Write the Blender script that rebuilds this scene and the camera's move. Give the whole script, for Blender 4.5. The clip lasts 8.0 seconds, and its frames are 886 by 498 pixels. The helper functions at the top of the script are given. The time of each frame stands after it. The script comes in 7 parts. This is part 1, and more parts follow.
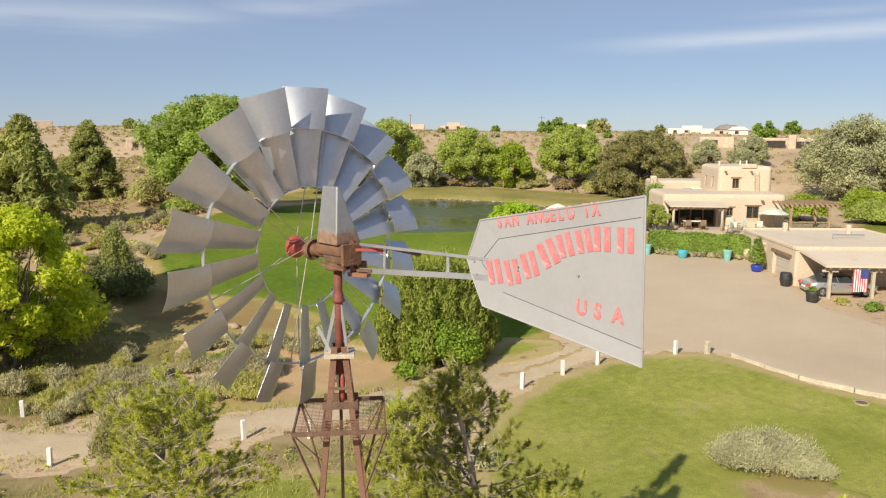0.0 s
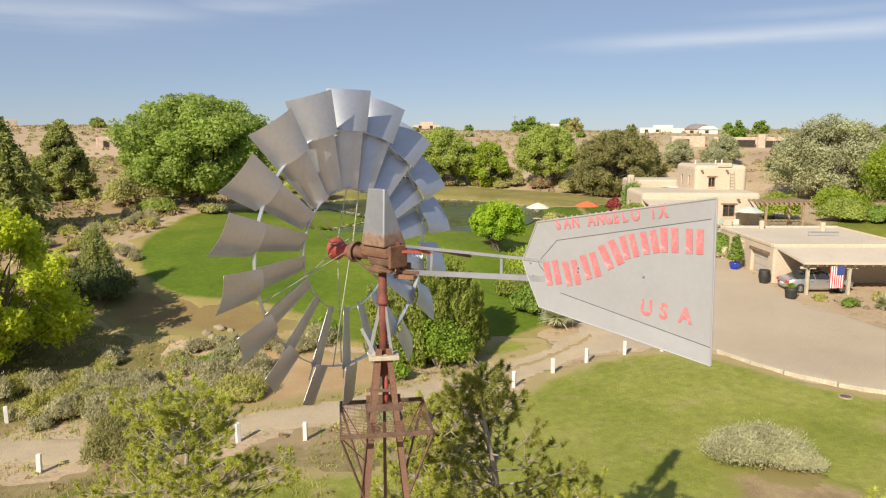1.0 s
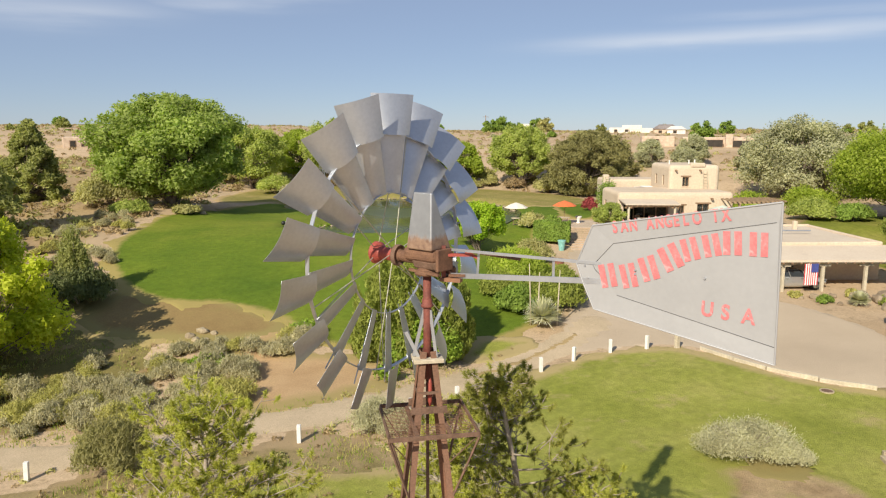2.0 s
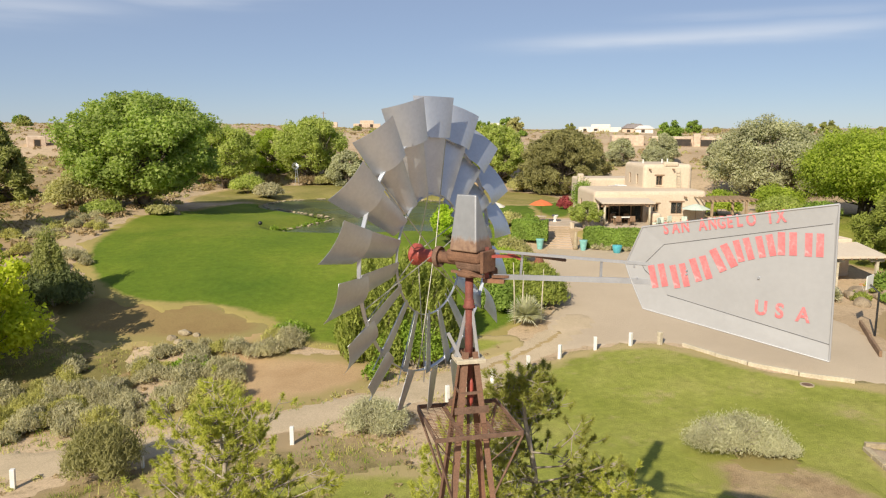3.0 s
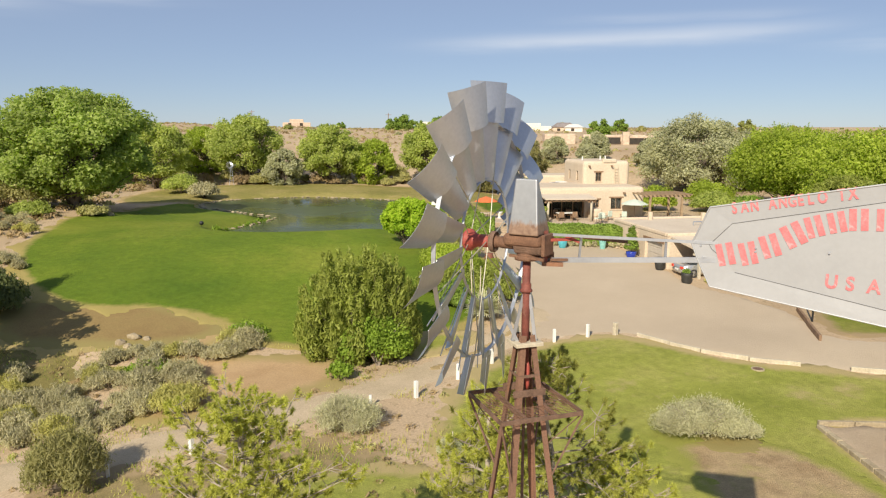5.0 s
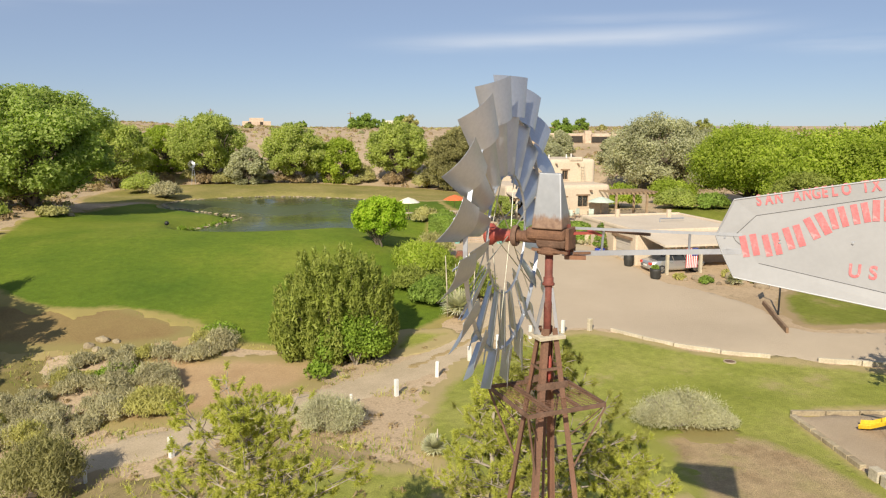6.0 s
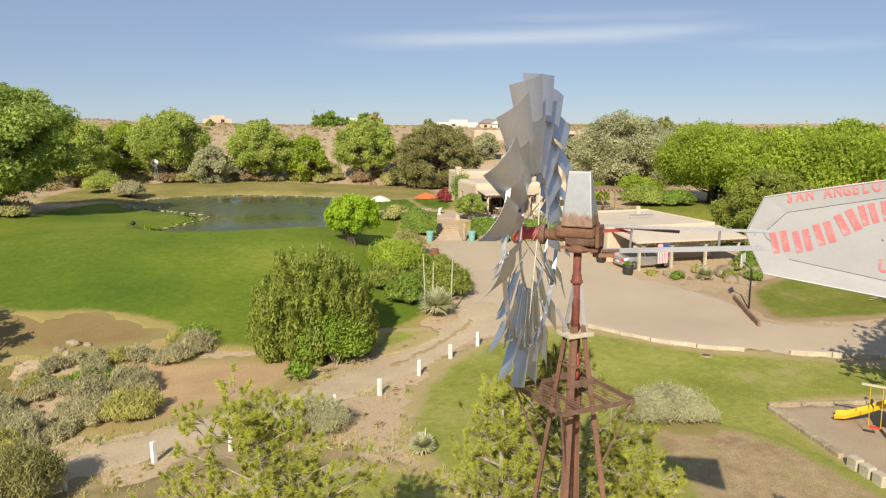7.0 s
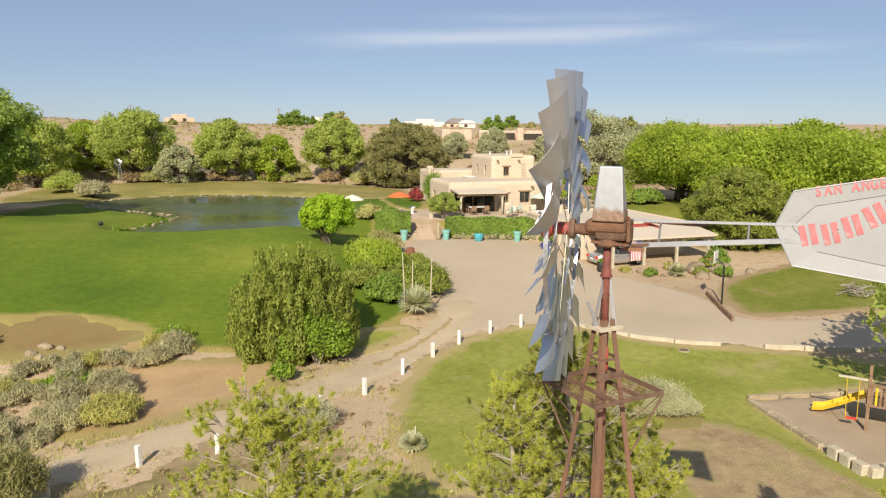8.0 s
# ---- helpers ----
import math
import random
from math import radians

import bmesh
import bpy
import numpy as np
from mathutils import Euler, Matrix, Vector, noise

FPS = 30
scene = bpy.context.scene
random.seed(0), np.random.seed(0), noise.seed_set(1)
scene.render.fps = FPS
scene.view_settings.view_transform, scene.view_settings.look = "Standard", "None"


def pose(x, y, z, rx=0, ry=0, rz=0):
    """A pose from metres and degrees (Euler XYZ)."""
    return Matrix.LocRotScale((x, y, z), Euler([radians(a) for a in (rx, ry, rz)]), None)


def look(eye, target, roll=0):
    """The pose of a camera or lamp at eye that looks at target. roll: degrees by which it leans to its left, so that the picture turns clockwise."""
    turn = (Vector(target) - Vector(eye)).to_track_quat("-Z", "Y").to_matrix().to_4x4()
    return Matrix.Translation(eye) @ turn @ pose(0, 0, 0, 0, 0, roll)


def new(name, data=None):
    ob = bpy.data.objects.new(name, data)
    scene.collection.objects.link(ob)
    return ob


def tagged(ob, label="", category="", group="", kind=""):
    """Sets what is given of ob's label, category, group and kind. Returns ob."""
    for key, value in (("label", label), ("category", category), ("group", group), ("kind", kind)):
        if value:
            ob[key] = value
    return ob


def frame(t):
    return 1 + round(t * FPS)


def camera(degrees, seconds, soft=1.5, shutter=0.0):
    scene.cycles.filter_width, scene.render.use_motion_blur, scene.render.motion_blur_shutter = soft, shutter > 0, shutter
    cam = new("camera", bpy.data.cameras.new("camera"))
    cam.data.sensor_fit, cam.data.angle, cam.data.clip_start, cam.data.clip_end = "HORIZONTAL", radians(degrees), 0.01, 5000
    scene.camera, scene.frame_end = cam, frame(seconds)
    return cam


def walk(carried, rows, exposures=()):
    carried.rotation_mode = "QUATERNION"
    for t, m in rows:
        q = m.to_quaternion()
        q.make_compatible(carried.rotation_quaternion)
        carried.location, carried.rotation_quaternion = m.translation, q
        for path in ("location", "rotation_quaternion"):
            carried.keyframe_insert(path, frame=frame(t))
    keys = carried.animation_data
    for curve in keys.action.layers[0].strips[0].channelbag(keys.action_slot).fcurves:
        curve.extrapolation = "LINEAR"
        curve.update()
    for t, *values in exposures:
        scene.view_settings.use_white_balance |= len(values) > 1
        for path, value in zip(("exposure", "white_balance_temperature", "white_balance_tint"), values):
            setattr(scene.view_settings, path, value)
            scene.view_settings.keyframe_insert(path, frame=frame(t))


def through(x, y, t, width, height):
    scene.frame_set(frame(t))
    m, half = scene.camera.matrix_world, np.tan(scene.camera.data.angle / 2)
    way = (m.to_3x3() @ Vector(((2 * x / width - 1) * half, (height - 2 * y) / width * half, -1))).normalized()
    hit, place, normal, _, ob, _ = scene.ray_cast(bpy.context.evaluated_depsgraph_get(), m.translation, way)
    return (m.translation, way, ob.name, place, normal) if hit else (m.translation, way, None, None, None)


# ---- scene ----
cam = camera(63.0, 8.0, 1.2)
PATH = [
    (0, (0.031, 0.144, 12.273), (0.026, 2.118, 11.954), -0),
    (0.5, (-0.432, 0.154, 12.277), (-0.401, 2.128, 11.955), 0.1),
    (1, (-0.914, 0.114, 12.310), (-0.841, 2.086, 11.989), 0),
    (1.5, (-1.397, 0.110, 12.336), (-1.282, 2.081, 12.015), 0),
    (3, (-2.868, 0.127, 12.416), (-2.623, 2.085, 12.091), 0.1),
    (3.5, (-3.297, 0.221, 12.369), (-3.010, 2.173, 12.044), 0.1),
    (4, (-3.726, 0.250, 12.368), (-3.390, 2.194, 12.042), 0.1),
    (4.5, (-4.141, 0.312, 12.302), (-3.755, 2.247, 11.976), 0.1),
    (6, (-5.341, 0.582, 12.166), (-4.801, 2.479, 11.837), 0.1),
    (6.5, (-5.751, 0.740, 12.167), (-5.160, 2.622, 11.836), 0.1),
    (7, (-6.162, 0.902, 12.170), (-5.525, 2.768, 11.835), 0.1),
    (7.5, (-6.579, 1.029, 12.157), (-5.896, 2.878, 11.821), 0.2),
    (8, (-7.019, 1.193, 12.115), (-6.290, 3.025, 11.779), 0.2),
]
walk(cam, [(t, look(eye, target, roll)) for t, eye, target, roll in PATH], [(0, 0.38, 6850, 8), (8, 0.38, 6850, 8)])

def sm(a, b, v):
    """A smooth step from 0 at a to 1 at b."""
    s = np.clip((np.asarray(v, float) - a) / (b - a), 0, 1)
    return s * s * (3 - 2 * s)


def outline_distance(poly, x, y):
    """Signed distance of points to a closed outline, negative inside."""
    x, y = np.asarray(x, float), np.asarray(y, float)
    best, inside = np.full(x.shape, 1e9), np.zeros(x.shape, bool)
    for (ax, ay), (bx, by) in zip(poly, poly[1:] + poly[:1]):
        ex, ey = bx - ax, by - ay
        s = np.clip(((x - ax) * ex + (y - ay) * ey) / (ex * ex + ey * ey), 0, 1)
        best = np.minimum(best, np.hypot(x - ax - s * ex, y - ay - s * ey))
        if ay != by:
            cross = ((ay > y) != (by > y)) & (x < (bx - ax) * (y - ay) / (by - ay) + ax)
            inside ^= cross
    return np.where(inside, -best, best)


def rounded(poly, times=2):
    """Chaikin's corner cutting of a closed outline."""
    for _ in range(times):
        poly = [(a[0] * k + b[0] * (1 - k), a[1] * k + b[1] * (1 - k))
                for a, b in zip(poly, poly[1:] + poly[:1]) for k in (0.75, 0.25)]
    return poly


WATER = 2.55
POND = rounded([(-13, 103), (-2, 107), (8, 101.5), (14, 95), (14, 86), (9.5, 75), (6.5, 68), (-2.5, 66), (-8.5, 67.4),
                (-10, 71.5), (-8, 75.5), (-4.8, 80.5), (-6.5, 84.5), (-10, 89), (-15, 96)])


def height(x, y):
    """The height of the ground."""
    x, y = np.asarray(x, float), np.asarray(y, float)
    right = 0.35 * sm(28, 35, y) + 0.7 * sm(34, 50, y) + 0.6 * sm(46, 62, y) + 1.35 * sm(63, 69.5, y)
    left = 3.5 * sm(36, 65, y) - 0.6 * sm(68, 84, y) + 0.5 * sm(105, 118, y)
    w = sm(2, 13, x)
    z = left * (1 - w) + right * w
    z = z + 0.25 * sm(5, 20, x) * (1 - sm(30, 44, y)) - 0.9 * sm(-6, -18, x) * (1 - sm(32, 50, y))
    u = y + 0.35 * np.maximum(x, 0)
    z = z + 9.7 * (1 - np.exp(-np.maximum(u - 120, 0) / 60)) * sm(118, 130, u)
    v = y - 1.1 * (x + 24)
    z = z + 4.2 * sm(72, 150, v) * sm(-22, -40, x) * (1 - 0.75 * sm(115, 230, y))
    z = z + 1.5 * np.exp(-((x + 29) ** 2 + (y - 82) ** 2) / 90)
    d = outline_distance(POND, x, y)
    z = z + (WATER - 0.7 - z) * sm(3.2, -1.2, d)
    return z

# ---- world and sun ----
SUN_ELEVATION, SUN_TO = radians(33.5), Vector((-0.55, -0.835))
world = bpy.data.worlds.new("world")
scene.world = world
world.use_nodes = True
wn, wl = world.node_tree.nodes, world.node_tree.links
sky = wn.new("ShaderNodeTexSky")
sky.sky_type, sky.sun_disc = "NISHITA", False
sky.sun_elevation, sky.sun_rotation = SUN_ELEVATION, math.atan2(SUN_TO.x, SUN_TO.y)
sky.altitude, sky.air_density, sky.dust_density, sky.ozone_density = 1600, 0.85, 0.35, 3.5
wn["Background"].inputs["Strength"].default_value = 0.072
# long thin streaks of high cloud, each along its own stretch of the sky, frayed by noise
coord, split = wn.new("ShaderNodeTexCoord"), wn.new("ShaderNodeSeparateXYZ")
wl.new(coord.outputs["Generated"], split.inputs[0])


def sky_math(kind, a, b=0.0, c=0.0):
    m = wn.new("ShaderNodeMath")
    m.operation = kind
    for k, v in enumerate((a, b, c)):
        if isinstance(v, (int, float)):
            m.inputs[k].default_value = v
        else:
            wl.new(v, m.inputs[k])
    return m.outputs[0]


bearing = sky_math("ARCTAN2", split.outputs[0], split.outputs[1])
squash, streak = wn.new("ShaderNodeMapping"), wn.new("ShaderNodeTexNoise")
squash.inputs["Scale"].default_value = (1.6, 1.6, 16)
squash.inputs["Location"].default_value = (0.4, 0.15, 0.0)
streak.inputs["Scale"].default_value, streak.inputs["Detail"].default_value = 3.4, 6
wl.new(coord.outputs["Generated"], squash.inputs[0])
wl.new(squash.outputs[0], streak.inputs["Vector"])
fray = sky_math("SUBTRACT", streak.outputs[0], 0.5)
mask = None
for turn, half_turn, rise, thick, tilt, strength in ((26.0, 13.0, 6.65, 0.55, 0.022, 0.85), (30.0, 8.0, 8.0, 0.35, 0.0, 0.30), (47.0, 8.0, 5.6, 0.9, -0.09, 0.10), (-27.0, 11.0, 7.9, 0.9, 0.03, 0.55), (-10.0, 7.0, 9.4, 0.6, 0.05, 0.25), (110.0, 22.0, 12.0, 1.2, 0.02, 0.5), (-150.0, 25.0, 14.0, 1.5, 0.03, 0.5), (-80.0, 18.0, 10.0, 1.0, 0.02, 0.5)):
    side = sky_math("SUBTRACT", bearing, radians(turn))
    level = sky_math("MULTIPLY_ADD", side, -tilt, sky_math("SUBTRACT", split.outputs[2], math.sin(radians(rise))))
    level = sky_math("MULTIPLY_ADD", fray, radians(thick) * 1.6, level)
    across = sky_math("POWER", sky_math("DIVIDE", level, radians(thick)), 2.0)
    length = sky_math("POWER", sky_math("ABSOLUTE", sky_math("DIVIDE", side, radians(half_turn))), 4.0)
    one = sky_math("MULTIPLY", sky_math("EXPONENT", sky_math("MULTIPLY", sky_math("ADD", across, length), -1.0)), sky_math("MULTIPLY_ADD", fray, 1.2, strength))
    mask = one if mask is None else sky_math("MAXIMUM", mask, one)
cloud = wn.new("ShaderNodeMix")
cloud.data_type = "RGBA"
cloud.inputs["B"].default_value = (8.6, 9.1, 10.2, 1)
wl.new(sky_math("MULTIPLY", mask, 0.55), cloud.inputs["Factor"])
# an even thin veil of high haze under the streaks
veil = wn.new("ShaderNodeMix")
veil.data_type = "RGBA"
veil.inputs["Factor"].default_value, veil.inputs["B"].default_value = 0.55, (3.95, 4.8, 7.05, 1)
wl.new(sky.outputs[0], veil.inputs["A"])
wl.new(veil.outputs["Result"], cloud.inputs["A"])
wl.new(cloud.outputs["Result"], wn["Background"].inputs["Color"])

sun = new("sun", bpy.data.lights.new("sun", "SUN"))
sun.data.energy, sun.data.angle, sun.data.color = 4.6, radians(0.53), (1.0, 0.93, 0.82)
sun.matrix_world = look((SUN_TO.x * 50, SUN_TO.y * 50, 50 * math.tan(SUN_ELEVATION)), (0, 0, 0))


# ---- materials ----
def graph(name):
    m = bpy.data.materials.new(name)
    m.use_nodes = True
    return m, m.node_tree.nodes, m.node_tree.links, m.node_tree.nodes["Principled BSDF"]


def noise_node(n, l, vector, scale, detail=4, rough=0.55):
    t = n.new("ShaderNodeTexNoise")
    t.inputs["Scale"].default_value, t.inputs["Detail"].default_value, t.inputs["Roughness"].default_value = scale, detail, rough
    l.new(vector, t.inputs["Vector"])
    return t.outputs[0]


def ramp_node(n, l, value, stops):
    r = n.new("ShaderNodeValToRGB")
    e = r.color_ramp.elements
    while len(e) < len(stops):
        e.new(0.5)
    for i, (p, c) in enumerate(stops):
        e[i].position, e[i].color = p, (*c, 1) if len(c) == 3 else c
    l.new(value, r.inputs[0])
    return r.outputs[0]


def mix_node(n, l, factor, a, b, mode="MIX"):
    m = n.new("ShaderNodeMix")
    m.data_type, m.blend_type = "RGBA", mode
    for key, v in (("Factor", factor), ("A", a), ("B", b)):
        if isinstance(v, (int, float)):
            m.inputs[key].default_value = v
        elif isinstance(v, tuple):
            m.inputs[key].default_value = (*v, 1)
        else:
            l.new(v, m.inputs[key])
    return m.outputs["Result"]


def grey(v):
    return (v, v, v)


def surface(name, dark, light, scale=3.0, rough=0.8, metal=0.0, bump=0.3, fine=40.0, stain=None, stain_scale=0.8, stain_at=0.55, depth=0.02, where="Object", island=0.0, grain=0.35):
    """A weathered surface: two colours in patches, fine grain, stains with a shape of their own, and relief."""
    m, n, l, p = graph(name)
    v = n.new("ShaderNodeTexCoord").outputs["Object"] if where == "Object" else n.new("ShaderNodeNewGeometry").outputs["Position"]
    big, small = noise_node(n, l, v, scale), noise_node(n, l, v, fine, 3)
    c = ramp_node(n, l, big, [(0.3, dark), (0.7, light)])
    c = mix_node(n, l, grain, c, ramp_node(n, l, small, [(0.3, grey(0.25)), (0.7, grey(0.75))]), "OVERLAY")
    if stain:
        s = noise_node(n, l, v, stain_scale, 6, 0.65)
        c = mix_node(n, l, ramp_node(n, l, s, [(stain_at, grey(0)), (stain_at + 0.12, grey(1))]), c, stain)
    if island:
        r = n.new("ShaderNodeObjectInfo").outputs["Random"]
        c = mix_node(n, l, island, c, ramp_node(n, l, r, [(0, grey(0.2)), (1, grey(0.8))]), "OVERLAY")
    l.new(c, p.inputs["Base Color"])
    p.inputs["Roughness"].default_value, p.inputs["Metallic"].default_value = rough, metal
    if bump:
        b = n.new("ShaderNodeBump")
        b.inputs["Strength"].default_value, b.inputs["Distance"].default_value = bump, depth
        l.new(small, b.inputs["Height"])
        l.new(b.outputs[0], p.inputs["Normal"])
    return m


def foliage(name, dark, mid, light, through=0.55, rough=0.6, patch=0.35):
    """Leaves: each with its own tint, in larger lighter and darker patches, with light shining through."""
    m, n, l, p = graph(name)
    g = n.new("ShaderNodeNewGeometry")
    dark, mid, light = (tuple(min(0.9, (m0 + (v - m0) * 0.5) * 1.15) for v, m0 in zip(tone, mid)) for tone in (dark, mid, light))
    c = ramp_node(n, l, g.outputs["Random Per Island"], [(0.0, dark), (0.5, mid), (1.0, light)])
    s = noise_node(n, l, g.outputs["Position"], patch, 3)
    c = mix_node(n, l, 0.6, c, ramp_node(n, l, s, [(0.3, grey(0.27)), (0.7, grey(0.73))]), "OVERLAY")
    l.new(c, p.inputs["Base Color"])
    p.inputs["Roughness"].default_value = rough
    p.inputs["Specular IOR Level"].default_value = 0.2
    t, mixed = n.new("ShaderNodeBsdfTranslucent"), n.new("ShaderNodeMixShader")
    l.new(mix_node(n, l, 0.5, c, (0.5, 0.6, 0.05), "OVERLAY"), t.inputs["Color"])
    mixed.inputs[0].default_value = through
    l.new(p.outputs[0], mixed.inputs[1])
    l.new(t.outputs[0], mixed.inputs[2])
    l.new(mixed.outputs[0], n["Material Output"].inputs[0])
    return m


def turf(name, dark, mid, light, bare, bare_at=0.62, scale=0.12):
    """Mown grass with lighter and darker areas, mowing wear and bare patches."""
    m, n, l, p = graph(name)
    v = n.new("ShaderNodeNewGeometry").outputs["Position"]
    c = ramp_node(n, l, noise_node(n, l, v, scale, 5, 0.6), [(0.3, dark), (0.5, mid), (0.72, light)])
    c = mix_node(n, l, 0.5, c, ramp_node(n, l, noise_node(n, l, v, 2.2, 6, 0.7), [(0.3, grey(0.3)), (0.7, grey(0.7))]), "OVERLAY")
    blade = noise_node(n, l, v, 22, 4, 0.7)
    c = mix_node(n, l, 0.45, c, ramp_node(n, l, blade, [(0.3, grey(0.2)), (0.7, grey(0.8))]), "OVERLAY")
    s = noise_node(n, l, v, 0.35, 8, 0.68)
    c = mix_node(n, l, ramp_node(n, l, s, [(bare_at, grey(0)), (bare_at + 0.14, grey(0.85))]), c, bare)
    # worn out towards its own rim
    rim = n.new("ShaderNodeAttribute")
    rim.attribute_name = "rim"
    add = n.new("ShaderNodeMath")
    add.operation = "MULTIPLY_ADD"
    l.new(noise_node(n, l, v, 0.9, 6, 0.7), add.inputs[0])
    add.inputs[1].default_value = -1.3
    l.new(rim.outputs["Fac"], add.inputs[2])
    c = mix_node(n, l, ramp_node(n, l, add.outputs[0], [(0.0, grey(0.95)), (0.55, grey(0))]), c, bare)
    l.new(c, p.inputs["Base Color"])
    p.inputs["Roughness"].default_value, p.inputs["Specular IOR Level"].default_value = 0.9, 0.15
    b = n.new("ShaderNodeBump")
    b.inputs["Strength"].default_value, b.inputs["Distance"].default_value = 0.7, 0.06
    l.new(blade, b.inputs["Height"])
    l.new(b.outputs[0], p.inputs["Normal"])
    return m


def earth(name, stops, grit, scale=0.09, fine=9.0, fleck=None, edge=None):
    """Open ground: broad drifts of colour, grit and small dark flecks of dry plants."""
    m, n, l, p = graph(name)
    v = n.new("ShaderNodeNewGeometry").outputs["Position"]
    c = ramp_node(n, l, noise_node(n, l, v, scale, 8, 0.62), stops)
    small = noise_node(n, l, v, fine, 6, 0.7)
    c = mix_node(n, l, grit, c, ramp_node(n, l, small, [(0.3, grey(0.2)), (0.7, grey(0.8))]), "OVERLAY")
    if fleck:
        f = noise_node(n, l, v, 1.7, 5, 0.75)
        c = mix_node(n, l, ramp_node(n, l, f, [(0.56, grey(0)), (0.66, grey(0.8))]), c, fleck)
    if edge:
        # thinning out towards its own rim
        rim, add = n.new("ShaderNodeAttribute"), n.new("ShaderNodeMath")
        rim.attribute_name, add.operation = "rim", "MULTIPLY_ADD"
        l.new(noise_node(n, l, v, 0.8, 6, 0.7), add.inputs[0])
        add.inputs[1].default_value = -1.6
        l.new(rim.outputs["Fac"], add.inputs[2])
        c = mix_node(n, l, ramp_node(n, l, add.outputs[0], [(0.0, grey(1)), (0.8, grey(0))]), c, edge)
    l.new(c, p.inputs["Base Color"])
    p.inputs["Roughness"].default_value, p.inputs["Specular IOR Level"].default_value = 0.95, 0.1
    b = n.new("ShaderNodeBump")
    b.inputs["Strength"].default_value, b.inputs["Distance"].default_value = 0.6, 0.05
    l.new(small, b.inputs["Height"])
    l.new(b.outputs[0], p.inputs["Normal"])
    return m


# pinked throughout, so the far slope's haze is mixed into the sand colour
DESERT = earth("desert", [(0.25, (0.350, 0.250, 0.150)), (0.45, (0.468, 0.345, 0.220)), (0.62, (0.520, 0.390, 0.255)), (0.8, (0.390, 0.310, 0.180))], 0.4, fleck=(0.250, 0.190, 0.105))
GRAVEL = earth("gravel", [(0.3, (0.459, 0.363, 0.257)), (0.7, (0.530, 0.428, 0.308))], 0.18, 0.15, 25)
PATH_DIRT = earth("path_dirt", [(0.3, (0.445, 0.350, 0.229)), (0.7, (0.561, 0.442, 0.301))], 0.35, 0.5, 18)
RED_DIRT = earth("red_dirt", [(0.3, (0.385, 0.245, 0.125)), (0.55, (0.480, 0.325, 0.178)), (0.8, (0.430, 0.310, 0.155))], 0.3, 0.25, 12, edge=(0.36, 0.28, 0.12))
BROWN_DIRT = earth("brown_dirt", [(0.3, (0.215, 0.140, 0.062)), (0.55, (0.265, 0.188, 0.080)), (0.8, (0.220, 0.186, 0.066))], 0.3, 0.25, 12, edge=(0.275, 0.225, 0.088))
SLOPE_DIRT = earth("slope_dirt", [(0.28, (0.270, 0.185, 0.100)), (0.5, (0.385, 0.275, 0.155)), (0.75, (0.330, 0.260, 0.125))], 0.4, 0.12, 6, (0.215, 0.160, 0.080), (0.46, 0.34, 0.21))
SAND = earth("sand", [(0.3, (0.37, 0.28, 0.19)), (0.7, (0.45, 0.35, 0.245))], 0.35, 0.4, 25)
DRY_GRASS = turf("dry_grass", (0.187, 0.175, 0.043), (0.260, 0.225, 0.069), (0.364, 0.290, 0.112), (0.416, 0.300, 0.146), 0.56)
GREEN = turf("green_turf", (0.088, 0.145, 0.014), (0.135, 0.190, 0.018), (0.229, 0.250, 0.035), (0.353, 0.279, 0.100), 0.72, 0.09)
# LAWN darkened: the trees' shade is put into this turf's colour
SHADY_LAWN = turf("shady_turf", (0.151, 0.175, 0.024), (0.194, 0.209, 0.035), (0.270, 0.247, 0.066), (0.367, 0.262, 0.143), 0.60, 0.2)
LAWN = turf("lawn_turf", (0.221, 0.242, 0.039), (0.277, 0.288, 0.058), (0.357, 0.335, 0.092), (0.432, 0.335, 0.160), 0.565, 0.2)
# olive dry grass, darkened further to hold the shade between the sage
SCRUB_TURF = turf("scrub_turf", (0.145, 0.130, 0.040), (0.205, 0.172, 0.060), (0.285, 0.222, 0.092), (0.330, 0.235, 0.120), 0.54)
VERGE_TURF = turf("verge_turf", (0.210, 0.176, 0.066), (0.285, 0.222, 0.102), (0.345, 0.260, 0.138), (0.385, 0.282, 0.160), 0.48, 0.3)
WORN_TURF = turf("worn_turf", (0.30, 0.205, 0.110), (0.40, 0.290, 0.162), (0.37, 0.295, 0.140), (0.28, 0.285, 0.06), 0.56, 0.5)
ADOBE = surface("adobe", (0.553, 0.442, 0.320), (0.611, 0.499, 0.371), 0.5, 0.95, 0, 0.4, 6, (0.495, 0.394, 0.291), 0.7, 0.62, 0.03, grain=0.2)
ROOFING = surface("roofing", (0.558, 0.460, 0.350), (0.623, 0.524, 0.405), 0.4, 0.95, 0, 0.2, 8, (0.512, 0.423, 0.331), 0.6, 0.6, grain=0.15)
TIMBER = surface("timber", (0.20, 0.12, 0.07), (0.30, 0.19, 0.11), 2.5, 0.8, 0, 0.4, 14)
BROWN_TIMBER = surface("brown_timber", (0.28, 0.19, 0.11), (0.40, 0.28, 0.17), 2.5, 0.8, 0, 0.4, 14)
PALE_TIMBER = surface("pale_timber", (0.42, 0.36, 0.26), (0.56, 0.49, 0.36), 2.5, 0.85, 0, 0.4, 14)
# near-black that paints the darkness of unlit rooms behind windows
DARK_INSIDE = surface("dark_inside", (0.03, 0.025, 0.02), (0.05, 0.04, 0.03), 1, 0.9, 0, 0)
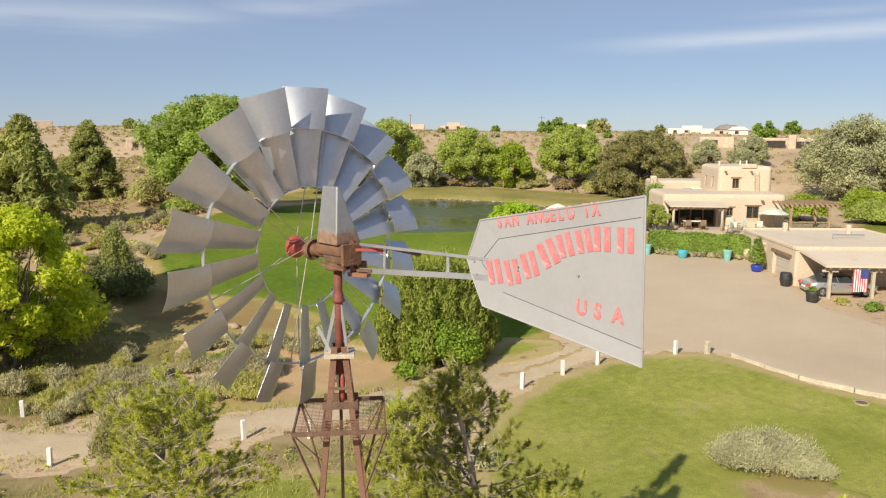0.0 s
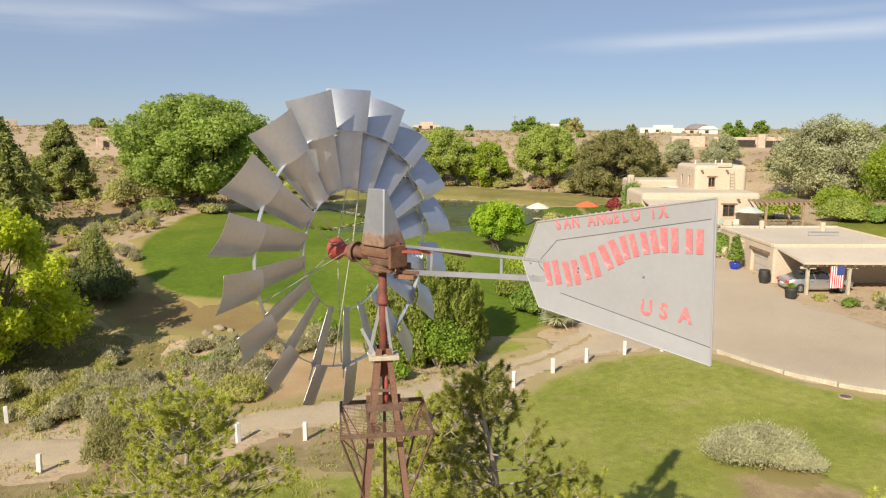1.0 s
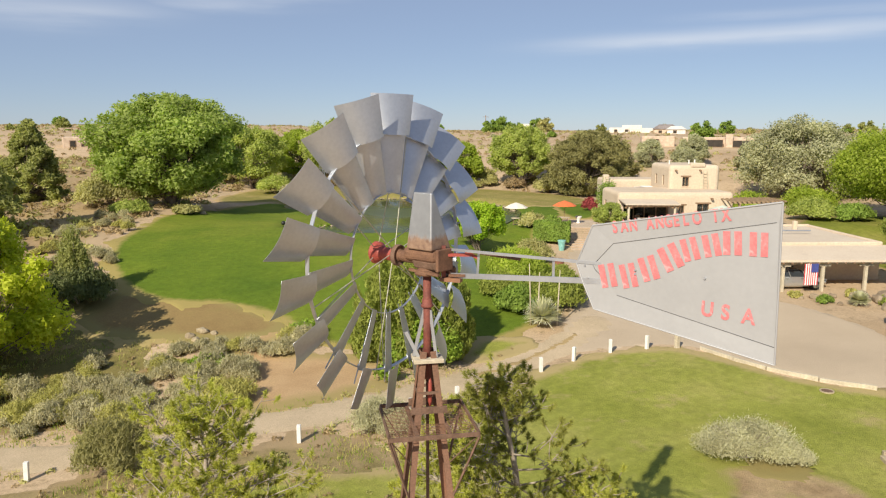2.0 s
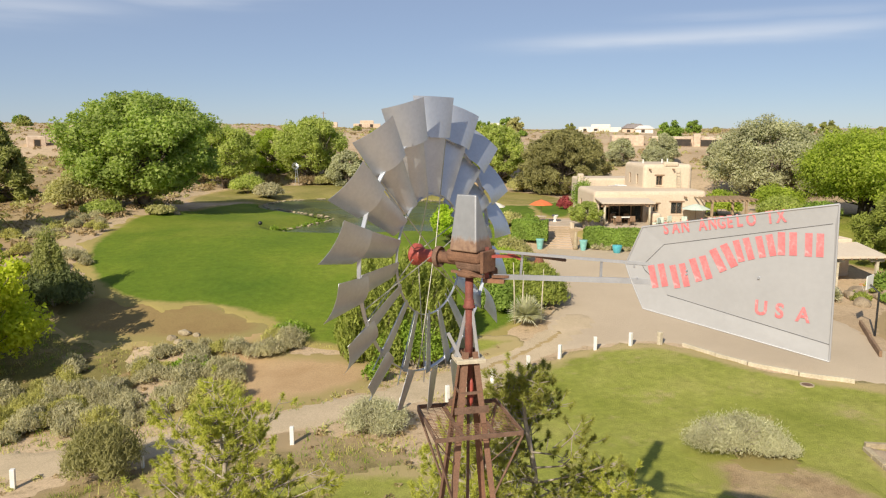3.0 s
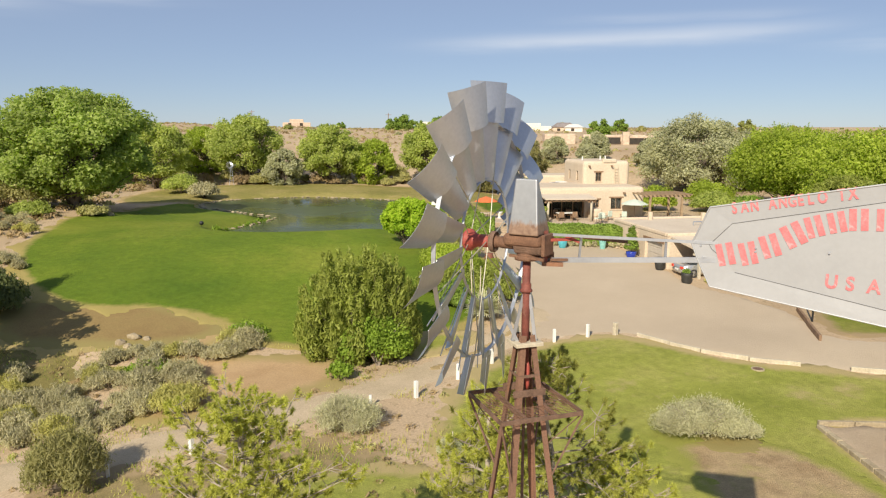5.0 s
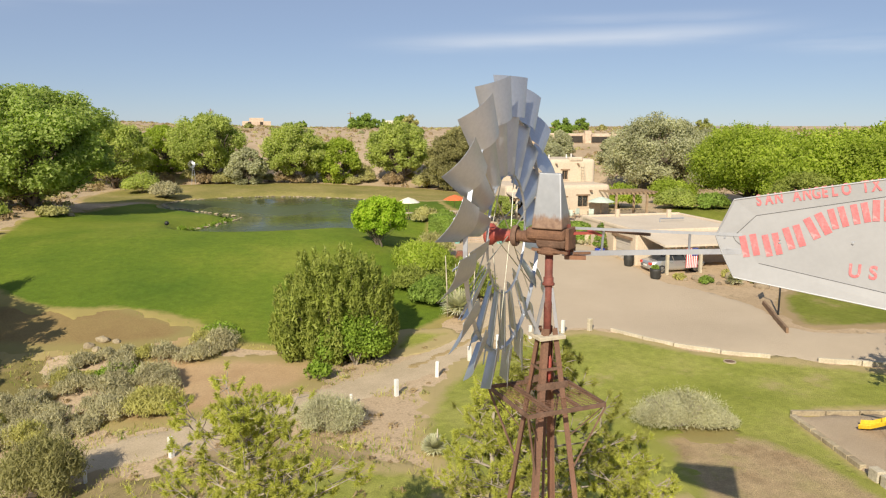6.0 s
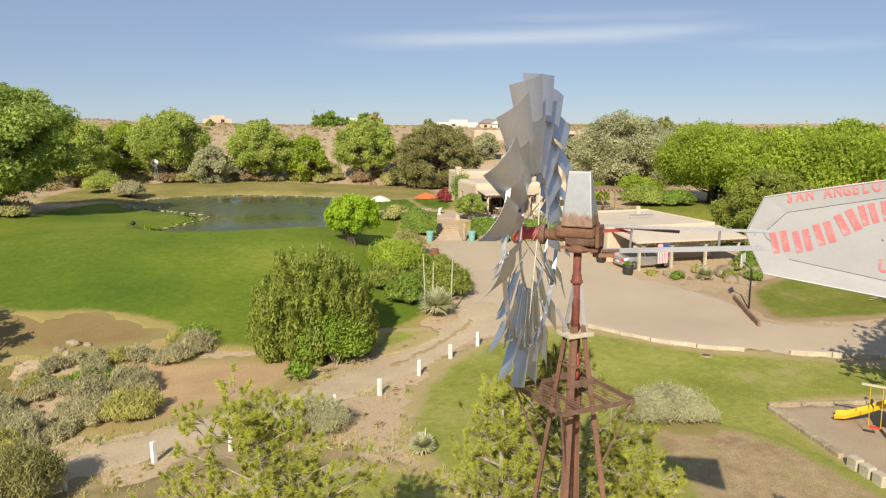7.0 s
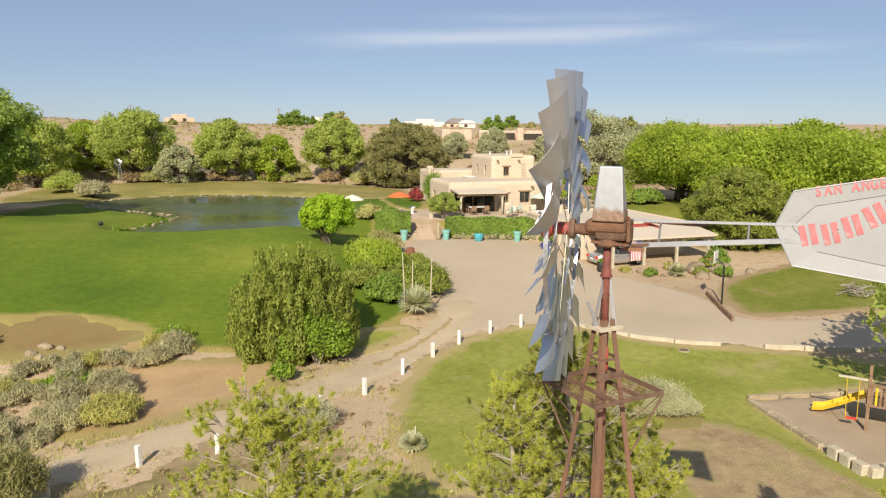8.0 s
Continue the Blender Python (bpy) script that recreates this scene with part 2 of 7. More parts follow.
BARK = surface("bark", (0.10, 0.075, 0.055), (0.20, 0.16, 0.12), 2, 0.95, 0, 0.6, 14)
PALE_BARK = surface("pale_bark", (0.26, 0.21, 0.16), (0.42, 0.36, 0.29), 3, 0.9, 0, 0.5, 18)
WHITE_PAINT = surface("white_paint", (0.66, 0.64, 0.58), (0.80, 0.78, 0.73), 3, 0.6, 0, 0.15, 30, (0.45, 0.38, 0.3), 3, 0.64)
STEP_EDGE = surface("step_edge", (0.36, 0.26, 0.18), (0.46, 0.34, 0.24), 2.5, 0.85, 0, 0.3, 14)
STONE = surface("stone", (0.280, 0.216, 0.135), (0.440, 0.360, 0.234), 1.5, 0.95, 0, 0.6, 12, where="World")
ROCK = surface("rock", (0.190, 0.140, 0.088), (0.320, 0.250, 0.165), 1.5, 0.95, 0, 0.6, 12, where="World")
GALVANIZED = surface("galvanized", (0.465, 0.485, 0.515), (0.565, 0.585, 0.615), 2.5, 0.43, 0.78, 0.0, 26, (0.36, 0.36, 0.35), 1.1, 0.62, 0.01, grain=0.10)
VANE_SHEET = surface("vane_sheet", (0.36, 0.36, 0.36), (0.40, 0.40, 0.40), 1.2, 0.55, 0.3, 0.0, 18, (0.47, 0.45, 0.42), 2.5, 0.70, 0.01, grain=0.05)
# dark grey that paints the shadow along the vane's folds
FOLD_SHADOW = surface("fold_shade", (0.10, 0.10, 0.10), (0.16, 0.155, 0.15), 4, 0.8, 0.2, 0.0, 30)
HOOD_SHEET = surface("hood_sheet", (0.36, 0.37, 0.38), (0.46, 0.47, 0.48), 3, 0.52, 0.8, 0.0, 20, (0.42, 0.38, 0.34), 2.2, 0.66, 0.01, grain=0.06)
RUST = surface("rust", (0.12, 0.07, 0.045), (0.21, 0.125, 0.085), 6, 0.9, 0.1, 0.5, 40, (0.27, 0.16, 0.10), 3, 0.62)
ORANGE_RUST = surface("orange_rust", (0.165, 0.094, 0.061), (0.275, 0.143, 0.088), 1.2, 0.9, 0.1, 0.5, 40, (0.330, 0.143, 0.066), 0.8, 0.55)
GEAR_RUST = surface("gear_rust", (0.13, 0.065, 0.04), (0.22, 0.115, 0.065), 8, 0.85, 0.1, 0.6, 40, (0.26, 0.16, 0.10), 5, 0.66)
MAST_RED = surface("mast_red", (0.133, 0.038, 0.027), (0.218, 0.064, 0.045), 6, 0.75, 0, 0.2, 40, (0.234, 0.136, 0.090), 4, 0.6)
RED_PAINT = surface("red_paint", (0.270, 0.045, 0.032), (0.378, 0.077, 0.054), 6, 0.6, 0, 0.2, 40, (0.270, 0.126, 0.072), 4, 0.6)
LETTER_RED = surface("letter_red", (0.54, 0.13, 0.135), (0.62, 0.22, 0.22), 7, 0.6, 0, 0, 40, (0.52, 0.40, 0.40), 9, 0.54)
SPOKE = surface("spoke", (0.42, 0.40, 0.32), (0.58, 0.55, 0.42), 4, 0.5, 0.5, 0, 30, (0.35, 0.25, 0.15), 3, 0.6)
TEAL = surface("teal_glaze", (0.17, 0.42, 0.38), (0.26, 0.52, 0.47), 4, 0.3, 0, 0.05, 20)
TURQUOISE = surface("turquoise_glaze", (0.06, 0.32, 0.38), (0.10, 0.42, 0.48), 4, 0.25, 0, 0.05, 20)
COBALT = surface("cobalt_glaze", (0.015, 0.03, 0.25), (0.03, 0.06, 0.38), 4, 0.25, 0, 0.05, 20)
TERRACOTTA = surface("terracotta", (0.195, 0.068, 0.040), (0.273, 0.105, 0.064), 4, 0.8, 0, 0.2, 20)
ORANGE_CLOTH = surface("orange_cloth", (0.62, 0.13, 0.04), (0.72, 0.18, 0.06), 3, 0.9, 0, 0.1, 30)
CREAM_CLOTH = surface("cream_cloth", (0.68, 0.62, 0.50), (0.76, 0.70, 0.58), 3, 0.9, 0, 0.1, 30)
PALE_GREEN_CLOTH = surface("pale_green_cloth", (0.46, 0.53, 0.44), (0.56, 0.62, 0.52), 3, 0.9, 0, 0.1, 30)
YELLOW_PLASTIC = surface("yellow_plastic", (0.66, 0.42, 0.02), (0.76, 0.50, 0.04), 3, 0.4, 0, 0.05, 20)
RED_PLASTIC = surface("red_plastic", (0.6, 0.05, 0.03), (0.7, 0.08, 0.05), 3, 0.4, 0, 0.05, 20)
DARK_PLASTIC = surface("dark_plastic", (0.02, 0.02, 0.018), (0.045, 0.042, 0.035), 3, 0.6, 0, 0.1, 20)
BLACK_METAL = surface("black_metal", (0.02, 0.02, 0.02), (0.04, 0.04, 0.04), 3, 0.5, 0.4, 0.05, 20)
CAR_PAINT = surface("car_paint", (0.50, 0.50, 0.49), (0.56, 0.56, 0.55), 1, 0.25, 0.65, 0, 60)
TYRE = surface("tyre", (0.02, 0.02, 0.02), (0.035, 0.035, 0.035), 3, 0.85, 0, 0.2, 30)
CHROME = surface("chrome", (0.5, 0.5, 0.5), (0.62, 0.62, 0.62), 3, 0.25, 0.9, 0, 30)
FLAG_RED = surface("flag_red", (0.50, 0.06, 0.06), (0.58, 0.08, 0.08), 3, 0.9, 0, 0, 30)
FLAG_WHITE = surface("flag_white", (0.72, 0.70, 0.68), (0.78, 0.76, 0.74), 3, 0.9, 0, 0, 30)
FLAG_BLUE = surface("flag_blue", (0.04, 0.05, 0.2), (0.06, 0.08, 0.26), 3, 0.9, 0, 0, 30)
FAR_WALL = surface("far_wall", (0.50, 0.38, 0.28), (0.60, 0.47, 0.35), 0.3, 0.95, 0, 0, 2, where="World")
FAR_WHITE = surface("far_white", (0.66, 0.60, 0.52), (0.74, 0.68, 0.60), 0.3, 0.95, 0, 0, 2, where="World")
FAR_ROOF = surface("far_roof", (0.20, 0.17, 0.16), (0.28, 0.24, 0.22), 0.3, 0.95, 0, 0, 2, where="World")
RED_ROOF = surface("red_roof", (0.34, 0.09, 0.07), (0.42, 0.13, 0.10), 0.3, 0.9, 0, 0, 2, where="World")


def rusted_foot(m, top, fade, rust):
    """Rust creeping up a sheet from its lower rim, with a ragged edge and runs."""
    n, l = m.node_tree.nodes, m.node_tree.links
    p = n["Principled BSDF"]
    v = n.new("ShaderNodeTexCoord").outputs["Object"]
    stretch = n.new("ShaderNodeMapping")
    stretch.inputs["Scale"].default_value = (1, 1, 0.45)
    l.new(v, stretch.inputs[0])
    spl, low, both = n.new("ShaderNodeSeparateXYZ"), n.new("ShaderNodeMapRange"), n.new("ShaderNodeMath")
    l.new(v, spl.inputs[0])
    l.new(spl.outputs[2], low.inputs[0])
    low.inputs[1].default_value, low.inputs[2].default_value, low.inputs[3].default_value, low.inputs[4].default_value = top - fade, top + fade, 1.0, 0.0
    both.operation = "ADD"
    l.new(low.outputs[0], both.inputs[0])
    l.new(noise_node(n, l, stretch.outputs[0], 9, 5, 0.65), both.inputs[1])
    mask = ramp_node(n, l, both.outputs[0], [(0.75, grey(0)), (1.3, grey(0.95))])
    tone = ramp_node(n, l, noise_node(n, l, v, 16, 4), [(0.3, rust[0]), (0.7, rust[1])])
    old = p.inputs["Base Color"].links[0].from_socket
    l.new(mix_node(n, l, mask, old, tone), p.inputs["Base Color"])
    inv = n.new("ShaderNodeMath")
    inv.operation = "MULTIPLY_ADD"
    inv.inputs[1].default_value, inv.inputs[2].default_value = -0.8, 0.8
    l.new(mask, inv.inputs[0])
    l.new(inv.outputs[0], p.inputs["Metallic"])


rusted_foot(HOOD_SHEET, 11.0, 0.15, ((0.16, 0.085, 0.05), (0.30, 0.19, 0.12)))

COTTONWOOD = foliage("cottonwood", (0.245, 0.312, 0.082), (0.342, 0.410, 0.112), (0.470, 0.530, 0.188))
BRIGHT_LEAF = foliage("bright_leaf", (0.251, 0.322, 0.036), (0.371, 0.438, 0.059), (0.501, 0.554, 0.150))
YELLOW_LEAF = foliage("yellow_leaf", (0.366, 0.425, 0.030), (0.519, 0.564, 0.054), (0.673, 0.690, 0.120), 0.55)
LIME_LEAF = foliage("lime_leaf", (0.28, 0.40, 0.03), (0.40, 0.53, 0.05), (0.52, 0.64, 0.09), 0.55)
FRESH_LEAF = foliage("fresh_leaf", (0.290, 0.345, 0.085), (0.430, 0.475, 0.130), (0.600, 0.610, 0.230))
DARK_LEAF = foliage("dark_leaf", (0.215, 0.225, 0.078), (0.330, 0.338, 0.115), (0.455, 0.455, 0.160), 0.45)
DEEP_LEAF = foliage("deep_leaf", (0.075, 0.095, 0.035), (0.115, 0.135, 0.05), (0.17, 0.19, 0.07), 0.35)
OLIVE_LEAF = foliage("olive_leaf", (0.296, 0.280, 0.111), (0.414, 0.383, 0.154), (0.548, 0.500, 0.240), 0.4)
TAMARISK_LEAF = foliage("tamarisk_leaf", (0.195, 0.182, 0.075), (0.285, 0.262, 0.105), (0.385, 0.350, 0.160), 0.4)
SILVER_LEAF = foliage("silver_leaf", (0.310, 0.305, 0.175), (0.405, 0.398, 0.240), (0.510, 0.495, 0.320), 0.4)
JUNIPER_LEAF = foliage("juniper_leaf", (0.165, 0.192, 0.036), (0.258, 0.290, 0.056), (0.370, 0.400, 0.115), 0.4, patch=1.2)
IVY_LEAF = foliage("ivy_leaf", (0.140, 0.215, 0.026), (0.215, 0.305, 0.038), (0.330, 0.420, 0.070), 0.4, patch=1.2)
PINE_NEEDLE = foliage("pine_needle", (0.275, 0.295, 0.052), (0.424, 0.431, 0.083), (0.572, 0.557, 0.145), 0.4, patch=1.5)
DARK_NEEDLE = foliage("dark_pine_needle", (0.195, 0.205, 0.045), (0.300, 0.300, 0.070), (0.430, 0.415, 0.115), 0.4, patch=1.5)
SAGE_LEAF = foliage("sage_leaf", (0.298, 0.266, 0.150), (0.410, 0.368, 0.218), (0.530, 0.480, 0.295), 0.3, patch=1.0)
PALE_SAGE = foliage("pale_sage_leaf", (0.335, 0.318, 0.190), (0.465, 0.440, 0.272), (0.600, 0.570, 0.368), 0.3, patch=1.0)
BRUSH_LEAF = foliage("brush_leaf", (0.230, 0.165, 0.088), (0.330, 0.240, 0.130), (0.450, 0.345, 0.195), 0.3, patch=1.0)
DRY_SHRUB = foliage("dry_shrub", (0.300, 0.270, 0.081), (0.420, 0.389, 0.117), (0.520, 0.486, 0.180), 0.3, patch=1.0)
YUCCA_LEAF = foliage("yucca_leaf", (0.430, 0.425, 0.280), (0.570, 0.560, 0.390), (0.720, 0.700, 0.510), 0.25)
HEDGE_LEAF = foliage("hedge_leaf", (0.133, 0.210, 0.036), (0.210, 0.294, 0.051), (0.308, 0.392, 0.091), 0.35, patch=0.8)
RED_LEAF = foliage("red_leaf", (0.175, 0.035, 0.035), (0.280, 0.052, 0.052), (0.385, 0.088, 0.088), 0.2)


def water_material():
    m, n, l, p = graph("pond_water")
    v = n.new("ShaderNodeNewGeometry").outputs["Position"]
    l.new(ramp_node(n, l, noise_node(n, l, v, 0.12, 4), [(0.3, (0.070, 0.090, 0.036)), (0.7, (0.095, 0.112, 0.050))]), p.inputs["Base Color"])
    # wind-ruffled patches between smooth ones
    ruffle = noise_node(n, l, v, 0.07, 3, 0.5)
    l.new(ramp_node(n, l, ruffle, [(0.42, grey(0.05)), (0.60, grey(0.34))]), p.inputs["Roughness"])
    p.inputs["IOR"].default_value = 1.33
    b = n.new("ShaderNodeBump")
    b.inputs["Strength"].default_value, b.inputs["Distance"].default_value = 0.35, 0.06
    l.new(noise_node(n, l, v, 1.1, 4, 0.55), b.inputs["Height"])
    l.new(b.outputs[0], p.inputs["Normal"])
    return m


def glass_material(name, tint, rough=0.05):
    m, n, l, p = graph(name)
    p.inputs["Base Color"].default_value = (*tint, 1)
    p.inputs["Roughness"].default_value, p.inputs["Transmission Weight"].default_value, p.inputs["IOR"].default_value = rough, 1.0, 1.45
    return m


WATER_SURFACE = water_material()
GLASS = glass_material("glass", (0.55, 0.6, 0.62))


# ---- mesh helpers ----
class Form:
    """Collects corners and faces of one mesh."""

    def __init__(self):
        self.v, self.f, self.count = [], [], 0

    def add(self, verts, faces):
        self.v.append(np.asarray(verts, float).reshape(-1, 3))
        self.f += [tuple(int(i) + self.count for i in face) for face in faces]
        self.count += len(self.v[-1])
        return self

    def quads(self, verts):
        """Loose faces, one a row of three or four corners."""
        verts = np.asarray(verts, float)
        corners = verts.shape[-2] if verts.ndim == 3 else 4
        verts = verts.reshape(-1, 3)
        k = np.arange(len(verts)).reshape(-1, corners) + self.count
        self.v.append(verts)
        self.f += [tuple(q) for q in k.tolist()]
        self.count += len(verts)
        return self

    def tube(self, points, radii, sides=6, cap=True):
        pts = [Vector(p) for p in points]
        if isinstance(radii, (int, float)):
            radii = [radii] * len(pts)
        ring, verts, faces = None, [], []
        for i, p in enumerate(pts):
            d = (pts[min(i + 1, len(pts) - 1)] - pts[max(i - 1, 0)]).normalized()
            if ring is None:
                side = d.cross(Vector((0, 0, 1)) if abs(d.z) < 0.9 else Vector((1, 0, 0))).normalized()
            else:
                side = (side - d * side.dot(d)).normalized()
            ring = True
            other = d.cross(side)
            for k in range(sides):
                a = 2 * math.pi * k / sides
                verts.append(p + (side * math.cos(a) + other * math.sin(a)) * radii[i])
        for i in range(len(pts) - 1):
            for k in range(sides):
                a, b = i * sides + k, i * sides + (k + 1) % sides
                faces.append((a, b, b + sides, a + sides))
        if cap:
            faces += [tuple(range(sides))[::-1], tuple(range(len(verts) - sides, len(verts)))]
        return self.add([tuple(v) for v in verts], faces)

    def bar(self, a, b, width, depth, up=(0, 0, 1)):
        """A square-edged bar from a to b."""
        a, b = Vector(a), Vector(b)
        d = (b - a).normalized()
        s = d.cross(Vector(up)).normalized() if abs(d.dot(Vector(up).normalized())) < 0.99 else Vector((1, 0, 0))
        t = s.cross(d)
        c = [s * (x * width / 2) + t * (y * depth / 2) for x, y in ((-1, -1), (1, -1), (1, 1), (-1, 1))]
        return self.add([tuple(p + q) for p in (a, b) for q in c],
                        [(0, 1, 2, 3), (7, 6, 5, 4), (0, 4, 5, 1), (1, 5, 6, 2), (2, 6, 7, 3), (3, 7, 4, 0)])

    def box(self, lo, hi):
        x0, y0, z0, x1, y1, z1 = *lo, *hi
        return self.add([(x0, y0, z0), (x1, y0, z0), (x1, y1, z0), (x0, y1, z0), (x0, y0, z1), (x1, y0, z1), (x1, y1, z1), (x0, y1, z1)],
                        [(3, 2, 1, 0), (4, 5, 6, 7), (0, 1, 5, 4), (1, 2, 6, 5), (2, 3, 7, 6), (3, 0, 4, 7)])

    def lathe(self, profile, sides=16, centre=(0, 0, 0)):
        """Turns (radius, height) pairs about a vertical axis."""
        n = len(profile)
        verts = [(centre[0] + r * math.cos(2 * math.pi * k / sides), centre[1] + r * math.sin(2 * math.pi * k / sides), centre[2] + z) for r, z in profile for k in range(sides)]
        faces = [(i * sides + k, i * sides + (k + 1) % sides, (i + 1) * sides + (k + 1) % sides, (i + 1) * sides + k) for i in range(n - 1) for k in range(sides)]
        faces += [tuple(range(sides))[::-1], tuple(range((n - 1) * sides, n * sides))]
        return self.add(verts, faces)

    def mesh(self, name, smooth=False):
        me = bpy.data.meshes.new(name)
        me.from_pydata(np.concatenate(self.v).tolist() if self.v else [], [], self.f)
        if smooth:
            me.polygons.foreach_set("use_smooth", [True] * len(me.polygons))
        me.update()
        return me


def part(name, form, material, parent=None, label="", smooth=False, kind=""):
    """One mesh object, under a thing or a part."""
    if isinstance(form, bpy.types.Mesh):
        me = form
    elif isinstance(form, Form):
        me = form.mesh(name, smooth)
    else:
        me = bpy.data.meshes.new(name)
        form.to_mesh(me)
        form.free()
        if smooth:
            me.polygons.foreach_set("use_smooth", [True] * len(me.polygons))
    if not me.materials:
        me.materials.append(None)
    ob = new(name, me)
    ob.material_slots[0].link = "OBJECT"
    ob.material_slots[0].material = material
    if parent:
        ob.parent = parent
    return tagged(ob, label, kind=kind)


def thing(name, label, category, m=None, group="", kind=""):
    ob = tagged(new(name), label, category, group, kind)
    ob.empty_display_size = 0.2
    if m is not None:
        ob.matrix_world = m
    return ob


def soft_box(lo, hi, bevel=0.05, segments=2, openings=(), depth=0.3, keep_base=True):
    """A box with worn edges; openings: (axis, side, a0, a1, z0, z1), niches cut into its walls."""
    bm = bmesh.new()
    bmesh.ops.create_cube(bm, size=1)
    lo, hi = Vector(lo), Vector(hi)
    for v in bm.verts:
        v.co = Vector(tuple(lo[i] + (v.co[i] + 0.5) * (hi[i] - lo[i]) for i in range(3)))
    if bevel:
        edges = [e for e in bm.edges if not keep_base or any(v.co.z > lo.z + 1e-5 for v in e.verts)]
        bmesh.ops.bevel(bm, geom=edges, offset=bevel, segments=segments, profile=0.5, affect="EDGES")
    for axis, side, a0, a1, z0, z1 in openings:
        k, other = (0, 1) if axis == "x" else (1, 0)  # axis along which the wall's normal points
        wall = hi[k] if side > 0 else lo[k]
        for value, no in ((a0, other), (a1, other), (z0, 2), (z1, 2)):
            normal, co = [0, 0, 0], [0, 0, 0]
            normal[no], co[no] = 1, value
            bmesh.ops.bisect_plane(bm, geom=bm.verts[:] + bm.edges[:] + bm.faces[:], plane_co=co, plane_no=normal)
        inside = [f for f in bm.faces if abs(f.calc_center_median()[k] - wall) < 1e-3 and a0 < f.calc_center_median()[other] < a1 and z0 < f.calc_center_median().z < z1]
        if inside:
            made = bmesh.ops.extrude_face_region(bm, geom=inside)
            shift = [0, 0, 0]
            shift[k] = -side * depth
            bmesh.ops.translate(bm, vec=shift, verts=[g for g in made["geom"] if isinstance(g, bmesh.types.BMVert)])
            bmesh.ops.delete(bm, geom=inside, context="FACES_ONLY")
    return bm


def leaf_cards(rng, points, outward, size, stretch=1.5, spread=0.8, droop=0.0, along=None):
    """Small leaf clumps: one pointed blade at each point, facing roughly outward."""
    n = len(points)
    nrm = outward + rng.normal(0, spread, (n, 3))
    nrm /= np.linalg.norm(nrm, axis=1)[:, None] + 1e-9
    ref = rng.normal(0, 1, (n, 3)) if along is None else along + rng.normal(0, 0.35, (n, 3))
    ref[:, 2] -= droop
    a = ref - nrm * np.sum(ref * nrm, axis=1)[:, None]
    a /= np.linalg.norm(a, axis=1)[:, None] + 1e-9
    b = np.cross(nrm, a)
    s = size * rng.uniform(0.6, 1.4, (n, 1))
    a, b = a * s * stretch / 2, b * s / 2
    return np.stack([points - a * 0.75 + b, points + a * 1.1, points - a * 0.75 - b], axis=1)


def lobes(rng, count, radius, low, high, size, shape=1.0, cone=0.0):
    """Centres and radii of the leafy lobes of a crown between two heights."""
    out = []
    while len(out) < count:
        z = rng.uniform(0, 1)
        r = radius * (1 - abs(2 * z ** shape - 1) ** 2.3) ** 0.5 * math.sqrt(rng.uniform(0.25, 1)) * (1 - cone * z)
        a = rng.uniform(0, 2 * math.pi)
        s = size * rng.uniform(0.6, 1.35)
        out.append((r * math.cos(a) * (1 - 0.3 * s / radius), r * math.sin(a) * (1 - 0.3 * s / radius), low + s * 0.7 + (high - low - 1.4 * s) * z, s))
    return out


def crown_points(rng, lobe_list, count, flat=0.9):
    areas = np.array([s ** 2 for *_, s in lobe_list])
    pick = rng.choice(len(lobe_list), count, p=areas / areas.sum())
    c = np.array(lobe_list)[pick]
    d = rng.normal(0, 1, (count, 3))
    d /= np.linalg.norm(d, axis=1)[:, None]
    r = c[:, 3:] * rng.uniform(0.35, 1.28, (count, 1))
    return c[:, :3] + d * r * (1, 1, flat), d


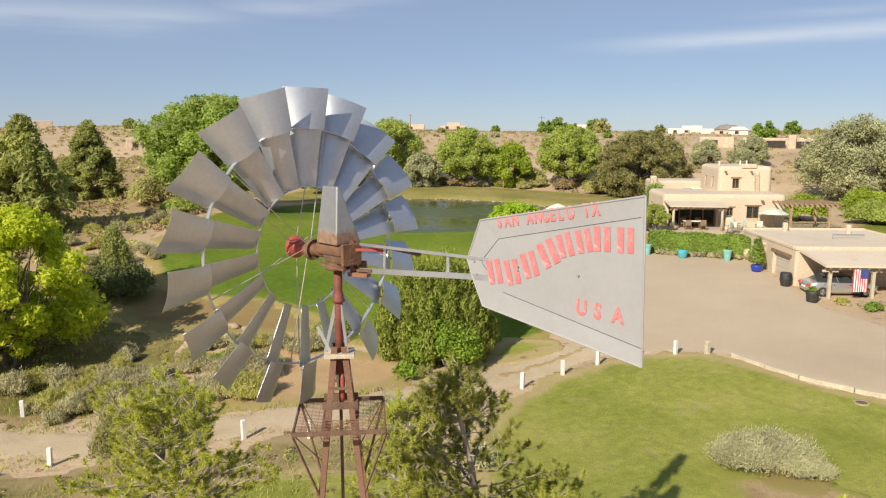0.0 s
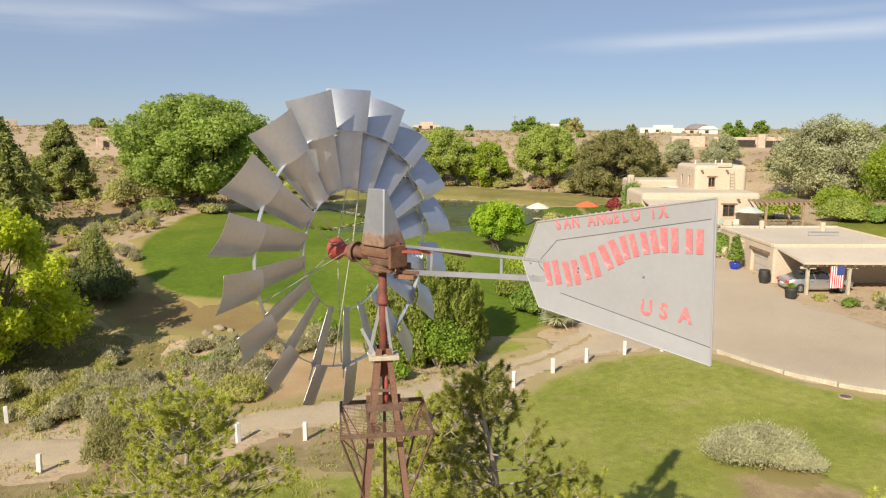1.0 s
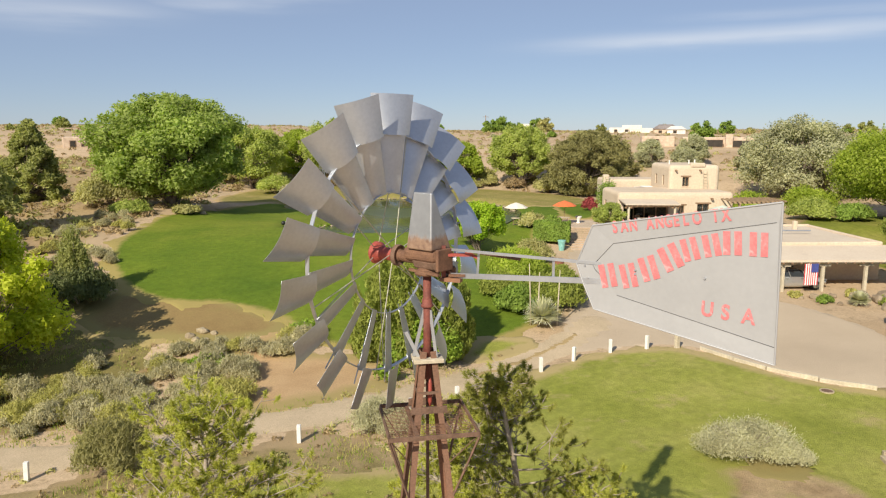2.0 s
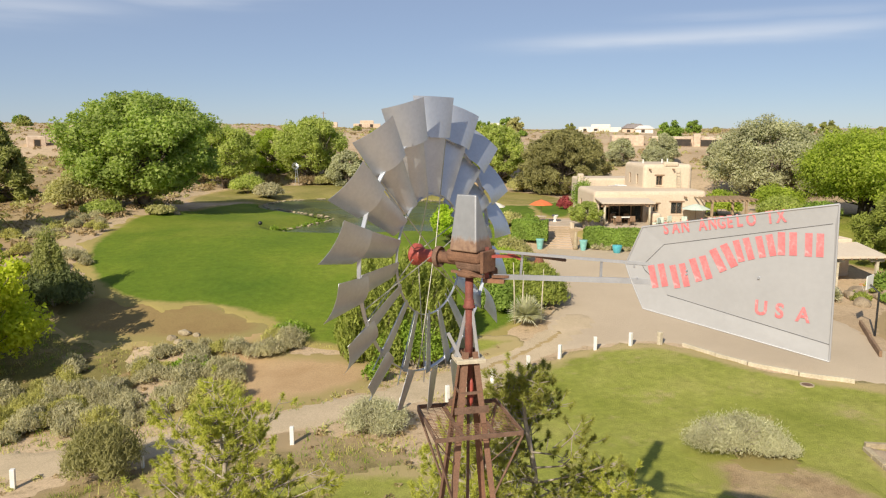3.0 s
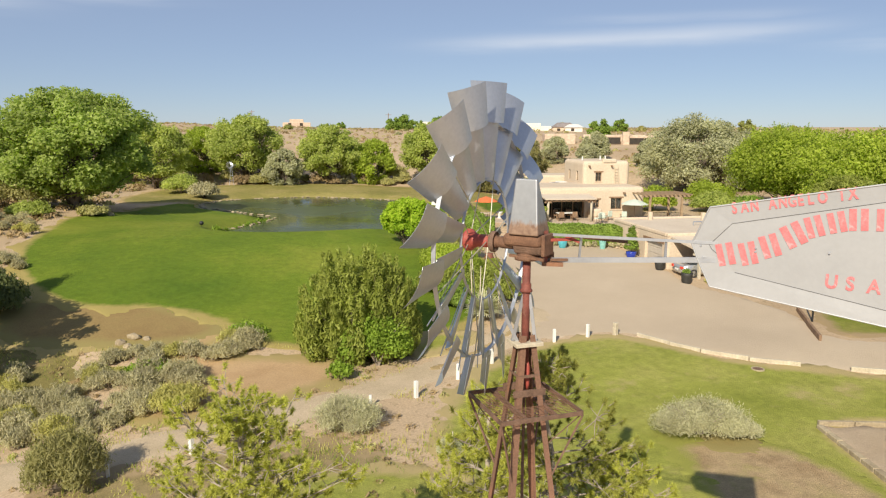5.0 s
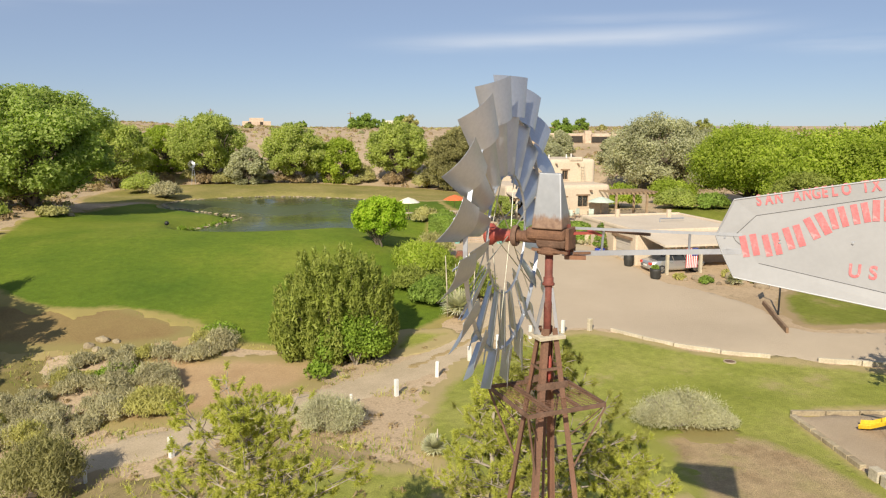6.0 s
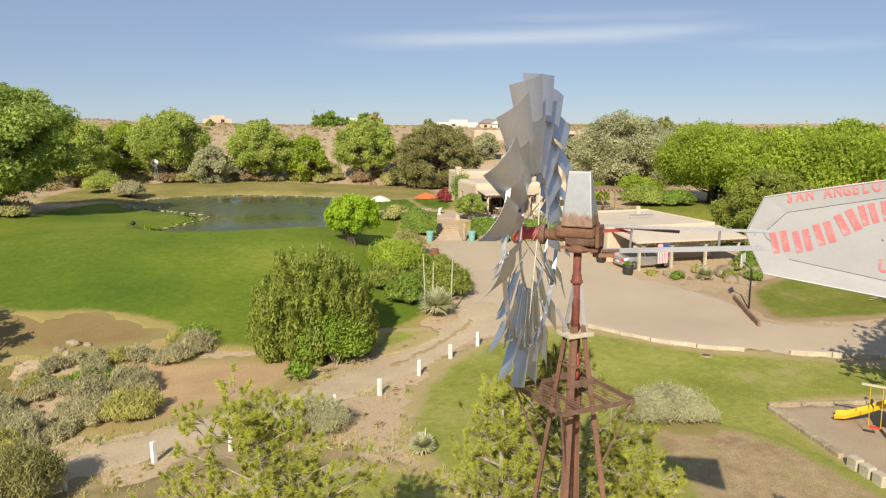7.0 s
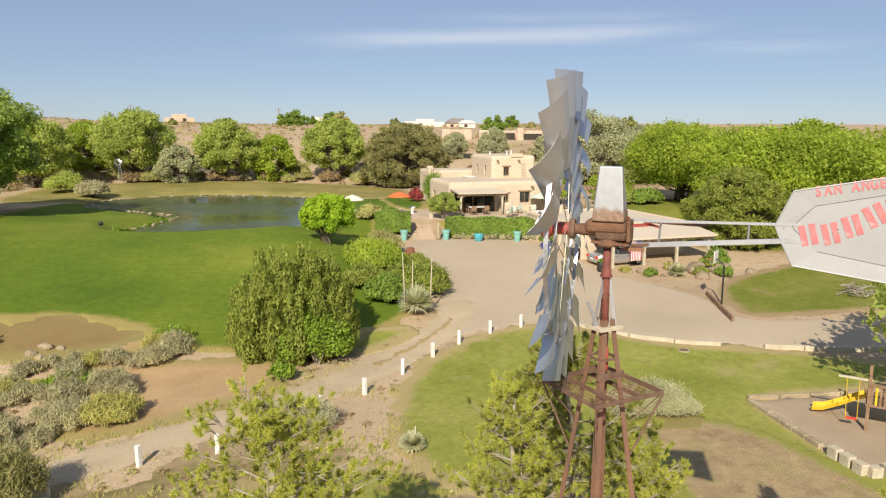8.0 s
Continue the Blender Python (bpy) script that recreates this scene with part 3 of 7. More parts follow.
def tree_meshes(seed, height_m, radius, bare, lobe_count, lobe_size, leaves, leaf, trunk_r, stretch=1.5, shape=1.0, forks=1, droop=0.0, spread=0.85, shoots=260, cone=0.0):
    """Trunk with limbs to its lobes, and a crown of leaf clumps; base at the origin."""
    rng = np.random.default_rng(seed)
    ls = lobes(rng, lobe_count, radius, bare, height_m, lobe_size, shape, cone)
    wood = Form()
    for k in range(forks):
        lean = rng.normal(0, 0.10 + 0.12 * (forks > 1), 2) * height_m
        top = np.array([lean[0], lean[1], height_m * 0.72])
        foot = np.array([*(rng.normal(0, trunk_r * (forks > 1) * 1.5, 2)), -0.3])
        stem = [foot + (top - foot) * s + np.array([*rng.normal(0, trunk_r * 0.5, 2), 0]) * (0 < s < 1) for s in (0, 0.15, 0.35, 0.6, 0.85, 1)]
        wood.tube(stem, [trunk_r * (1.35, 1, 0.8, 0.55, 0.3, 0.1)[i] / (1 + 0.3 * (forks > 1)) for i in range(6)], 8)
        for x, y, z, s in ls[k::forks]:
            h = min(0.85, max(0.22, (z - s) / height_m * 0.85)) * rng.uniform(0.75, 1)
            base = foot + (top - foot) * h
            tip = np.array([x, y, z])
            mid = (base + tip) / 2 + np.array([0, 0, -0.06 * height_m])
            r = trunk_r * 0.30 * (1 - 0.6 * h)
            wood.tube([base, mid, tip], [r, r * 0.6, r * 0.15], 5, False)
            for _ in range(2):
                q = tip + rng.normal(0, s * 0.6, 3)
                wood.tube([mid * 0.3 + tip * 0.7, q], [r * 0.35, r * 0.08], 4, False)
    pts, out = crown_points(rng, ls, leaves)
    crown = Form().quads(leaf_cards(rng, pts, out + np.array([0, 0, 0.35]), leaf, stretch, spread, droop))
    # thin young shoots that fray the outline
    pick = np.array(ls)[rng.integers(0, len(ls), shoots)]
    way = rng.normal(0, 0.55, (shoots, 3)) + np.array([0, 0, 0.9])
    way /= np.linalg.norm(way, axis=1)[:, None]
    reach = pick[:, 3:] * rng.uniform(1.0, 1.32, (shoots, 1))
    per = 16
    s = np.tile(np.linspace(0.6, 1, per), shoots)[:, None]
    pts = np.repeat(pick[:, :3], per, 0) + np.repeat(way * reach, per, 0) * s + rng.normal(0, leaf * 0.35, (shoots * per, 3))
    crown.quads(leaf_cards(rng, pts, np.repeat(way, per, 0), leaf * 0.8, stretch, 1.0, droop))
    return wood.mesh("trunk", True), crown.mesh("crown")


def plant_tree(name, label, category, meshes, materials, m, group=""):
    t = thing(name, label, category, m, group)
    part("trunk", meshes[0], materials[0], t)
    part("crown", meshes[1], materials[1], t)
    return t


def at_ground(x, y, turn=0.0, scale=1.0, sink=0.0, tall=1.0):
    return pose(x, y, float(height(x, y)) - sink, 0, 0, turn) @ Matrix.Diagonal((scale, scale, scale * tall, 1))


# ---- ground ----
def steps(fine_lo, fine_hi, step, far):
    out, d, v = [], step, fine_hi
    while v < far:
        d *= 1.12
        v += d
        out.append(v)
    back, d, v = [], step, fine_lo
    while v > -far:
        d *= 1.12
        v -= d
        back.append(v)
    return np.array(back[::-1] + list(np.arange(fine_lo, fine_hi + step / 2, step)) + out)


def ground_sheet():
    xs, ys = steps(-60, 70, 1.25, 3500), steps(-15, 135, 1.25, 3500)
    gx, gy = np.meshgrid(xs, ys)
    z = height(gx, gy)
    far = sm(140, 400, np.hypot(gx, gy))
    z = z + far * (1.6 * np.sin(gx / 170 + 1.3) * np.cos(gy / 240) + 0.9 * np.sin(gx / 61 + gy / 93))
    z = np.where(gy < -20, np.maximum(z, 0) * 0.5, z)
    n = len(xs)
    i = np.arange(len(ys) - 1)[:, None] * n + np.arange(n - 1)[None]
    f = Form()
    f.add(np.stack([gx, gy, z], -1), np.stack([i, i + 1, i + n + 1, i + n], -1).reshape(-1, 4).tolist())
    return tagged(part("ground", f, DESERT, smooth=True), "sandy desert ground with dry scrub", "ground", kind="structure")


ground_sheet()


def zone(name, field, box, step, lift, material, label, category, ragged=0.0, grain=0.6, flat=None):
    """A patch of ground where field(x, y) is below zero, cut along its edge, draped on the ground."""
    xs, ys = np.arange(box[0], box[2] + step, step), np.arange(box[1], box[3] + step, step)
    gx, gy = np.meshgrid(xs, ys)
    d = field(gx, gy)
    if ragged:
        d = d + ragged * np.array([[noise.fractal(Vector((x * grain, y * grain, 3.7)), 0.8, 2.0, 4) for x in xs] for y in ys])
    z = height(gx, gy) + lift if flat is None else np.full(gx.shape, flat)
    n = len(xs)
    form, faces = Form(), []
    form.add(np.stack([gx, gy, z], -1), [])
    for j in range(len(ys) - 1):
        for i in range(n - 1):
            q = (j * n + i, j * n + i + 1, (j + 1) * n + i + 1, (j + 1) * n + i)
            dq = [d.flat[k] for k in q]
            if max(dq) < 0:
                form.f.append(q)
            elif min(dq) < 0:
                loop = []
                for a in range(4):
                    b = (a + 1) % 4
                    pa, pb = form.v[0][q[a]], form.v[0][q[b]]
                    if dq[a] < 0:
                        loop.append(pa)
                    if (dq[a] < 0) != (dq[b] < 0):
                        s = dq[a] / (dq[a] - dq[b])
                        rim_point = pa + (pb - pa) * s
                        if flat is None:
                            rim_point[2] -= lift + 0.012
                        loop.append(rim_point)
                if len(loop) >= 3:
                    faces.append(loop)
    used = sorted({k for f in form.f for k in f})
    at = {k: i for i, k in enumerate(used)}
    out = Form()
    out.add(form.v[0][used] if used else np.zeros((0, 3)), [tuple(at[k] for k in f) for f in form.f])
    for loop in faces:
        out.add(loop, [tuple(range(len(loop)))])
    bm = bmesh.new()
    bm.from_mesh(out.mesh(name))
    bmesh.ops.remove_doubles(bm, verts=bm.verts, dist=0.002)
    ob = part(name, bm, material, smooth=True)
    co = np.array([v.co for v in ob.data.vertices])
    ob.data.attributes.new("rim", "FLOAT", "POINT").data.foreach_set("value", np.clip(-field(co[:, 0], co[:, 1]), 0, 6))
    return tagged(ob, label, category, kind="structure")


def inside(poly, rounds=2):
    poly = rounded(poly, rounds)
    return lambda x, y: outline_distance(poly, x, y)


def along(line, half):
    def f(x, y):
        best = np.full(np.shape(x), 1e9)
        for (ax, ay), (bx, by) in zip(line, line[1:]):
            ex, ey = bx - ax, by - ay
            s = np.clip(((x - ax) * ex + (y - ay) * ey) / (ex * ex + ey * ey), 0, 1)
            best = np.minimum(best, np.hypot(x - ax - s * ex, y - ay - s * ey))
        return best - half
    return f


TRACK = [(11, 42.5), (8.5, 39.7), (4.9, 36.5), (2.1, 34.6), (-1.2, 32.5), (-4.8, 30.7), (-9.2, 29.4), (-13, 28.9), (-19, 29.3), (-30, 31), (-60, 36)]
pond_field = lambda x, y: outline_distance(POND, x, y)
green_field = inside([(-6.4, 40.6), (-9.0, 44.8), (-12.5, 47), (-16.6, 47.0), (-20.4, 50.0), (-23.2, 55.2), (-24.4, 60), (-24.6, 68), (-24.8, 75), (-22.5, 78.5), (-20.5, 83), (-20, 92), (-16, 100), (-13, 107), (0, 109),
                      (18, 100), (22, 92), (19, 80), (15.5, 74), (13, 68), (11.5, 61), (12.4, 58), (11.6, 53), (10.8, 48.4), (9.2, 45), (6.8, 41.2), (3.5, 39.6), (0, 38.6), (-4, 39.7)])
zone("golf_green", lambda x, y: np.maximum(green_field(x, y), -pond_field(x, y) - 0.2), (-30, 36, 26, 112), 0.5, 0.05, GREEN, "closely mown green lawn sloping to the pond", "lawn", 0.9)
bank_field = inside([(-23, 95), (-13, 100), (-2, 105), (8, 100), (14, 93), (17, 88), (23, 90), (27, 97), (24, 108), (12, 119), (-2, 121), (-16, 120), (-24, 112), (-26, 102)])
zone("pond_bank", lambda x, y: np.maximum(bank_field(x, y), -pond_field(x, y) + 0.1), (-30, 84, 30, 123), 0.7, 0.07, DRY_GRASS, "dry grassy bank round the far side of the pond", "bank", 0.8)
zone("pond_water", lambda x, y: pond_field(x, y) - 0.9, (-18, 65, 21, 113), 0.8, 0, WATER_SURFACE, "still green pond water with sky reflections", "pond", flat=WATER)
drive_field = inside([(8.6, 41.5), (10.0, 45.2), (11.3, 48.4), (12.0, 53), (13.3, 58), (14.6, 64.5), (18.6, 65), (21.5, 63), (25, 61.5), (25.6, 57), (25.2, 51), (24.5, 47), (26.5, 43), (27.6, 39.2), (25.3, 34.2), (30, 32.6),
                      (40, 31), (70, 30), (70, 25), (40, 25.5), (25, 28.9), (21.2, 30.9), (19.0, 32.2), (17.3, 33.8), (16.3, 35.4), (15.3, 37.6), (13.4, 38.2), (10.5, 38.0), (8.4, 37.6), (7, 39)], 1)
zone("gravel_drive", drive_field, (6, 22, 72, 67), 0.5, 0.02, GRAVEL, "pale gravel driveway and parking area", "driveway", 0.25, 1.2)
zone("dirt_track", along(TRACK, 1.25), (-62, 27, 13, 45), 0.45, 0.026, PATH_DIRT, "pale dirt track past white posts", "path", 0.35, 1.0)
zone("track_grass", along([(2.9, 35.4), (4.9, 36.8), (7.2, 38.6), (9.2, 40.6)], 0.22), (1, 33, 11, 43), 0.15, 0.034, DRY_GRASS, "strip of dry grass between the wheel ruts", "grass", 0.18, 2.0)
front_field = inside([(1.4, 28.0), (2.6, 30.6), (4.2, 33.2), (6.2, 35.2), (8.2, 36.6), (10.3, 37.3), (12.5, 37.5), (14.2, 37.2), (15.2, 36.0), (16.3, 34.2), (17.2, 33.0), (19.0, 31.4), (21.2, 30.2), (25, 28.2), (28, 24), (22.5, 23.4), (17.2, 24.6), (15.9, 20.6),
                      (15.4, 17), (11.5, 18.5), (7.5, 20), (4, 19.5), (1.6, 22), (1.3, 25)], 1)
zone("front_lawn", lambda x, y: front_field(x, y) - 0.5, (-4, 15, 31, 41), 0.4, 0.031, LAWN, "green lawn with worn sandy patches", "lawn", 0.7, 0.5)
zone("juniper_grass", inside([(1.6, 37.7), (2.2, 39.6), (3.3, 41.2), (4.8, 41.3), (6.4, 40.6), (7.0, 39.6), (6.0, 38.7), (4.5, 37.8), (2.9, 37.2)]), (0, 35, 9, 43), 0.2, 0.062, LAWN, "green grass strip between juniper and track", "grass", 0.5, 1.0)
zone("side_lawn", inside([(26.0, 34.3), (28.2, 39), (31, 42.5), (37, 44.5), (60, 50), (75, 42), (70, 31.5), (40, 32.2), (30, 33.4)], 1), (24, 30, 76, 52), 0.6, 0.030, SHADY_LAWN, "shady green lawn behind a wooden edging", "lawn", 0.3)
zone("back_lawn", inside([(37.5, 51), (37, 63), (39, 72), (50, 78), (66, 72), (66, 52), (50, 47)], 1), (34, 45, 68, 80), 0.8, 0.030, SHADY_LAWN, "shady green lawn behind the garage", "lawn", 0.5)
zone("grass_patch", inside([(-9, 24.5), (-3, 26), (2, 24.5), (4, 21.5), (-2, 20), (-9, 22)]), (-12, 17, 7, 29), 0.4, 0.024, LAWN, "thin grass on sandy ground", "grass", 1.2, 0.5)
bare_field = inside([(-8.5, 40.5), (-4, 39.4), (-0.5, 37.8), (-1.5, 34.2), (-5, 32.0), (-9, 30.8), (-12.5, 32.5), (-11.0, 37.5), (-11.0, 41), (-16, 42.0), (-21, 43.0), (-23, 47), (-19.5, 51), (-13, 48), (-9, 46), (-7.0, 42.5)])
zone("bare_dirt", bare_field, (-26, 29, 3, 54), 0.4, 0.016, RED_DIRT, "bare reddish dirt between scrub and lawn", "dirt", 0.8)
zone("brown_dirt", inside([(-7.6, 45.2), (-7.6, 42.6), (-10.2, 41.5), (-15, 42.2), (-20, 43.3), (-22, 46.5), (-19, 51), (-16, 49.4), (-12.4, 48.6)]), (-25, 40, -7, 52), 0.4, 0.022, BROWN_DIRT, "bare brown dirt below the green", "dirt", 0.5)
zone("dry_slope", inside([(-25, 58), (-26, 70), (-29, 80), (-27, 92), (-27, 112), (-40, 125), (-80, 120), (-85, 60), (-60, 42), (-35, 45)]), (-88, 40, -22, 128), 1.25, 0.03, SLOPE_DIRT, "brown dry slope with sparse grass", "slope", 1.6, 0.2)
zone("scrub_grass", inside([(-14, 33), (-13, 39), (-16.5, 45), (-22, 50.5), (-25.5, 57), (-27, 66), (-30, 74), (-44, 70), (-46, 34), (-30, 32.4), (-20, 31)]), (-48, 29, -11, 77), 0.6, 0.008, SCRUB_TURF, "dry olive grass under the trees", "grass", 1.6, 0.35)
zone("verge_grass", inside([(-24, 27), (-13, 27.2), (-6, 28.4), (-1.5, 29), (0.5, 24), (4, 19), (12, 16), (2, 12), (-12, 13), (-24, 18)]), (-26, 10, 14, 31), 0.5, 0.012, VERGE_TURF, "sandy ground with thin dry grass below the track", "grass", 1.6, 0.35)
zone("worn_dirt", inside([(9.6, 25.4), (13.9, 24.4), (15.4, 21.8), (15.6, 17.5), (15.0, 12), (6.5, 12), (8.0, 18.6), (9.0, 21.8)]), (5, 10, 18, 28), 0.3, 0.037, WORN_TURF, "bare worn brown dirt in the lawn", "dirt", 1.1, 0.6)
zone("shrub_dirt", inside([(11.0, 24.6), (12.9, 25.2), (14.1, 24.6), (13.7, 23.3), (12.2, 22.7), (10.8, 23.5)]), (8, 21, 16, 28), 0.25, 0.042, BROWN_DIRT, "bare brown dirt round the sagebrush", "dirt", 0.5, 0.8)
zone("play_sand", inside([(16.7, 24.3), (15.5, 19.4), (15.2, 17.4), (18, 16.7), (30, 14), (30, 21)], 0), (14, 13, 31, 26), 0.4, 0.10, SAND, "raked brown sand of the play area", "sand")
zone("garden_lawn", inside([(17.6, 76), (20.5, 75.5), (22.5, 79), (25, 88), (24, 95), (20, 94), (18, 85)], 2), (15, 73, 28, 97), 0.5, 0.055, GREEN, "green lawn beside the house", "lawn", 0.3)
zone("terrace_lawn", inside([(18.0, 65.8), (26, 61.8), (31, 61.5), (34.5, 66.2), (24, 66.6), (19, 68.4)], 1), (16, 60, 37, 70), 0.5, 0.05, GREEN, "narrow green lawn between hedge and patio", "lawn")
zone("patio", inside([(15.0, 69.6), (14.5, 73.5), (18.5, 75.5), (21.5, 73.2), (34, 72), (36.5, 69), (34.5, 66.0), (24, 66.4), (19.2, 68.2), (17.8, 69.0)], 1), (12, 64, 38, 77), 0.5, 0.05, surface("flagstone", (0.42, 0.33, 0.24), (0.52, 0.42, 0.31), 0.8, 0.9, 0, 0.4, 8, where="World"), "tan flagstone patio before the house", "patio")


# ---- windmill ----
MAST = Vector((-1.36, 9.37, 0))
AXIS = Vector((-0.7145, 0.6997, 0)).normalized()  # from the mast to the wheel
SIDE = Vector((AXIS.y, -AXIS.x, 0))             # across the axis, away from the camera
SPIN = radians(141.0)                           # the wheel itself hangs slightly askew of the tail
WHEEL_AXIS = Vector((math.cos(SPIN), math.sin(SPIN), 0))
WHEEL_SIDE = Vector((WHEEL_AXIS.y, -WHEEL_AXIS.x, 0))
HUB_Z, HUB_OUT = 10.75, 0.61
WHEEL_R, BAND_R, RING_R = 2.10, 1.58, 0.82


def windmill():
    base = float(height(MAST.x, MAST.y))
    mill = thing("windmill", "tall steel water-pumping windmill with a galvanized wheel", "windmill", Matrix.Translation((MAST.x, MAST.y, 0)))
    # local frame: u across (SIDE), v along the wheel's axis
    def loc(side, ax, z):
        return SIDE * side + AXIS * ax + Vector((0, 0, z))

    def wloc(side, ax, z):
        return WHEEL_SIDE * side + WHEEL_AXIS * ax + Vector((0, 0, z))

    # four-post tower, turned as its platform
    turn = radians(6)
    ex, ey = Vector((math.cos(turn), math.sin(turn), 0)), Vector((-math.sin(turn), math.cos(turn), 0))

    def half(z):
        return 0.10 + 0.105 * (9.45 - z)

    def corner(sx, sy, z):
        return ex * (sx * half(z)) + ey * (sy * half(z)) + Vector((0, 0, z))

    for sx, sy in ((-1, -1), (1, -1), (1, 1), (-1, 1)):
        f = Form()
        top, foot = corner(sx, sy, 9.5), corner(sx, sy, base - 0.3)
        # an angle iron: two flanges
        f.bar(foot + ex * (-sx * 0.035), top + ex * (-sx * 0.035), 0.075, 0.012, ey)
        f.bar(foot + ey * (-sy * 0.035), top + ey * (-sy * 0.035), 0.075, 0.012, ex)
        part("leg", f, ORANGE_RUST, mill)
    for i, z in enumerate((1.5, 3.2, 4.9, 6.2, 8.95)):
        for a, b in (((-1, -1), (1, -1)), ((1, -1), (1, 1)), ((1, 1), (-1, 1)), ((-1, 1), (-1, -1))):
            part("girt", Form().bar(corner(*a, z), corner(*b, z), 0.012, 0.04), RUST, mill)
            if i < 3:
                z2 = (1.5, 3.2, 4.9, 6.2)[i + 1]
                part("brace", Form().tube([corner(*a, z), corner(*b, z2)], 0.008, 5), RUST, mill)
                part("brace", Form().tube([corner(*b, z), corner(*a, z2)], 0.008, 5), RUST, mill)
    # platform: angle frame, close grating, raking struts, toe boards
    z, h = 8.52, 0.585
    deck = part("platform", Form().bar(-ex * h - ey * h + Vector((0, 0, z)), ex * h - ey * h + Vector((0, 0, z)), 0.02, 0.06)
                .bar(-ex * h + ey * h + Vector((0, 0, z)), ex * h + ey * h + Vector((0, 0, z)), 0.02, 0.06)
                .bar(-ex * h - ey * h + Vector((0, 0, z)), -ex * h + ey * h + Vector((0, 0, z)), 0.02, 0.06)
                .bar(ex * h - ey * h + Vector((0, 0, z)), ex * h + ey * h + Vector((0, 0, z)), 0.02, 0.06), RUST, mill, "rusty walkway frame round the tower")
    grate = Form()
    hole = half(z) + 0.02
    for k in range(24):
        y = -h + 0.02 + k * (2 * h - 0.04) / 23
        spans = ((-h, h),) if abs(y) > hole else ((-h, -hole), (hole, h))
        for a, b in spans:
            grate.bar(ex * a + ey * y + Vector((0, 0, z + 0.02)), ex * b + ey * y + Vector((0, 0, z + 0.02)), 0.005, 0.006)
    for x in np.linspace(-h, h, 13):
        spans = ((-h, h),) if abs(x) > hole else ((-h, -hole), (hole, h))
        for a, b in spans:
            grate.bar(ex * x + ey * a + Vector((0, 0, z + 0.012)), ex * x + ey * b + Vector((0, 0, z + 0.012)), 0.005, 0.006)
    part("grating", grate, ORANGE_RUST, deck)
    for s in (-1, 1):
        part("joist", Form().bar(ex * (s * hole) - ey * h + Vector((0, 0, z - 0.01)), ex * (s * hole) + ey * h + Vector((0, 0, z - 0.01)), 0.04, 0.05), RUST, deck)
    for sx, sy in ((-1, -1), (1, -1), (1, 1), (-1, 1)):
        a = ex * (sx * h) + ey * (sy * h) + Vector((0, 0, z - 0.03))
        part("strut", Form().bar(a, corner(sx, sy, 7.55), 0.025, 0.025), RUST, mill)
        part("hanger", Form().tube([a + Vector((0, 0, 0.03)), corner(sx, sy, 8.0)], 0.008, 5), RUST, mill)
    for s in (-1, 1):
        part("cross_plank", Form().bar(ex * (-half(8.75) - 0.06) + ey * (s * half(8.75)) + Vector((0, 0, 8.72)), ex * (half(8.75) + 0.06) + ey * (s * half(8.75)) + Vector((0, 0, 8.72)), 0.03, 0.09), RUST, mill)
    # small wooden rest at the tower's top
    part("top_board", soft_box((-0.20, -0.17, 9.36), (0.20, 0.17, 9.41), 0.012), PALE_TIMBER, mill, "weathered pale board at the tower top").matrix_local = Matrix.Rotation(turn, 4, "Z")
    # mast pipe, pump rod, swivel
    part("mast_pipe", Form().tube([(0, 0, 9.1), (0, 0, 10.62)], [0.055, 0.055], 14), MAST_RED, mill, "red-brown mast pipe", True)
    part("collar", Form().lathe([(0.055, 10.08), (0.082, 10.085), (0.085, 10.11), (0.068, 10.13), (0.068, 10.19), (0.056, 10.20)], 16), MAST_RED, mill, "red cast collar", True)
    part("pump_rod", Form().tube([(0, 0, base - 0.2), (0, 0, 9.2)], 0.022, 8), RUST, mill)
    part("red_rod", Form().tube([(0.03, -0.03, 8.72), (0.03, -0.03, 8.8), (0.03, -0.03, 9.05), (0.03, -0.03, 9.12)], [0.012, 0.035, 0.035, 0.012], 10), RED_PAINT, mill, "red painted swivel on the pump rod", True)
    for a, b in ((loc(-0.14, 0.12, 9.42), loc(-0.03, 0.02, 10.05)), (loc(0.02, -0.14, 9.42), loc(0.0, -0.05, 10.05)), (loc(0.1, 0.08, 9.45), loc(0.02, 0.02, 9.95)), (loc(-0.2, 0.2, 9.75), loc(-0.09, 0.06, 9.38))):
        part("furl_link", Form().bar(a, b, 0.014, 0.045), GALVANIZED, mill, "pale galvanized linkage")
    # gear case and hood
    def block(name, s0, s1, a0, a1, z0, z1, taper, material, label, bevel=0.03, shift=0.0, slant=0.0):
        bm = soft_box((s0, a0, z0), (s1, a1, z1), 0)
        for v in bm.verts:
            if v.co.z > (z0 + z1) / 2:
                v.co.x = (s0 + s1) / 2 + (v.co.x - (s0 + s1) / 2) * taper[0] + slant
                v.co.y = (a0 + a1) / 2 + (v.co.y - (a0 + a1) / 2) * taper[1] + shift
        bmesh.ops.bevel(bm, geom=bm.edges[:], offset=bevel, segments=3, profile=0.5, affect="EDGES")
        ob = part(name, bm, material, mill, label)
        ob.matrix_local = Matrix(((SIDE.x, AXIS.x, 0, 0), (SIDE.y, AXIS.y, 0, 0), (0, 0, 1, 0), (0, 0, 0, 1)))
        return ob

    block("gear_case", -0.16, 0.16, -0.26, 0.30, 10.70, 10.875, (1.0, 1.0), GEAR_RUST, "rusty brown cast gear case", 0.065)
    block("case_sump", -0.10, 0.10, -0.24, 0.14, 10.60, 10.72, (1.35, 1.15), RUST, "dark rusty sump under the case", 0.03)
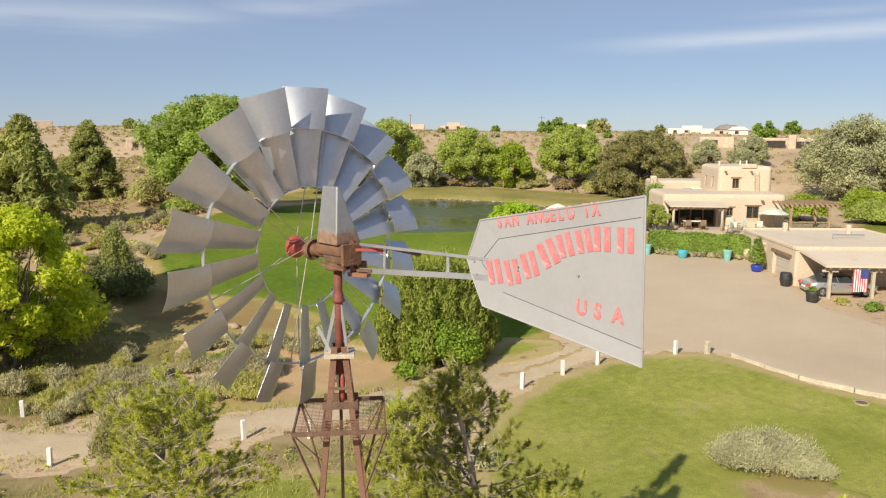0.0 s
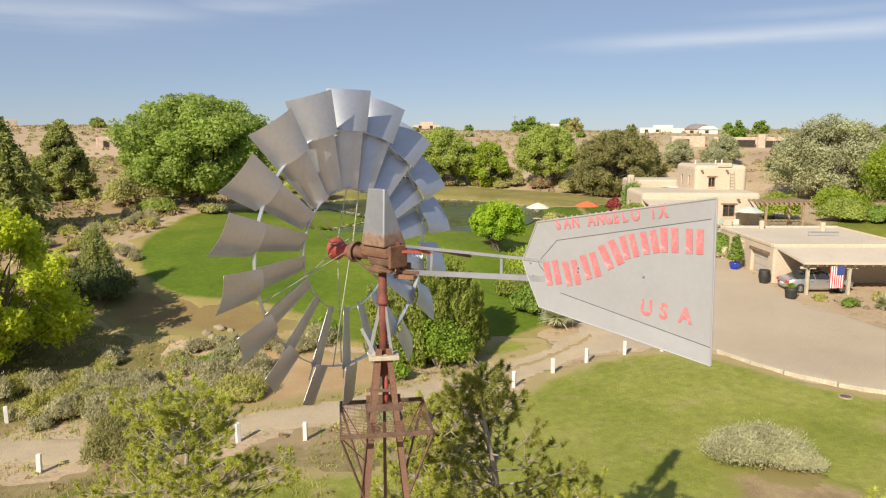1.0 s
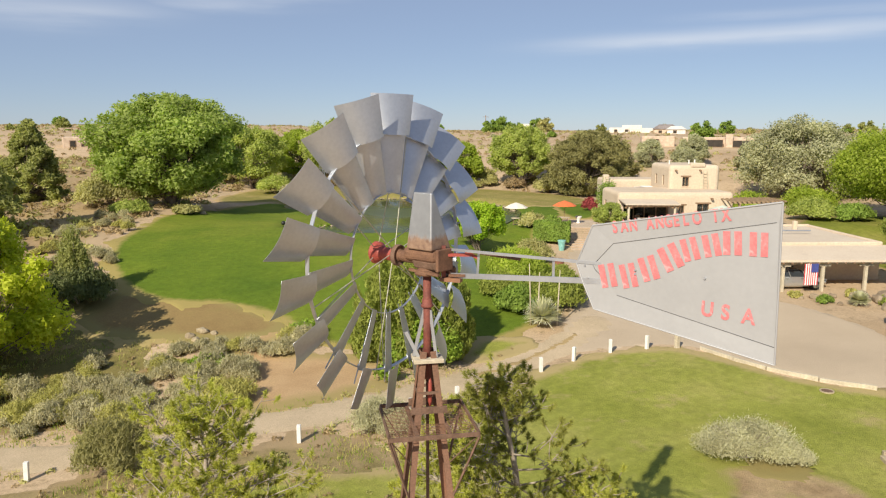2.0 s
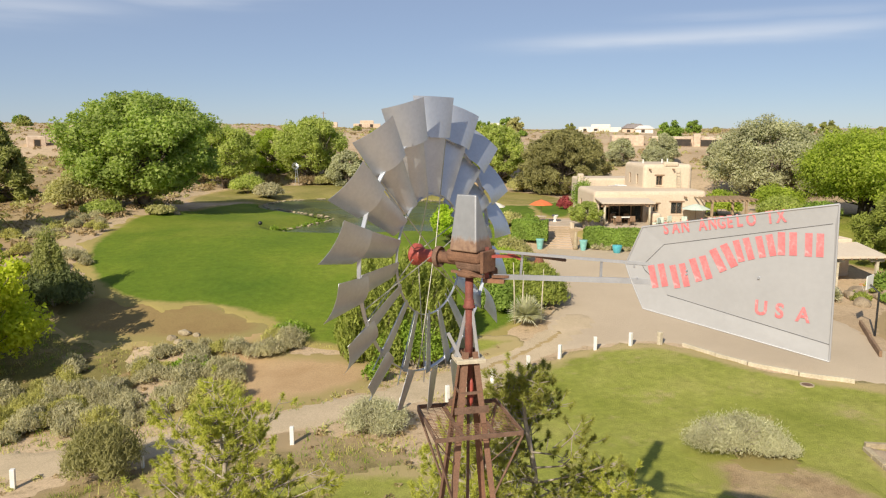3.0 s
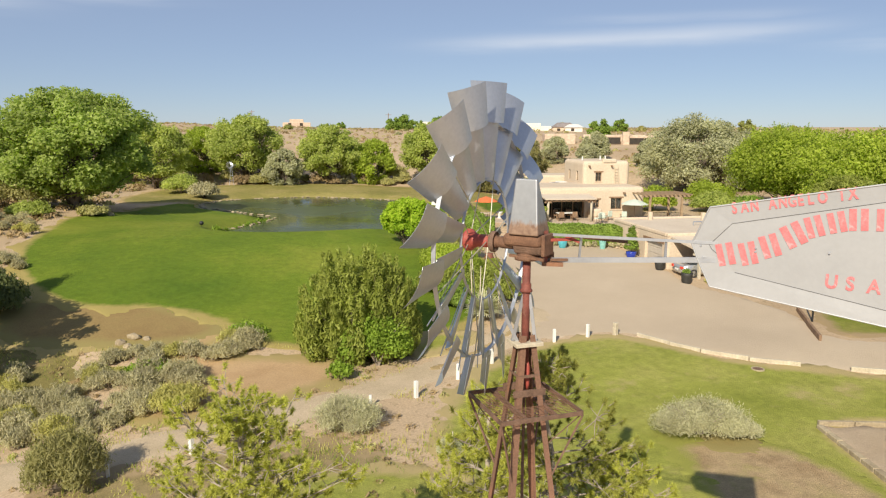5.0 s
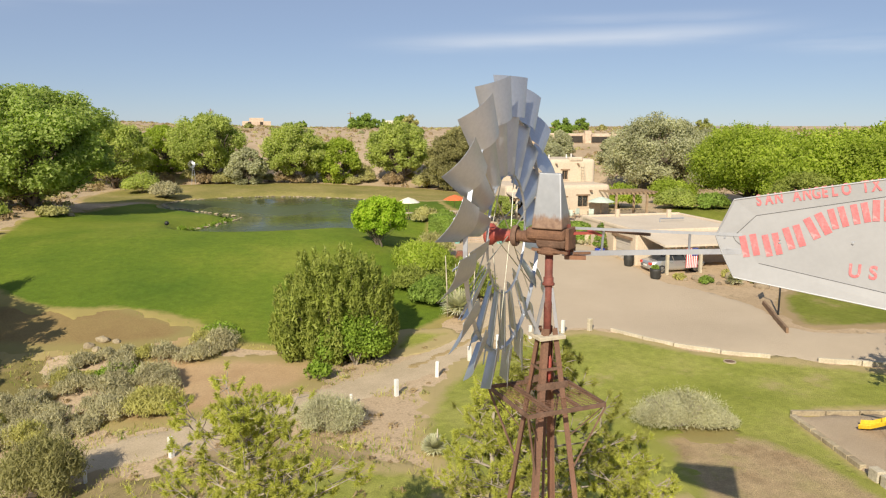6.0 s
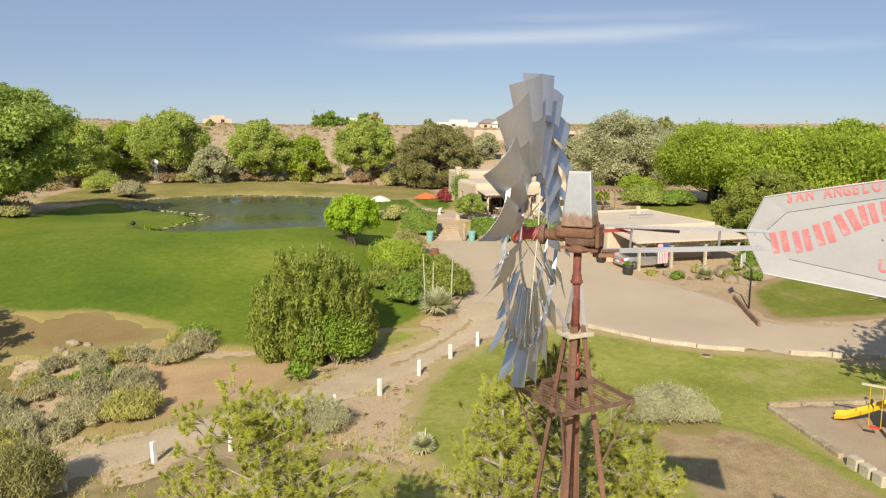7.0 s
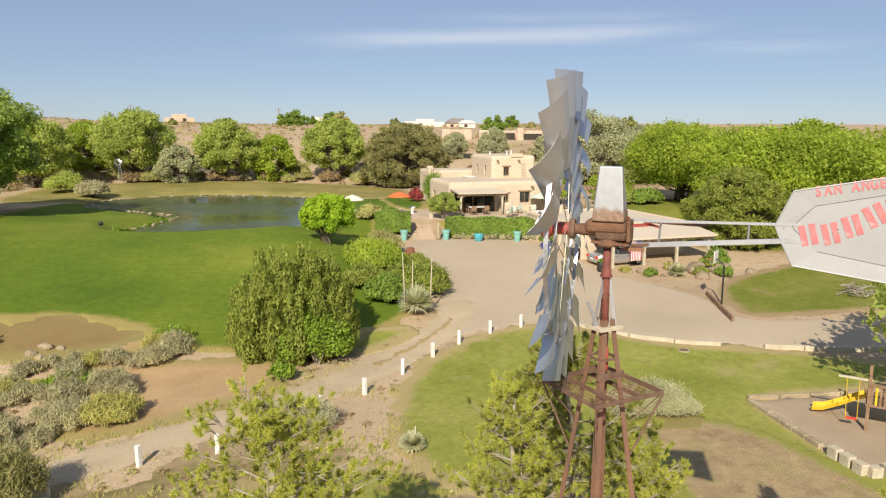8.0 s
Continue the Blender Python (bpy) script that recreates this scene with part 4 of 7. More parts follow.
    block("case_flange", -0.15, 0.15, -0.315, -0.265, 10.60, 10.885, (1.0, 1.0), GEAR_RUST, "rusty end flange", 0.012)
    block("hood", -0.19, 0.21, -0.235, 0.195, 10.865, 11.60, (0.12, 0.72), HOOD_SHEET, "galvanized hood with rust at its foot", 0.02, 0.0, -0.10)
    for s in (-1, 1):
        part("case_foot", Form().bar(loc(0.12 * s, 0.2, 10.58), loc(0.12 * s, -0.3, 10.56), 0.04, 0.035), GEAR_RUST, mill)
    part("turntable", Form().lathe([(0.06, 10.50), (0.16, 10.52), (0.17, 10.56), (0.12, 10.60), (0.1, 10.62)], 18), GEAR_RUST, mill, "", True)

    def spun(profile, sides=20):
        """Turned about the wheel's axis: (radius, distance along the axis)."""
        f = Form()
        n = len(profile)
        verts = [wloc(r * math.cos(2 * math.pi * k / sides), a, HUB_Z - 0.02 + r * math.sin(2 * math.pi * k / sides)) for r, a in profile for k in range(sides)]
        faces = [(i * sides + k, i * sides + (k + 1) % sides, (i + 1) * sides + (k + 1) % sides, (i + 1) * sides + k) for i in range(n - 1) for k in range(sides)]
        return f.add([tuple(v) for v in verts], faces + [tuple(range(sides)), tuple(range((n - 1) * sides, n * sides))[::-1]])

    part("shaft_housing", spun([(0.085, 0.18), (0.085, 0.30), (0.08, 0.36), (0.07, 0.42), (0.10, 0.45), (0.12, 0.47), (0.12, 0.50)]), GEAR_RUST, mill, "", True)
    part("bearing_ring", spun([(0.135, 0.44), (0.145, 0.46), (0.145, 0.50), (0.12, 0.52)]), RUST, mill, "", True)

    return mill, loc, wloc, spun


mill, loc, wloc, spun = windmill()


def wheel_parts():
    hub = part("hub", spun([(0.05, 0.50), (0.085, 0.52), (0.09, 0.60), (0.085, 0.70), (0.11, 0.76), (0.15, 0.80), (0.155, 0.86), (0.12, 0.90), (0.05, 0.92)], 24), RED_PAINT, mill, "red cast wheel hub")

    def on(r, th, ax):
        """A point of the wheel: radius, turn from straight up, distance along the axis from the wheel's plane."""
        return wloc(r * math.sin(th), HUB_OUT + ax, HUB_Z + r * math.cos(th))

    def rim(r, ax, thick, depth):
        f, n, verts, faces = Form(), 72, [], []
        for k in range(n):
            th = 2 * math.pi * k / n
            verts += [on(r - thick, th, ax - depth), on(r + thick, th, ax - depth), on(r + thick, th, ax + depth), on(r - thick, th, ax + depth)]
            for j in range(4):
                a, b = k * 4 + j, k * 4 + (j + 1) % 4
                c, d = ((k + 1) % n) * 4 + (j + 1) % 4, ((k + 1) % n) * 4 + j
                faces.append((a, b, c, d))
        return f.add([tuple(v) for v in verts], faces)

    part("inner_band", rim(RING_R, -0.02, 0.005, 0.016), GALVANIZED, mill, "thin galvanized inner band")
    part("outer_band", rim(BAND_R, -0.02, 0.006, 0.028), GALVANIZED, mill, "galvanized outer band")
    for k in range(6):
        th = radians(10 + 60 * k)
        for dth, a0 in ((-0.05, 0.20), (0.05, -0.06)):
            f = Form().tube([on(0.10, th + dth * 3, a0), on(BAND_R, th + dth, -0.02)], 0.0075, 6)
            part("wheel_arm", f, SPOKE, mill)
    # one sail: a cupped outer sheet and a narrower inner sheet on a rib
    pitch = radians(30)

    def sheet(r0, r1, w0, w1, lean, cup, off, rows=6, cols=7):
        f, verts, faces = Form(), [], []
        for side in (0, 1):
            for i in range(rows + 1):
                s = i / rows
                r, w = r0 + (r1 - r0) * s, w0 + (w1 - w0) * s
                for j in range(cols + 1):
                    c = j / cols - 0.5
                    across = c * w
                    bow = (cup[0] + (cup[1] - cup[0]) * s) * (4 * c * c - 1) + lean * (s - 0.5) + side * 0.003 + off
                    verts.append((across, bow, r))
        m = (rows + 1) * (cols + 1)
        for i in range(rows):
            for j in range(cols):
                a = i * (cols + 1) + j
                faces += [(a, a + 1, a + cols + 2, a + cols + 1), (a + m, a + m + cols + 1, a + m + cols + 2, a + m + 1)]
        edge = [j for j in range(cols)] + [i * (cols + 1) + cols for i in range(rows)] + [rows * (cols + 1) + j for j in range(cols, 0, -1)] + [i * (cols + 1) for i in range(rows, 0, -1)]
        # the cut edge keeps corners of its own, so that it stays crisp
        n = len(verts)
        verts += [verts[a] for a in edge] + [verts[a + m] for a in edge]
        for i in range(len(edge)):
            j = (i + 1) % len(edge)
            faces.append((n + j, n + i, n + i + len(edge), n + j + len(edge)))
        return f.add(verts, faces)

    def frame_of(th):
        radial = WHEEL_SIDE * math.sin(th) + Vector((0, 0, math.cos(th)))
        tangent = WHEEL_SIDE * math.cos(th) - Vector((0, 0, math.sin(th)))
        chord = tangent * math.cos(pitch) - WHEEL_AXIS * math.sin(pitch)
        normal = radial.cross(chord)
        o = wloc(0, HUB_OUT, HUB_Z)
        return Matrix(((chord.x, normal.x, radial.x, o.x), (chord.y, normal.y, radial.y, o.y), (chord.z, normal.z, radial.z, o.z), (0, 0, 0, 1)))

    outer = sheet(BAND_R - 0.015, WHEEL_R, 0.475, 0.60, 0.03, (0.085, 0.05), -0.03, 8, 9).mesh("sail", True)
    inner = sheet(RING_R - 0.02, BAND_R + 0.03, 0.27, 0.425, 0.0, (0.03, 0.055), 0.022, 8, 9).mesh("inner_sail", True)
    rib = Form().bar((0, 0.045, RING_R - 0.03), (0, 0.06, BAND_R + 0.22), 0.028, 0.012).mesh("rib")
    clip = Form().bar((-0.14, 0.045, BAND_R - 0.02), (0.14, 0.045, BAND_R - 0.02), 0.02, 0.05).mesh("clip")
    rng = random.Random(4)
    for k in range(18):
        wob = Matrix.Rotation(radians(rng.uniform(-2.5, 2.5)), 4, "Z")
        m = frame_of(radians(2.5 + 20 * k + rng.uniform(-0.8, 0.8)))
        s = part("sail", outer, GALVANIZED, mill)
        s.matrix_local = m @ wob
        s2 = part("inner_sail", inner, GALVANIZED, mill)
        s2.matrix_local = m
        part("rib", rib, GALVANIZED, mill).matrix_local = m
        part("clip", clip, GALVANIZED, mill).matrix_local = m


wheel_parts()


def tail():
    """The tail: two arms and a folded sheet vane with stencilled paint."""
    out = -AXIS
    off = 0.27

    def tv(d, z, lift=0.0):
        return out * d + SIDE * (off - lift) + Vector((0, 0, z))

    part("tail_arm", Form().bar(loc(0.10, -0.02, 10.86), tv(2.35, 10.90), 0.012, 0.035), GALVANIZED, mill, "upper galvanized tail arm")
    part("tail_arm", Form().bar(loc(0.12, -0.14, 10.51), tv(2.35, 10.70), 0.016, 0.066), GALVANIZED, mill, "lower galvanized tail arm")
    part("arm_tie", Form().bar(tv(1.75, 10.88, 0.02), tv(1.75, 10.66, 0.02), 0.03, 0.012), GALVANIZED, mill)
    part("arm_tie", Form().bar(tv(0.66, 10.85, 0.03), tv(0.64, 10.56, 0.03), 0.03, 0.012), GALVANIZED, mill)
    part("hinge_post", Form().bar(loc(0.05, -0.24, 10.46), loc(0.05, -0.24, 10.92), 0.05, 0.05), MAST_RED, mill, "red hinge post")
    part("furl_lever", Form().bar(loc(0.03, -0.24, 10.80), tv(0.52, 10.80), 0.07, 0.035), RED_PAINT, mill, "red furl lever")
    part("furl_lever_end", Form().bar(tv(0.44, 10.83, 0.01), tv(0.64, 10.77, 0.01), 0.04, 0.03), RED_PAINT, mill)
    part("furl_spring", Form().tube([tv(0.42, 10.845, -0.01), tv(1.26, 10.825, -0.01)], 0.020, 8), RUST, mill, "dark coiled furl spring")
    for d in np.linspace(0.50, 1.20, 26):
        part("spring_coil", Form().tube([tv(d, 10.868 - 0.024 * (d - 0.42), -0.01), tv(d + 0.012, 10.82 - 0.024 * (d - 0.42), -0.01)], 0.006, 5), RUST, mill)
    part("hinge_block", soft_box((-0.05, -0.06, -0.06), (0.05, 0.06, 0.07), 0.02), GEAR_RUST, mill, "flaking rusty hinge block").matrix_local = Matrix.Translation(tv(0.22, 10.55, 0.03))
    part("hinge_foot", Form().bar(loc(0.04, -0.2, 10.48), loc(0.14, -0.46, 10.48), 0.11, 0.05), ORANGE_RUST, mill, "rusty hinge foot")
    part("hinge_foot", Form().bar(loc(0.10, -0.30, 10.53), loc(0.16, -0.52, 10.55), 0.08, 0.03), GEAR_RUST, mill)
    # vane sheet: outline in (distance along the tail, height)
    shape = [(2.055, 10.875), (2.24, 11.325), (4.215, 11.71), (4.25, 10.125), (2.29, 10.375), (2.13, 10.69)]
    panel = [(2.255, 10.875), (2.495, 11.145), (4.19, 11.517), (4.242, 10.295), (2.56, 10.571), (2.285, 10.825)]
    f = Form()
    n = len(shape)
    # the border is bent forward from a recessed panel; then the same again as its back
    verts = [tuple(tv(d, z, back + lip)) for back in (0.004, 0.0) for ring, lip in ((shape, 0.014), (panel, 0.0)) for d, z in ring]
    faces = [tuple(range(n, 2 * n)), tuple(range(4 * n - 1, 3 * n - 1, -1))]
    for i in range(n):
        j = (i + 1) % n
        faces += [(i, j, j + n, i + n), (j + 2 * n, i + 2 * n, i + 3 * n, j + 3 * n), (j, i, i + 2 * n, j + 2 * n)]
    f.add(verts, faces)
    vane = part("vane", f, VANE_SHEET, mill, "galvanized tail vane with red stencilled lettering")
    # rolled rim, and pressed folds whose shadow is painted as dark lines
    for a, b in zip(shape, shape[1:] + shape[:1]):
        part("rolled_edge", Form().tube([tv(*a, 0.018), tv(*b, 0.018)], 0.010, 8), VANE_SHEET, vane)
    for line in ([(2.40, 10.735), (2.285, 10.825), (2.255, 10.875), (2.495, 11.145), (4.17, 11.513)], [(2.56, 10.571), (4.24, 10.295)]):
        part("fold", Form().tube([tv(d, z, 0.005) for d, z in line], 0.004, 6), FOLD_SHADOW, vane)
    for d, z in ((2.77, 10.88), (3.525, 10.89), (2.77, 10.84), (2.16, 10.86), (2.2, 10.72)):
        part("bolt", Form().tube([tv(d, z, 0.004), tv(d, z, 0.026)], 0.012, 8), GALVANIZED, vane)
    # stencilled words
    frame_m = Matrix(((out.x, 0, -SIDE.x, 0), (out.y, 0, -SIDE.y, 0), (0, 1, 0, 0), (0, 0, 0, 1)))

    def words(text, d, z, size, slope, stretch=1.0, lift=0.010):
        c = bpy.data.curves.new("lettering", "FONT")
        c.body, c.size, c.extrude, c.offset = text, size, 0.001, 0.006
        c.align_x, c.align_y = "LEFT", "BOTTOM"
        tmp = bpy.data.objects.new("lettering", c)
        me = bpy.data.meshes.new_from_object(tmp)
        bpy.data.objects.remove(tmp)
        ob = part("lettering", me, LETTER_RED, vane, "worn red stencilled letter")
        ob.matrix_local = Matrix.Translation(tv(d, z, lift)) @ frame_m @ Matrix.Rotation(slope, 4, "Z") @ Matrix.Diagonal((stretch, 1, 1, 1))

    for k, ch in enumerate("SAN ANGELO TX"):
        if ch != " ":
            words(ch, 2.50 + 0.0975 * k, 11.232 + 0.0185 * k, 0.178, radians(10.5), 0.68, 0.018)
    for k, ch in enumerate("USA"):
        words(ch, 3.50 + 0.205 * k, 10.462 - 0.006 * k, 0.215, radians(-1), 0.86)
    # the maker's name stands as eight plain pairs of red bars on a rising arc
    for d, z, tilt, w, hgt in ((2.479, 10.653, 15, 0.19, 0.262), (2.729, 10.684, 16.4, 0.18, 0.263), (2.966, 10.796, 21, 0.19, 0.261), (3.219, 10.95, 30, 0.21, 0.263),
                               (3.393, 11.06, 19, 0.17, 0.235), (3.60, 11.125, 15, 0.17, 0.226), (3.782, 11.158, 4, 0.18, 0.237), (4.029, 11.17, 2.7, 0.17, 0.236)):
        o = Form().box((-w / 2, 0, 0), (-w * 0.11, hgt, 0.002)).box((w * 0.11, 0, 0), (w / 2, hgt, 0.002))
        ob = part("paint_block", o, LETTER_RED, vane, "worn red paint bars")
        ob.matrix_local = Matrix.Translation(tv(d, z, 0.010)) @ frame_m @ Matrix.Rotation(radians(tilt), 4, "Z")


tail()

# ---- house ----
HOUSE = pose(21.2, 71.5, 3.02, 0, 0, -4)


def adobe_house():
    house = thing("adobe_house", "two-storey tan adobe house with rounded parapets and a porch", "house", HOUSE)
    low_open = [("y", -1, 8.5, 9.7, 0.88, 2.06), ("x", -1, 2.0, 3.0, 0.9, 2.0), ("x", -1, 5.0, 6.0, 0.9, 2.0), ("y", -1, 6.6, 7.2, 1.1, 1.9), ("y", -1, 1.0, 5.6, 0.0, 2.15)]
    up_open = [("y", -1, 8.4, 9.1, 3.5, 4.5), ("x", -1, 6.4, 7.0, 3.5, 4.6), ("x", -1, 9.0, 9.6, 3.5, 4.6)]
    part("lower_wall", soft_box((0.45, 0, -1.2), (12.25, 7.4, 3.25), 0.42, 4, low_open, 0.5), ADOBE, house, "rounded tan stucco wall")
    part("back_wall", soft_box((5.6, 7.0, -1.2), (12.2, 12.5, 2.97), 0.28, 4), ADOBE, house)
    part("upper_wall", soft_box((7.0, 4.5, 2.4), (12.4, 11.5, 5.78), 0.42, 4, up_open, 0.4), ADOBE, house, "rounded tan stucco upper storey")
    part("rear_wing", soft_box((2.0, 12.3, -1.0), (9.0, 17, 3.75), 0.28, 4), ADOBE, house)
    part("wing_tower", soft_box((1.7, 12.1, -1.0), (2.4, 12.9, 4.3), 0.14, 2), ADOBE, house)
    part("parapet", soft_box((9.2, 4.42, 5.6), (10.8, 5.0, 6.0), 0.15, 3), ADOBE, house)
    for x0, x1, y, z0, z1 in ((8.5, 9.7, 0, 0.88, 2.06), (6.6, 7.2, 0, 1.1, 1.9), (8.4, 9.1, 4.5, 3.5, 4.5)):
        w = part("window", Form().box((x0 - 0.06, y + 0.10, z0 - 0.05), (x0 + 0.05, y + 0.2, z1 + 0.05)).box((x1 - 0.05, y + 0.10, z0 - 0.05), (x1 + 0.06, y + 0.2, z1 + 0.05)).box((x0, y + 0.1, z1 - 0.05), (x1, y + 0.2, z1 + 0.05)).box((x0, y + 0.1, z0 - 0.05), (x1, y + 0.2, z0 + 0.05)).box(((x0 + x1) / 2 - 0.025, y + 0.12, z0), ((x0 + x1) / 2 + 0.025, y + 0.18, z1)), TIMBER, house, "dark timber window frame")
        part("pane", Form().box((x0, y + 0.14, z0), (x1, y + 0.15, z1)), GLASS, w).visible_shadow = False
        part("room_dark", Form().box((x0 + 0.02, y + 0.34, z0 + 0.02), (x1 - 0.02, y + 0.38, z1 - 0.02)), DARK_INSIDE, w)
        part("sill", Form().box((x0 - 0.1, y - 0.06, z0 - 0.12), (x1 + 0.1, y + 0.1, z0 - 0.04)), ADOBE, w)
        part("lintel", Form().box((x0 - 0.2, y - 0.04, z1 + 0.02), (x1 + 0.2, y + 0.1, z1 + 0.16)), TIMBER, w)
    for y0, y1, x, z0, z1 in ((2, 3, 0.45, 0.9, 2.0), (5, 6, 0.45, 0.9, 2.0), (6.4, 7.0, 7.0, 3.5, 4.6), (9.0, 9.6, 7.0, 3.5, 4.6)):
        w = part("window", Form().box((x + 0.1, y0, z0), (x + 0.18, y1, z0 + 0.06)).box((x + 0.1, y0, z1 - 0.06), (x + 0.18, y1, z1)).box((x + 0.1, y0, z0), (x + 0.18, y0 + 0.06, z1)).box((x + 0.1, y1 - 0.06, z0), (x + 0.18, y1, z1)), TIMBER, house)
        part("pane", Form().box((x + 0.13, y0, z0), (x + 0.14, y1, z1)), GLASS, w).visible_shadow = False
        part("room_dark", Form().box((x + 0.32, y0 + 0.02, z0 + 0.02), (x + 0.36, y1 - 0.02, z1 - 0.02)), DARK_INSIDE, w)
    # glazed porch wall
    part("porch_glazing", Form().box((1.05, 0.3, 0.05), (5.55, 0.33, 2.1)), GLASS, house).visible_shadow = False
    # a dark sheet in place of the unlit room behind
    part("porch_dark", Form().box((1.02, 0.46, 0.02), (5.58, 0.49, 2.13)), DARK_INSIDE, house)
    for x in (1.05, 2.1, 3.2, 4.4, 5.5):
        part("mullion", Form().box((x - 0.05, 0.24, 0), (x + 0.05, 0.36, 2.15)), TIMBER, house)
    # porch
    porch = part("porch_roof", Form().add([(0.45, -2.9, 2.36), (5.85, -2.9, 2.32), (5.95, 0.1, 2.58), (0.5, 0.1, 2.62), (0.45, -2.9, 2.24), (5.85, -2.9, 2.20), (5.95, 0.1, 2.46), (0.5, 0.1, 2.50)],
                                          [(0, 1, 2, 3), (7, 6, 5, 4), (0, 4, 5, 1), (1, 5, 6, 2), (2, 6, 7, 3), (3, 7, 4, 0)]), ROOFING, house, "tan sloping porch roof")
    part("beam", Form().box((0.55, -2.7, 2.02), (5.75, -2.5, 2.25)), TIMBER, porch)
    for x in np.linspace(0.6, 5.7, 11):
        part("rafter", Form().bar((x, -3.0, 2.16), (x, 0.0, 2.42), 0.10, 0.12), TIMBER, porch)
    for x in (0.85, 5.4):
        part("porch_post", Form().tube([(x, -2.6, -0.1), (x, -2.6, 2.04)], 0.12, 10), PALE_TIMBER, house, "round timber post", True)
        part("corbel", soft_box((x - 0.4, -2.7, 1.90), (x + 0.4, -2.5, 2.03), 0.05), TIMBER, house)
    part("outdoor_fireplace", soft_box((5.9, -2.0, -0.1), (6.9, -0.1, 1.2), 0.3, 3), ADOBE, house)
    # spouts, ladder, skylights, vents
    for x in (7.6, 10.2):
        part("roof_spout", Form().bar((x, 4.6, 5.25), (x, 4.1, 5.2), 0.16, 0.12), TIMBER, house)
    part("roof_spout", Form().bar((9.9, 0.1, 2.62), (9.9, -0.4, 2.57), 0.2, 0.14), TIMBER, house)
    ladder = part("ladder", Form().bar((10.55, 4.1, 3.0), (10.5, 4.35, 5.2), 0.06, 0.06), PALE_TIMBER, house, "pale pole ladder leaning on the upper wall")
    part("ladder_rail", Form().bar((11.0, 4.1, 3.0), (10.95, 4.35, 5.2), 0.06, 0.06), PALE_TIMBER, ladder)
    for k in range(7):
        z = 3.2 + 0.29 * k
        part("rung", Form().bar((10.53, 4.12 + 0.028 * k, z), (10.97, 4.12 + 0.028 * k, z), 0.045, 0.045), PALE_TIMBER, ladder)
    for x, y in ((4.0, 6.5), (5.2, 8)):
        part("skylight", soft_box((x, y, 2.95), (x + 1.1, y + 1.1, 3.25), 0.06), WHITE_PAINT, house)
    for x, y, z in ((7.7, 7, 5.7), (10.2, 8, 5.7), (11.2, 9, 5.7)):
        part("vent_pipe", Form().tube([(x, y, z - 0.1), (x, y, z + 0.5)], 0.08, 8), WHITE_PAINT, house)
    # pergola beside the house
    per = thing("pergola", "weathered brown timber pergola beside the house", "pergola", HOUSE @ pose(11.2, -2.6, 0.1))
    for x in (0.5, 4.0):
        for y in (0.0, 3.0):
            part("post", Form().box((x - 0.1, y - 0.1, -0.8), (x + 0.1, y + 0.1, 2.25)), BROWN_TIMBER, per)
    for y in (0.0, 3.0):
        part("beam", Form().box((-0.4, y - 0.07, 2.25), (4.9, y + 0.07, 2.45)), BROWN_TIMBER, per)
    for x in np.linspace(-0.3, 4.8, 12):
        part("slat", Form().box((x - 0.04, -0.6, 2.45), (x + 0.04, 3.6, 2.58)), BROWN_TIMBER, per)


adobe_house()


